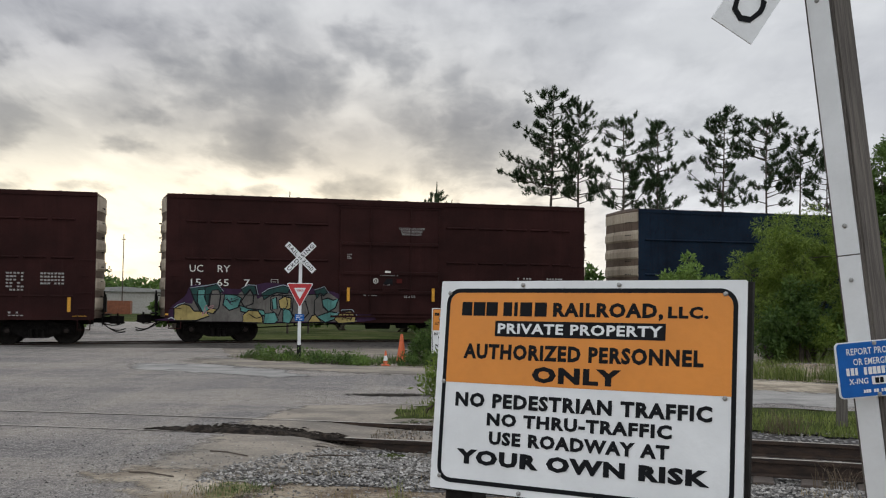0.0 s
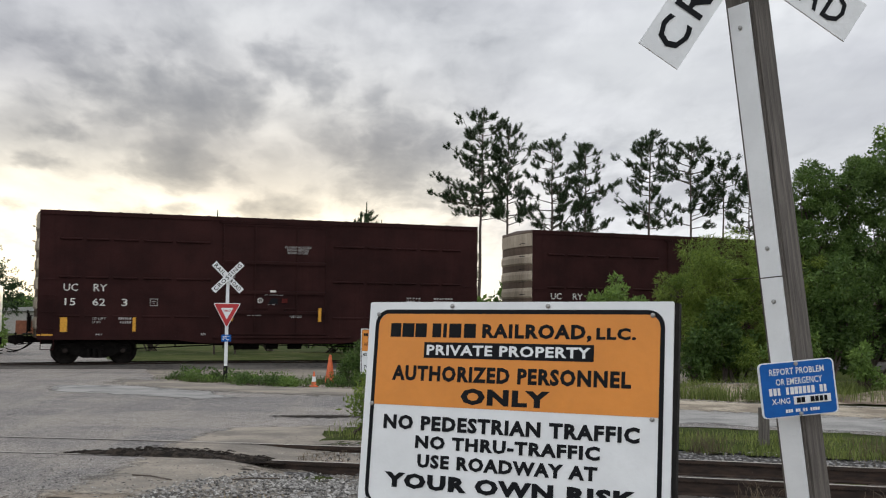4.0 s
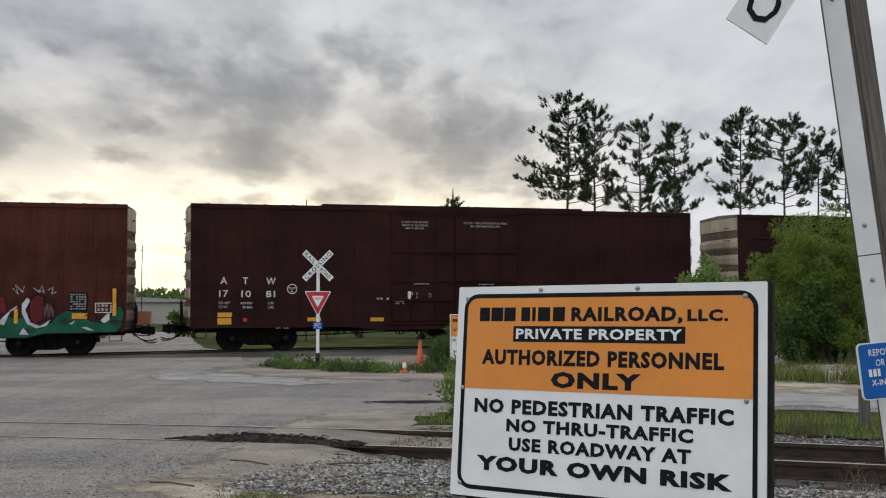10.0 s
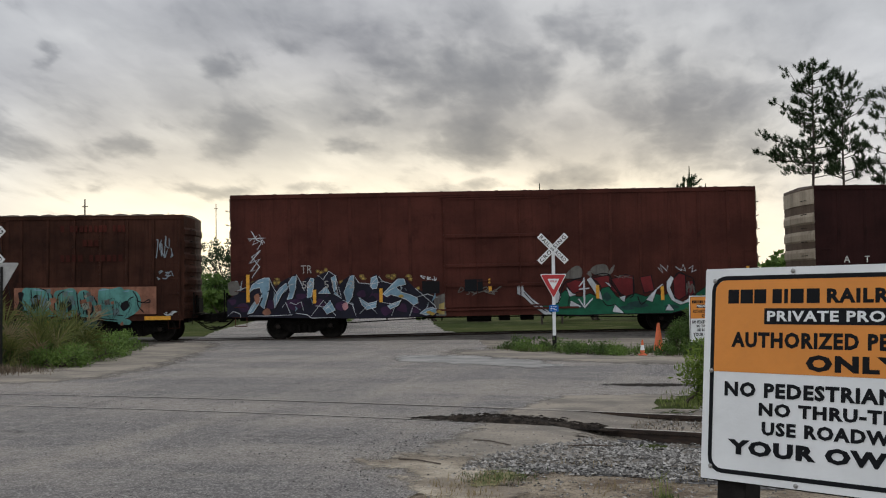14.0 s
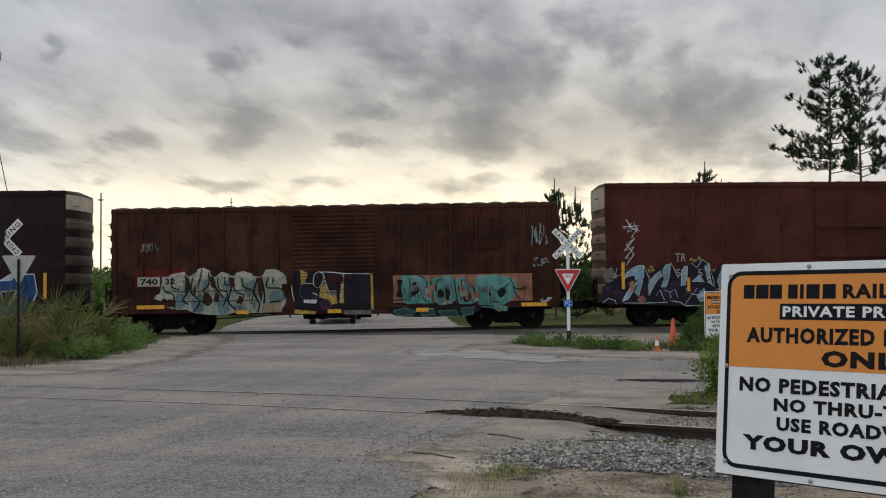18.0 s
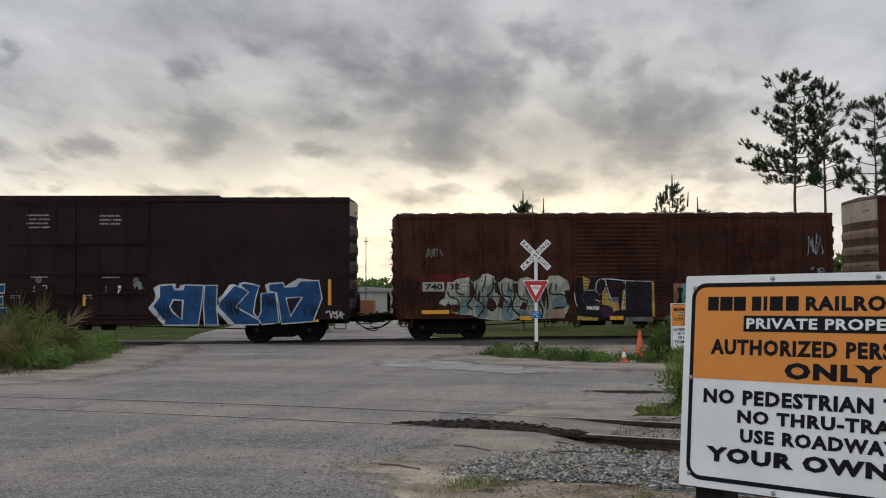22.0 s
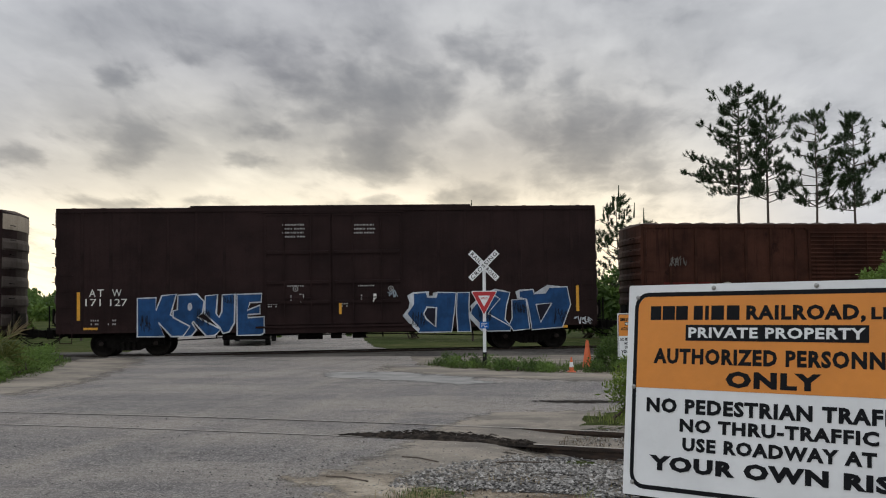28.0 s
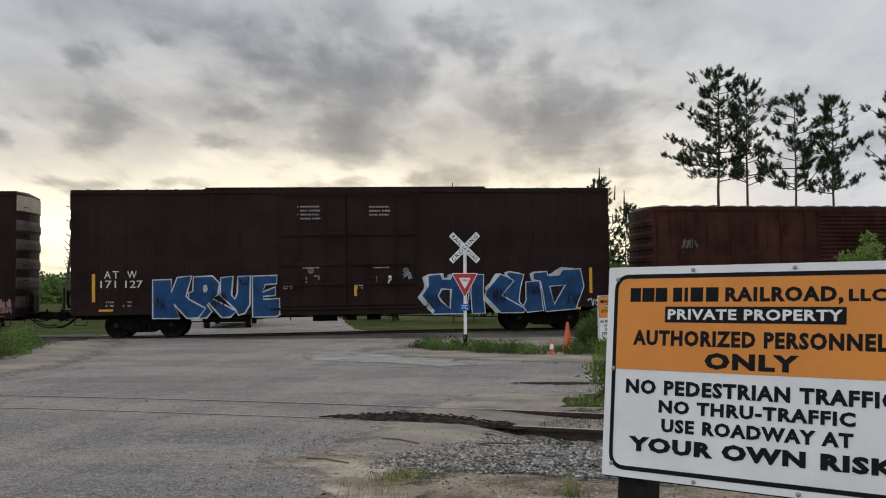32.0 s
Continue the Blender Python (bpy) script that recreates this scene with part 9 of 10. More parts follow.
    p.scribble("spray_black", 606, 628, 556, 570, 5, 0.014, 2).scribble("spray_purple", 400, 420, 526, 540, 4, 0.018, 7).scribble("spray_pink", 362, 376, 540, 560, 3, 0.02, 8)
    p.line("spray_white", 0.035, [(302, 565), (308, 562), (314, 566)], False)
    p.done()


def tangle(car, o, y):
    """The pale blue and purple piece: a dark ground, jagged pale-edged strokes and golden puffs above."""
    p = Piece(car, (160, 570, 490, 590), (o - 0.19, o + 8.1, 2.72, 0.69), y, "pale blue and purple graffiti piece with golden puffs", -0.0195)
    rnd = random.Random(5)
    for x, z in ((257, 514), (260, 520), (253, 521), (330, 500), (336, 502), (345, 498), (372, 519), (376, 524), (408, 509), (412, 513), (458, 509), (464, 512), (468, 508), (494, 509), (498, 514), (511, 531), (215, 521), (212, 526)):
        p.fill("spray_gold", [(x + 5.5 * rnd.uniform(0.5, 1.2) * math.cos(a * 0.9), z + 4 * rnd.uniform(0.5, 1.2) * math.sin(a * 0.9)) for a in range(7)])
        p.fill("spray_yellow", [(x + 2.2 * math.cos(a * 1.26), z + 1.8 * math.sin(a * 1.26)) for a in range(5)])
    p.fill("spray_navy", [(167, 552), (186, 540), (203, 526), (224, 513), (244, 511), (255, 531), (263, 520), (277, 512), (290, 505), (301, 519), (313, 511), (326, 512), (336, 505), (350, 500), (363, 506), (366, 530), (376, 516), (392, 505), (403, 520), (424, 523), (428, 509), (436, 505), (448, 519), (463, 521), (476, 511),
                          (490, 515), (506, 531), (526, 540), (543, 547), (551, 566), (550, 581), (400, 585), (300, 584), (167, 582)], False)
    for x, z, r in ((245, 560, 13), (288, 560, 14), (300, 545, 9), (333, 558, 10), (372, 562, 12), (410, 540, 9), (440, 545, 10), (452, 570, 12), (482, 566, 12), (505, 568, 10), (195, 565, 11), (178, 555, 8)):
        p.fill("spray_purple", [(x + r * rnd.uniform(0.6, 1.3) * math.cos(k * math.tau / 7), z + r * rnd.uniform(0.5, 0.9) * math.sin(k * math.tau / 7)) for k in range(7)])
    p.fill("spray_taupe", [(169, 523), (177, 518), (187, 520), (190, 531), (186, 541), (173, 542)]).fill("spray_taupe", [(538, 547), (560, 540), (561, 580), (543, 581)], False).fill("spray_black", [(518, 518), (550, 518), (550, 540), (519, 541)], False)
    p.fill("spray_cream", [(548, 560), (558, 556), (558, 578), (548, 578)], False)
    for pts in ([(222, 517), (234, 512), (243, 512), (243, 530), (239, 547), (233, 568), (226, 560), (229, 541), (226, 529), (214, 532), (205, 541), (212, 525)], [(203, 577), (211, 562), (221, 549), (229, 545), (222, 561), (213, 574)], [(252, 566), (251, 546), (262, 530), (274, 521), (276, 529), (266, 540), (259, 553)],
                [(277, 521), (284, 510), (292, 508), (290, 530), (284, 549), (275, 551), (280, 535)], [(312, 521), (318, 512), (323, 513), (322, 530), (318, 546), (311, 548)], [(331, 540), (345, 527), (353, 540)], [(354, 512), (363, 507), (363, 539), (373, 549), (360, 541), (357, 524)],
                [(382, 525), (389, 509), (395, 507), (395, 530), (392, 546), (382, 561), (380, 546), (377, 539)], [(424, 526), (427, 512), (436, 508), (439, 520), (436, 531), (429, 532)],
                [(447, 541), (458, 530), (466, 522), (475, 514), (486, 514), (489, 524), (478, 526), (471, 529), (481, 538), (496, 542), (509, 548), (511, 557), (502, 561), (490, 551), (472, 545), (462, 542), (454, 546)], [(513, 576), (524, 568), (536, 565), (547, 570), (541, 576), (525, 579)],
                [(404, 547), (420, 558), (436, 554), (434, 565), (418, 569), (409, 560)], [(339, 567), (352, 552), (361, 570), (346, 577)], [(455, 562), (470, 556), (480, 552), (474, 562), (460, 568)]):
        p.fill("spray_black", [(x + 3.0, z + 1.2) for x, z in pts], False)
        p.fill("spray_sky", pts, False, "spray_white", 0.024)
        p.line("spray_white", 0.03, [(0.65 * a + 0.35 * c, 0.65 * b + 0.35 * d) for (a, b), (c, d) in zip(pts[:3], pts[-1:-4:-1])], False)
    for pts in ([(243, 512), (251, 531), (258, 541)], [(292, 506), (300, 520), (306, 535)], [(330, 507), (340, 515), (350, 500), (362, 508), (372, 545)], [(395, 507), (404, 521), (425, 523), (447, 519)], [(439, 508), (447, 518), (466, 524)], [(508, 547), (528, 541), (546, 548)], [(506, 531), (540, 561), (545, 570)],
                [(280, 556), (290, 560), (300, 555), (304, 570)], [(265, 566), (272, 556), (280, 575)], [(318, 580), (340, 552), (362, 580)], [(326, 562), (352, 566)], [(375, 552), (392, 560), (398, 580)], [(405, 576), (421, 560), (436, 576)], [(446, 556), (470, 560), (462, 580)], [(495, 580), (502, 562), (515, 570)],
                [(290, 575), (310, 578), (318, 584), (360, 583)], [(205, 580), (240, 580), (285, 578)], [(168, 580), (178, 572), (190, 576), (192, 583)], [(186, 535), (204, 528)]):
        p.line("spray_white", 0.026, pts, False)
    for k in range(26):
        x, z = 200 + 340 * (k + rnd.random()) / 26, rnd.uniform(530, 578)
        ln, w, lean = rnd.uniform(7, 20), rnd.uniform(1.5, 4), rnd.uniform(-10, 10)
        p.fill(rnd.choice(("spray_sky", "spray_purple", "spray_navy", "spray_pale")), [(x - w, z), (x + lean * 0.4, z - ln / 2), (x + lean, z - ln), (x + lean * 0.5 + w, z - ln / 2)], False)
    for x, z in ((480, 545), (530, 574), (536, 577), (548, 573)):
        p.fill("spray_yellow", [(x - 5, z), (x, z - 3), (x + 5, z), (x, z + 3)])
    p.fill("spray_peach", [(216, 545), (224, 540), (226, 552), (220, 560)]).fill("spray_peach", [(230, 573), (240, 566), (246, 575), (236, 579)]).fill("spray_pink", [(374, 560), (382, 556), (384, 566), (377, 570)])
    p.scribble("spray_white", 520, 546, 508, 517, 5, 0.03, 3)
    p.done()


def green_red_piece(car, o, y):
    p = Piece(car, (690, 1120, 480, 580), (o + 10.58, o + 19.6, 2.73, 0.66), y, "green, red and white graffiti letters", -0.0185)
    for pts in ([(771, 512), (781, 499), (794, 491), (803, 497), (801, 512), (786, 514)], [(818, 499), (828, 490), (845, 489), (850, 499), (846, 508), (826, 507)], [(849, 507), (854, 496), (861, 490), (857, 503)], [(812, 505), (818, 500), (820, 512)]):
        p.fill("spray_taupe", pts)
    for pts in ([(774, 523), (789, 516), (806, 518), (802, 536), (786, 541)], [(820, 513), (850, 508), (852, 521), (870, 545), (850, 531), (838, 532), (830, 520)], [(854, 515), (880, 507), (893, 510), (893, 541), (880, 546), (870, 541)], [(964, 516), (974, 504), (986, 508), (986, 545), (973, 553), (965, 546)], [(988, 520), (999, 518), (1001, 540), (990, 549)], [(905, 512), (925, 508), (930, 535), (912, 540)]):
        p.fill("spray_red", pts, False, "spray_black", 0.04)
    p.fill("spray_green", [(700, 538), (722, 537), (740, 545), (752, 555), (760, 558), (766, 540), (773, 534), (790, 545), (802, 546), (816, 540), (828, 546), (838, 531), (850, 528), (862, 545), (875, 553), (886, 545), (896, 540), (915, 546), (930, 540), (945, 545), (955, 540), (963, 546), (972, 556), (985, 558), (998, 550), (1005, 540),
                          (1020, 530), (1046, 530), (1049, 540), (1060, 548), (1080, 549), (1091, 540), (1098, 523), (1106, 521), (1112, 534), (1108, 555), (1100, 565), (1060, 567), (985, 569), (960, 576), (860, 577), (800, 579), (752, 578), (728, 561)], False, "spray_black", 0.03)
    for x, z, w, h in ((745, 556, 10, 5), (800, 562, 16, 5), (846, 546, 8, 8), (900, 560, 20, 6), (960, 564, 14, 4), (1020, 548, 14, 5), (1096, 548, 8, 8), (880, 566, 14, 4)):
        p.fill("spray_teal", [(x - w, z), (x, z - h), (x + w, z + h * 0.3), (x, z + h)])
    for pts in ([(688, 528), (698, 519), (700, 534), (715, 550), (731, 562), (750, 577), (735, 578), (715, 562), (700, 547), (688, 541)], [(741, 518), (750, 513), (758, 525), (765, 545), (762, 556), (755, 558), (752, 541), (746, 530)], [(774, 528), (785, 540), (793, 543), (780, 546)], [(811, 516), (818, 511), (829, 525), (836, 540), (838, 553), (828, 546), (820, 531)],
                [(868, 547), (879, 544), (877, 556), (871, 552)], [(952, 520), (960, 509), (965, 514), (958, 530), (966, 550), (980, 556), (996, 545), (1001, 539), (991, 556), (975, 561), (960, 553), (952, 536)], [(782, 553), (801, 563), (795, 566), (780, 563)], [(855, 573), (860, 560), (876, 576)], [(948, 571), (955, 559), (964, 571)],
                [(1074, 546), (1082, 537), (1089, 531), (1089, 545), (1080, 551)], [(1024, 552), (1036, 545), (1030, 554)], [(1044, 558), (1052, 556), (1066, 563), (1054, 563)], [(915, 552), (924, 541), (936, 530), (926, 556)], [(842, 520), (850, 522), (856, 532)]):
        p.fill("spray_white", pts, False, "spray_black", 0.018)
    for pts in ([(806, 512), (806, 535), (806, 562)], [(797, 533), (815, 531)], [(796, 550), (806, 565), (821, 549)], [(797, 528), (806, 517)], [(935, 532), (945, 524)]):
        p.line("spray_white", 0.075, pts, False)
    for pts in ([(760, 558), (768, 530), (778, 518), (806, 512)], [(818, 511), (838, 505), (852, 508), (856, 525), (872, 547)], [(893, 508), (894, 540), (886, 549)], [(965, 512), (975, 503), (988, 509), (1000, 516), (1002, 540)], [(700, 538), (716, 556), (740, 573)], [(1049, 540), (1060, 535), (1074, 546)], [(838, 553), (846, 562), (860, 560)], [(780, 546), (776, 566)], [(900, 545), (906, 560), (916, 552)]):
        p.line("spray_black", 0.035, pts)
    p.scribble("spray_taupe", 986, 1000, 518, 545, 6, 0.02, 11).scribble("spray_taupe", 862, 892, 508, 514, 4, 0.015, 12)
    p.done()


def low_car_pieces(car, o, y):
    p = Piece(car, (380, 680, 470, 560), (o + 0.81, o + 7.0, 2.50, 0.64), y, "worn pale mint and white graffiti letters", -0.0194)
    p.fill("spray_mint", [(426, 516), (430, 492), (448, 484), (470, 482), (477, 487), (490, 479), (512, 476), (517, 485), (524, 487), (531, 481), (548, 483), (556, 486), (561, 479), (575, 477), (590, 485), (600, 487), (607, 484), (615, 475), (635, 475), (648, 485), (650, 500), (645, 515), (648, 530), (640, 548), (600, 551), (556, 550), (540, 555), (510, 554),
                         (486, 551), (472, 545), (452, 545), (437, 541), (440, 526), (416, 527), (418, 520)], False)
    for pts in ([(490, 482), (493, 473), (504, 471), (515, 477), (513, 484)], [(526, 485), (535, 478), (548, 482), (546, 487)], [(562, 483), (572, 476), (590, 482), (584, 487), (568, 487)], [(607, 485), (613, 474), (630, 473), (646, 482), (640, 487)], [(440, 488), (448, 482), (470, 478), (472, 485)], [(415, 526), (424, 518), (432, 522), (428, 530)],
                [(478, 488), (496, 486), (495, 500), (484, 506)], [(560, 490), (566, 490), (566, 510), (560, 512)], [(615, 490), (636, 486), (630, 498), (618, 500)], [(434, 518), (448, 516), (446, 528), (436, 528)]):
        p.fill("spray_bone", pts, False)
    for pts in ([(480, 530), (498, 518), (502, 545), (486, 549)], [(530, 526), (546, 518), (546, 551), (528, 551)], [(556, 536), (575, 540), (586, 549), (560, 550)], [(621, 515), (641, 511), (646, 528), (620, 531)], [(455, 520), (470, 519), (468, 541), (455, 541)], [(503, 496), (513, 490), (511, 506), (502, 514)], [(578, 500), (592, 492), (590, 515), (578, 522)], [(536, 500), (548, 492), (546, 510), (538, 512)]):
        p.fill("spray_haze", pts)
    for pts in ([(470, 484), (478, 500), (474, 516), (466, 528), (476, 536)], [(503, 515), (512, 519), (517, 530), (509, 537), (500, 529)], [(519, 484), (524, 505), (538, 524)], [(548, 488), (551, 510), (546, 530), (560, 546)], [(598, 488), (592, 515), (601, 535), (597, 550)], [(605, 486), (610, 520), (607, 548)]):
        p.line("spray_black", 0.065, pts)
    for pts in ([(430, 492), (434, 512), (450, 520), (452, 545)], [(484, 488), (481, 515), (496, 530), (484, 550)], [(512, 478), (512, 500), (500, 512)], [(528, 488), (530, 508), (545, 516), (536, 540)], [(556, 488), (558, 512), (574, 520), (560, 534)], [(570, 488), (574, 505), (590, 512), (586, 535)], [(618, 486), (614, 505), (640, 508), (646, 524)], [(626, 488), (624, 500)],
                [(640, 530), (620, 532), (612, 546)], [(540, 487), (541, 500), (550, 502)], [(448, 486), (447, 505), (462, 510)], [(500, 474), (497, 490), (492, 505)]):
        p.line("spray_black", 0.05, pts)
    for pts in ([(471, 487), (478, 489), (476, 508), (470, 517)], [(514, 486), (520, 488), (524, 508), (516, 505)], [(549, 488), (556, 488), (555, 505), (549, 508)], [(598, 489), (606, 487), (608, 510), (604, 532), (598, 512)], [(502, 518), (511, 517), (516, 530), (508, 537), (501, 528)], [(566, 520), (574, 524), (570, 536), (560, 532)], [(440, 527), (452, 527), (450, 540), (438, 540)], [(640, 500), (650, 498), (650, 512), (642, 512)], [(526, 512), (532, 520), (528, 534), (520, 528)], [(486, 505), (490, 505), (488, 522), (484, 518)]):
        p.fill("oxide_d", pts, False)
    for z in (514, 532):
        p.line("spray_black", 0.03, [(434, z - 1), (520, z - 2), (600, z - 4)], False)
    p.scribble("spray_black", 440, 645, 488, 548, 12, 0.012, 9)
    p.done()
    p = Piece(car, (671, 814, 475.4, 543.7), (o + 6.60, o + 9.535, 2.29, 0.82), -HALF - 0.08, "yellow, black and white graffiti across the door")

    def level(*pts):
        return [(x, z + 0.043 * (x - 732)) for x, z in pts]
    p.fill("spray_black", level((673, 482), (700, 479), (740, 482), (812, 478), (813, 548), (674, 549)), False)
    for pts in (((684, 477), (698, 483), (692, 500), (685, 502)), ((722, 481), (727, 500), (737, 520), (733, 526), (717, 524), (719, 508)), ((757, 482), (762, 482), (761, 532), (753, 532)), ((809, 482), (813, 480), (814, 542), (809, 540)),
                ((673, 545), (712, 547), (710, 552), (673, 552)), ((730, 522), (745, 510), (750, 532), (736, 536))):
        p.fill("spray_yellow", level(*pts), False)
    p.fill("spray_taupe", level((760, 544), (810, 542), (811, 550), (760, 551)), False).fill("spray_taupe", level((729, 511), (748, 510), (748, 519), (733, 520)), False)
    p.fill("spray_navy", level((764, 484), (808, 483), (807, 530), (763, 533)), False).fill("spray_navy", level((728, 483), (755, 483), (752, 506), (734, 508)), False)
    p.fill("spray_navy", level((682, 514), (688, 502), (704, 500), (715, 508), (712, 522), (700, 528), (688, 525)), True, "spray_taupe", 0.02)
    p.fill("spray_navy", level((707, 500), (709, 486), (718, 480), (726, 486), (722, 500), (714, 508)), True, "spray_white", 0.03)
    p.fill("spray_purple", level((716, 530), (735, 528), (738, 542), (722, 544)))
    for pts in (((722, 480), (742, 480), (762, 482), (808, 481)), ((724, 481), (730, 502), (738, 524)), ((762, 482), (759, 500), (754, 530)), ((685, 500), (692, 500), (706, 500)), ((668, 505), (670, 520), (673, 530)), ((706, 516), (716, 520))):
        p.line("spray_white", 0.04, level(*pts), False)
    p.fill("spray_white", level((690, 528), (714, 527), (712, 534), (690, 533)), False)
    p.scribble("spray_black", 676, 810, 488, 552, 8, 0.016, 12)
    for k in range(7):
        p.line("spray_black", 0.028, level((672, 484 + k * 5.2), (813, 482 + k * 5.2)), False)
    p.done()
    bm = bmesh.new()
    box(bm, o + 10.25, o + 15.35, y + 0.002, y + 0.004, 1.02, 2.02)
    part("paint_patch", bm, "spray_peach", car, "faded peach underpaint")
    p = Piece(car, (661, 804, 475.4, 543.7), (o + 6.60, o + 9.535, 2.26, 0.79), y, "turquoise bubble graffiti letters with black outlines on a peach ground")
    p.fill("spray_black", level((836, 532), (900, 535), (980, 530), (990, 540), (930, 549), (842, 550)))
    for pts in (((838, 542), (860, 536), (880, 542), (872, 549), (846, 549)), ((884, 538), (910, 536), (914, 546), (890, 549)), ((918, 540), (950, 538), (956, 548), (926, 549)), ((960, 534), (984, 531), (980, 544), (962, 547))):
        p.fill("spray_teal", level(*pts), False, "spray_haze", 0.025)
    for pts in (((1020, 536), (1030, 528), (1042, 530), (1040, 537)),
                ((853, 486), (870, 481), (898, 484), (906, 500), (900, 514), (912, 526), (884, 528), (856, 526)), ((908, 490), (924, 482), (946, 482), (948, 520), (936, 528), (916, 527)),
                ((950, 488), (966, 482), (978, 496), (988, 508), (984, 524), (962, 528), (950, 520)), ((986, 482), (1008, 478), (1030, 478), (1030, 528), (1008, 532), (990, 526)),
                ((1018, 488), (1036, 478), (1056, 484), (1060, 506), (1044, 522), (1022, 526))):
        p.fill("spray_turquoise", level(*pts))
    for pts in (((846, 490), (856, 490), (853, 504), (856, 518), (844, 517), (848, 504)), ((872, 496), (882, 492), (888, 502), (880, 512), (872, 516)), ((920, 504), (928, 506), (930, 520), (924, 526), (918, 516)),
                ((964, 506), (974, 504), (978, 516), (970, 524), (964, 520)), ((1026, 502), (1036, 497), (1040, 506), (1032, 514), (1026, 511)), ((932, 498), (940, 502), (938, 520), (933, 522))):
        p.fill("spray_black", level(*pts))
    for pts in (((967, 510), (973, 508), (974, 518), (968, 520)), ((876, 500), (881, 498), (881, 506), (876, 508)), ((912, 500), (916, 496), (917, 508)), ((1024, 538), (1028, 532), (1030, 538))):
        p.fill("spray_peach", level(*pts))
    for pts in (((868, 484), (870, 505), (868, 526)), ((884, 481), (896, 486), (899, 500), (890, 514), (898, 526)), ((904, 490), (910, 508), (908, 526)), ((926, 484), (916, 492), (914, 508)), ((948, 484), (950, 504), (954, 526)), ((960, 484), (962, 500), (960, 522)),
                ((976, 490), (984, 506), (980, 524)), ((1046, 480), (1054, 492), (1056, 506), (1066, 516)), ((1052, 496), (1064, 499), (1074, 494), (1076, 498), (1066, 500)), ((1036, 504), (1040, 494), (1048, 490)),
                ((850, 530), (900, 533), (960, 528), (1020, 530)), ((1010, 506), (1016, 520), (1030, 522)), ((838, 524), (862, 522))):
        p.line("spray_black", 0.04, level(*pts))
    for pts in (((872, 484), (890, 484)), ((986, 481), (1004, 479)), ((880, 538), (910, 537)), ((1030, 482), (1040, 480)), ((930, 484), (942, 484))):
        p.line("spray_sky", 0.035, level(*pts))
    rnd = random.Random(19)
    for k in range(26):
        x, z, r = rnd.uniform(850, 1050), rnd.uniform(484, 526), rnd.uniform(2.5, 7)
        p.fill(rnd.choice(("spray_haze", "spray_mint", "spray_taupe", "spray_peach")), level((x - r, z - r * 0.6), (x + r * 0.8, z - r), (x + r, z + r * 0.5), (x - r * 0.5, z + r)), False)
    for x0 in (845, 912, 985):
        p.scribble("spray_black", x0, x0 + 60, 494 + 0.043 * (x0 - 700), 530 + 0.043 * (x0 - 700), 9, 0.012, x0)
    p.done()


def tag(car, x0, x1, z0, z1, y, seed, colour="spray_pale", strokes=7, w=0.03):
    """A quick handwritten tag: thin looping lines, not readable."""
    p = Piece(car, (0, 100, 0, 100), (x0, x1, z1, z0), y, "quick handwritten paint tag")
    p.scribble(colour, 5, 95, 5, 95, strokes, w, seed).done()


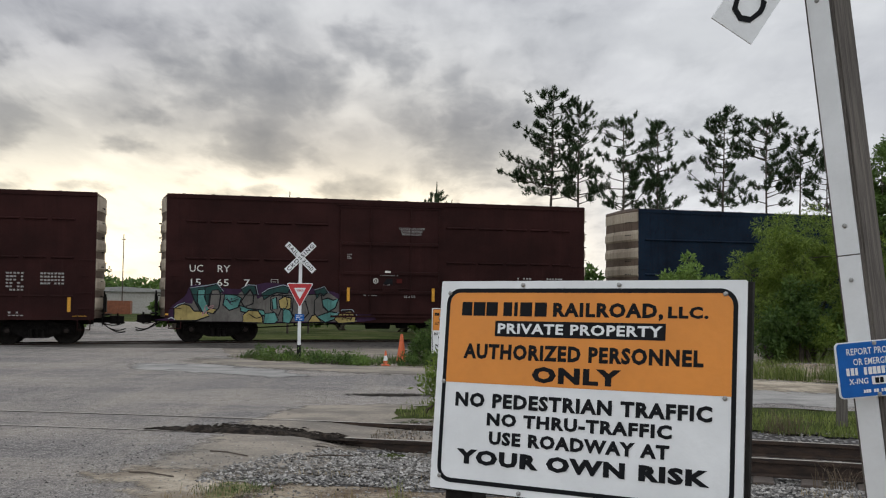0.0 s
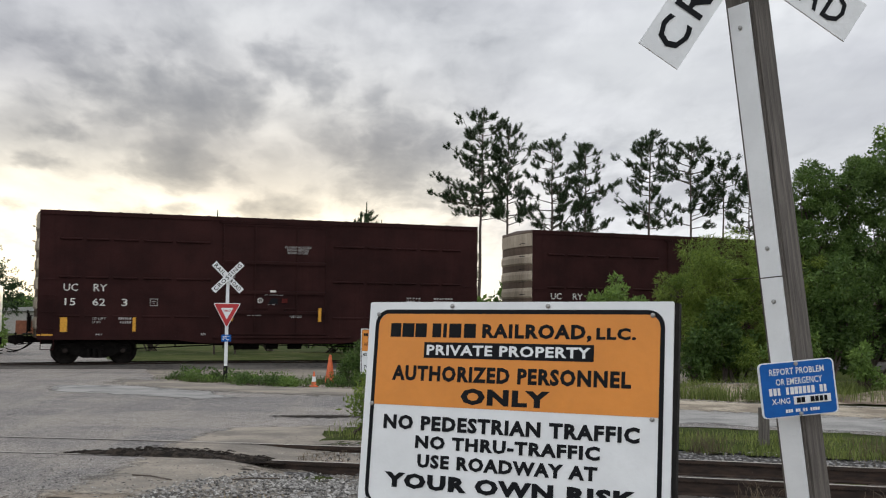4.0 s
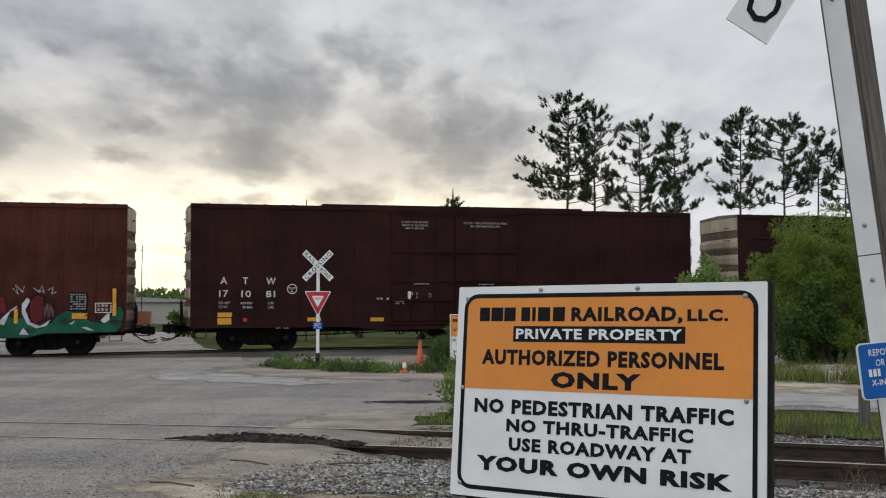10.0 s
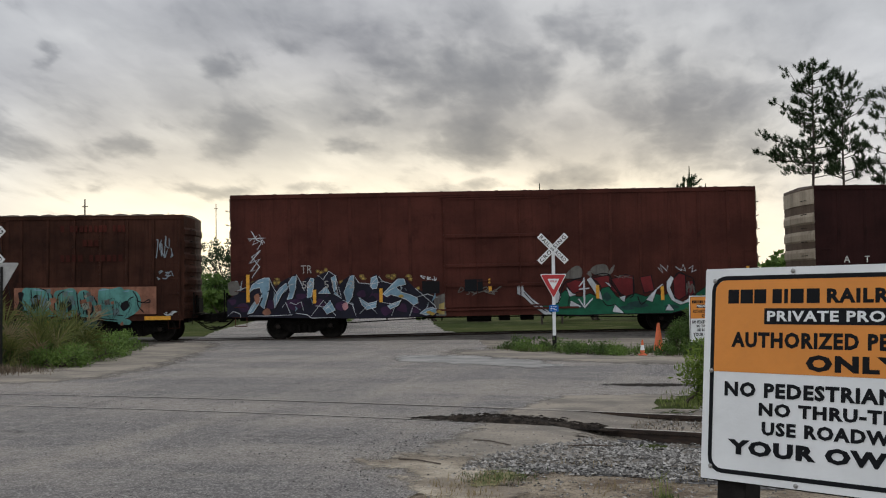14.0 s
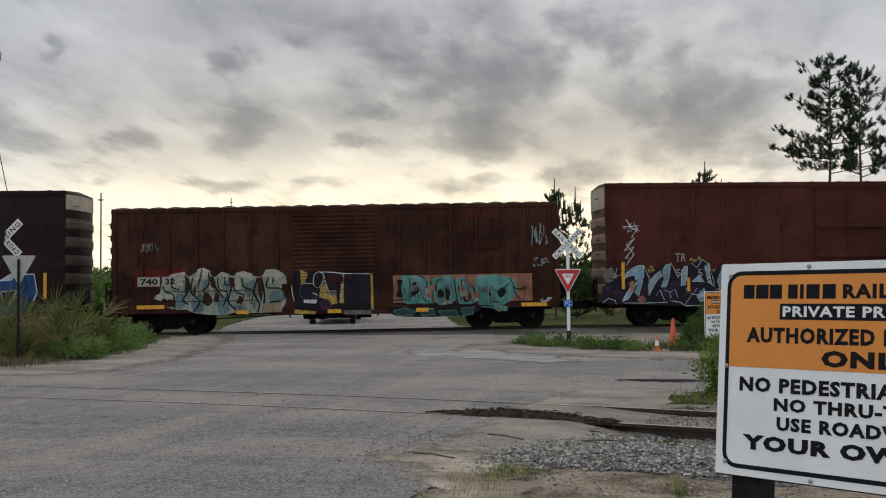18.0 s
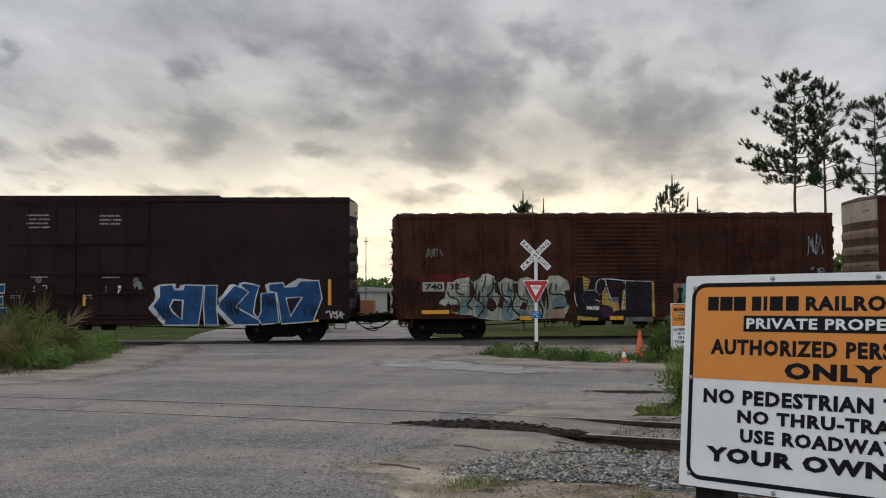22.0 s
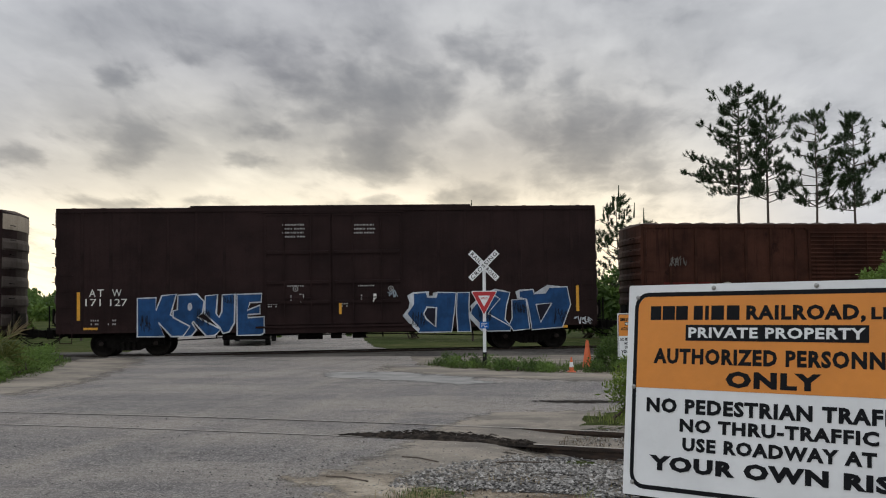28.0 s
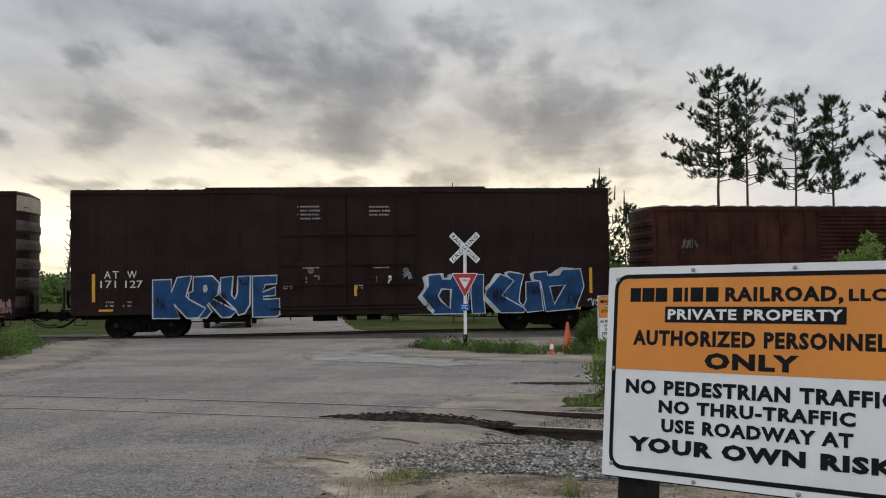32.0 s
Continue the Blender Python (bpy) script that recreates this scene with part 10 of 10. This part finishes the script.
def paint_train():
    first, green, blue, red, low, last = (TRAIN[k][0] for k in (1, 3, 4, 5, 6, 7))
    g = -HALF - 0.026
    turquoise_piece(first, -8.1, g)
    lime_word(green, -9.79, g)
    o = -9.79
    blue_words(blue, o, g)
    tag(blue, o + 18.75, o + 19.4, 0.86, 1.2, g, 31, "spray_white")
    tag(blue, o + 11.8, o + 12.2, 1.95, 2.25, -HALF - 0.08, 32, strokes=4)
    o = -9.8
    tangle(red, o, g)
    green_red_piece(red, o, g)
    p = Piece(red, (160, 570, 490, 590), (o - 0.19, o + 8.1, 2.72, 0.69), g, "tall zigzag paint tag", -0.0195)
    for pts in ([(212, 512), (222, 497), (210, 500), (226, 478), (208, 486), (228, 462), (212, 474), (226, 492), (214, 508)], [(208, 446), (222, 436), (214, 452), (232, 444), (222, 462)], [(212, 428), (222, 444), (236, 450), (226, 434), (232, 452)], [(206, 442), (236, 440)]):
        p.line("spray_white", 0.045, pts, False)
    for pts in ([(950, 494), (958, 504), (954, 488), (966, 500), (968, 490)], [(982, 492), (992, 500), (996, 488), (1000, 500), (990, 496)], [(1006, 496), (1014, 490), (1012, 502), (1020, 498)]):
        p.line("spray_white", 0.04, pts, False)
    p.done()
    bm = bmesh.new()
    box(bm, o + 8.62, o + 9.28, DOOR_Y - 0.03, DOOR_Y - 0.022, 1.60, 2.04)
    part("placard", bm, "sign_black", red, "scuffed black placard on the door")
    tag(red, o + 8.3, o + 10.0, 1.4, 1.9, -HALF - 0.08, 43, "spray_taupe", 6)
    tag(red, o + 0.1, o + 0.5, 1.7, 2.2, g, 44, strokes=6)
    o = -8.165
    g2 = -HALF - 0.058
    low_car_pieces(low, o, g2)
    tag(low, o + 15.3, o + 15.9, 3.0, 3.9, g2, 51)
    tag(low, o + 15.35, o + 15.95, 2.25, 2.6, g2, 52, strokes=5)
    tag(low, o + 1.0, o + 1.75, 3.0, 3.45, g2, 53, "spray_taupe")
    tag(low, o + 15.6, o + 16.1, 0.95, 1.15, g2, 54, "spray_white", 4, 0.025)
    # ghost of an old company name
    bm = bmesh.new()
    for z, n, a, b in ((4.02, 14, 11.9, 14.3), (3.5, 3, 12.7, 13.3), (2.95, 11, 11.9, 14.2)):
        bars(bm, o + a, o + b, z, z + 0.24, g2, n, int(z * 10))
    tagged(part("faded_name", bm, "faded_red", low, "faded red bars where a name was painted"), kind="stuff")
    bm = bmesh.new()
    box(bm, o + 5.5, o + 6.15, -HALF - 0.095, -HALF - 0.09, 0.76, 1.10)
    part("placard", bm, "tan_end", low, "small rusty tan placard")
    tag(last, 9.0, 9.7, 0.9, 1.5, g, 61, "spray_pink", 10, 0.07)


M["faded_red"] = car_paint("faded_red_lettering", (0.060, 0.014, 0.010), (0.04, 0.012, 0.008))
paint_train()


# ---- what moves ----
def motions():
    cars = [k * 0.5 for k in range(65)]
    for car, mid, reach in TRAIN:
        walk(car, [(t, on_rails(mid + run(t), reach)) for t in cars])
    turns = [k * 0.1 for k in range(0, 200)] + [20 + k * 0.2 for k in range(0, 55)] + [32.0]
    for wheel, x in WHEELS:
        walk(wheel, [(t, pose(x, 0, 0.455) @ Matrix.Rotation(run(t) / 0.455, 4, "Y")) for t in turns])
    # the clouds drift slowly towards the left
    for bank in CLOUDS:
        walk(bank, [(t, pose(0, 0, 0, 0, 0, 0.126 * t)) for t in (0, 8, 16, 24, 32)])


motions()
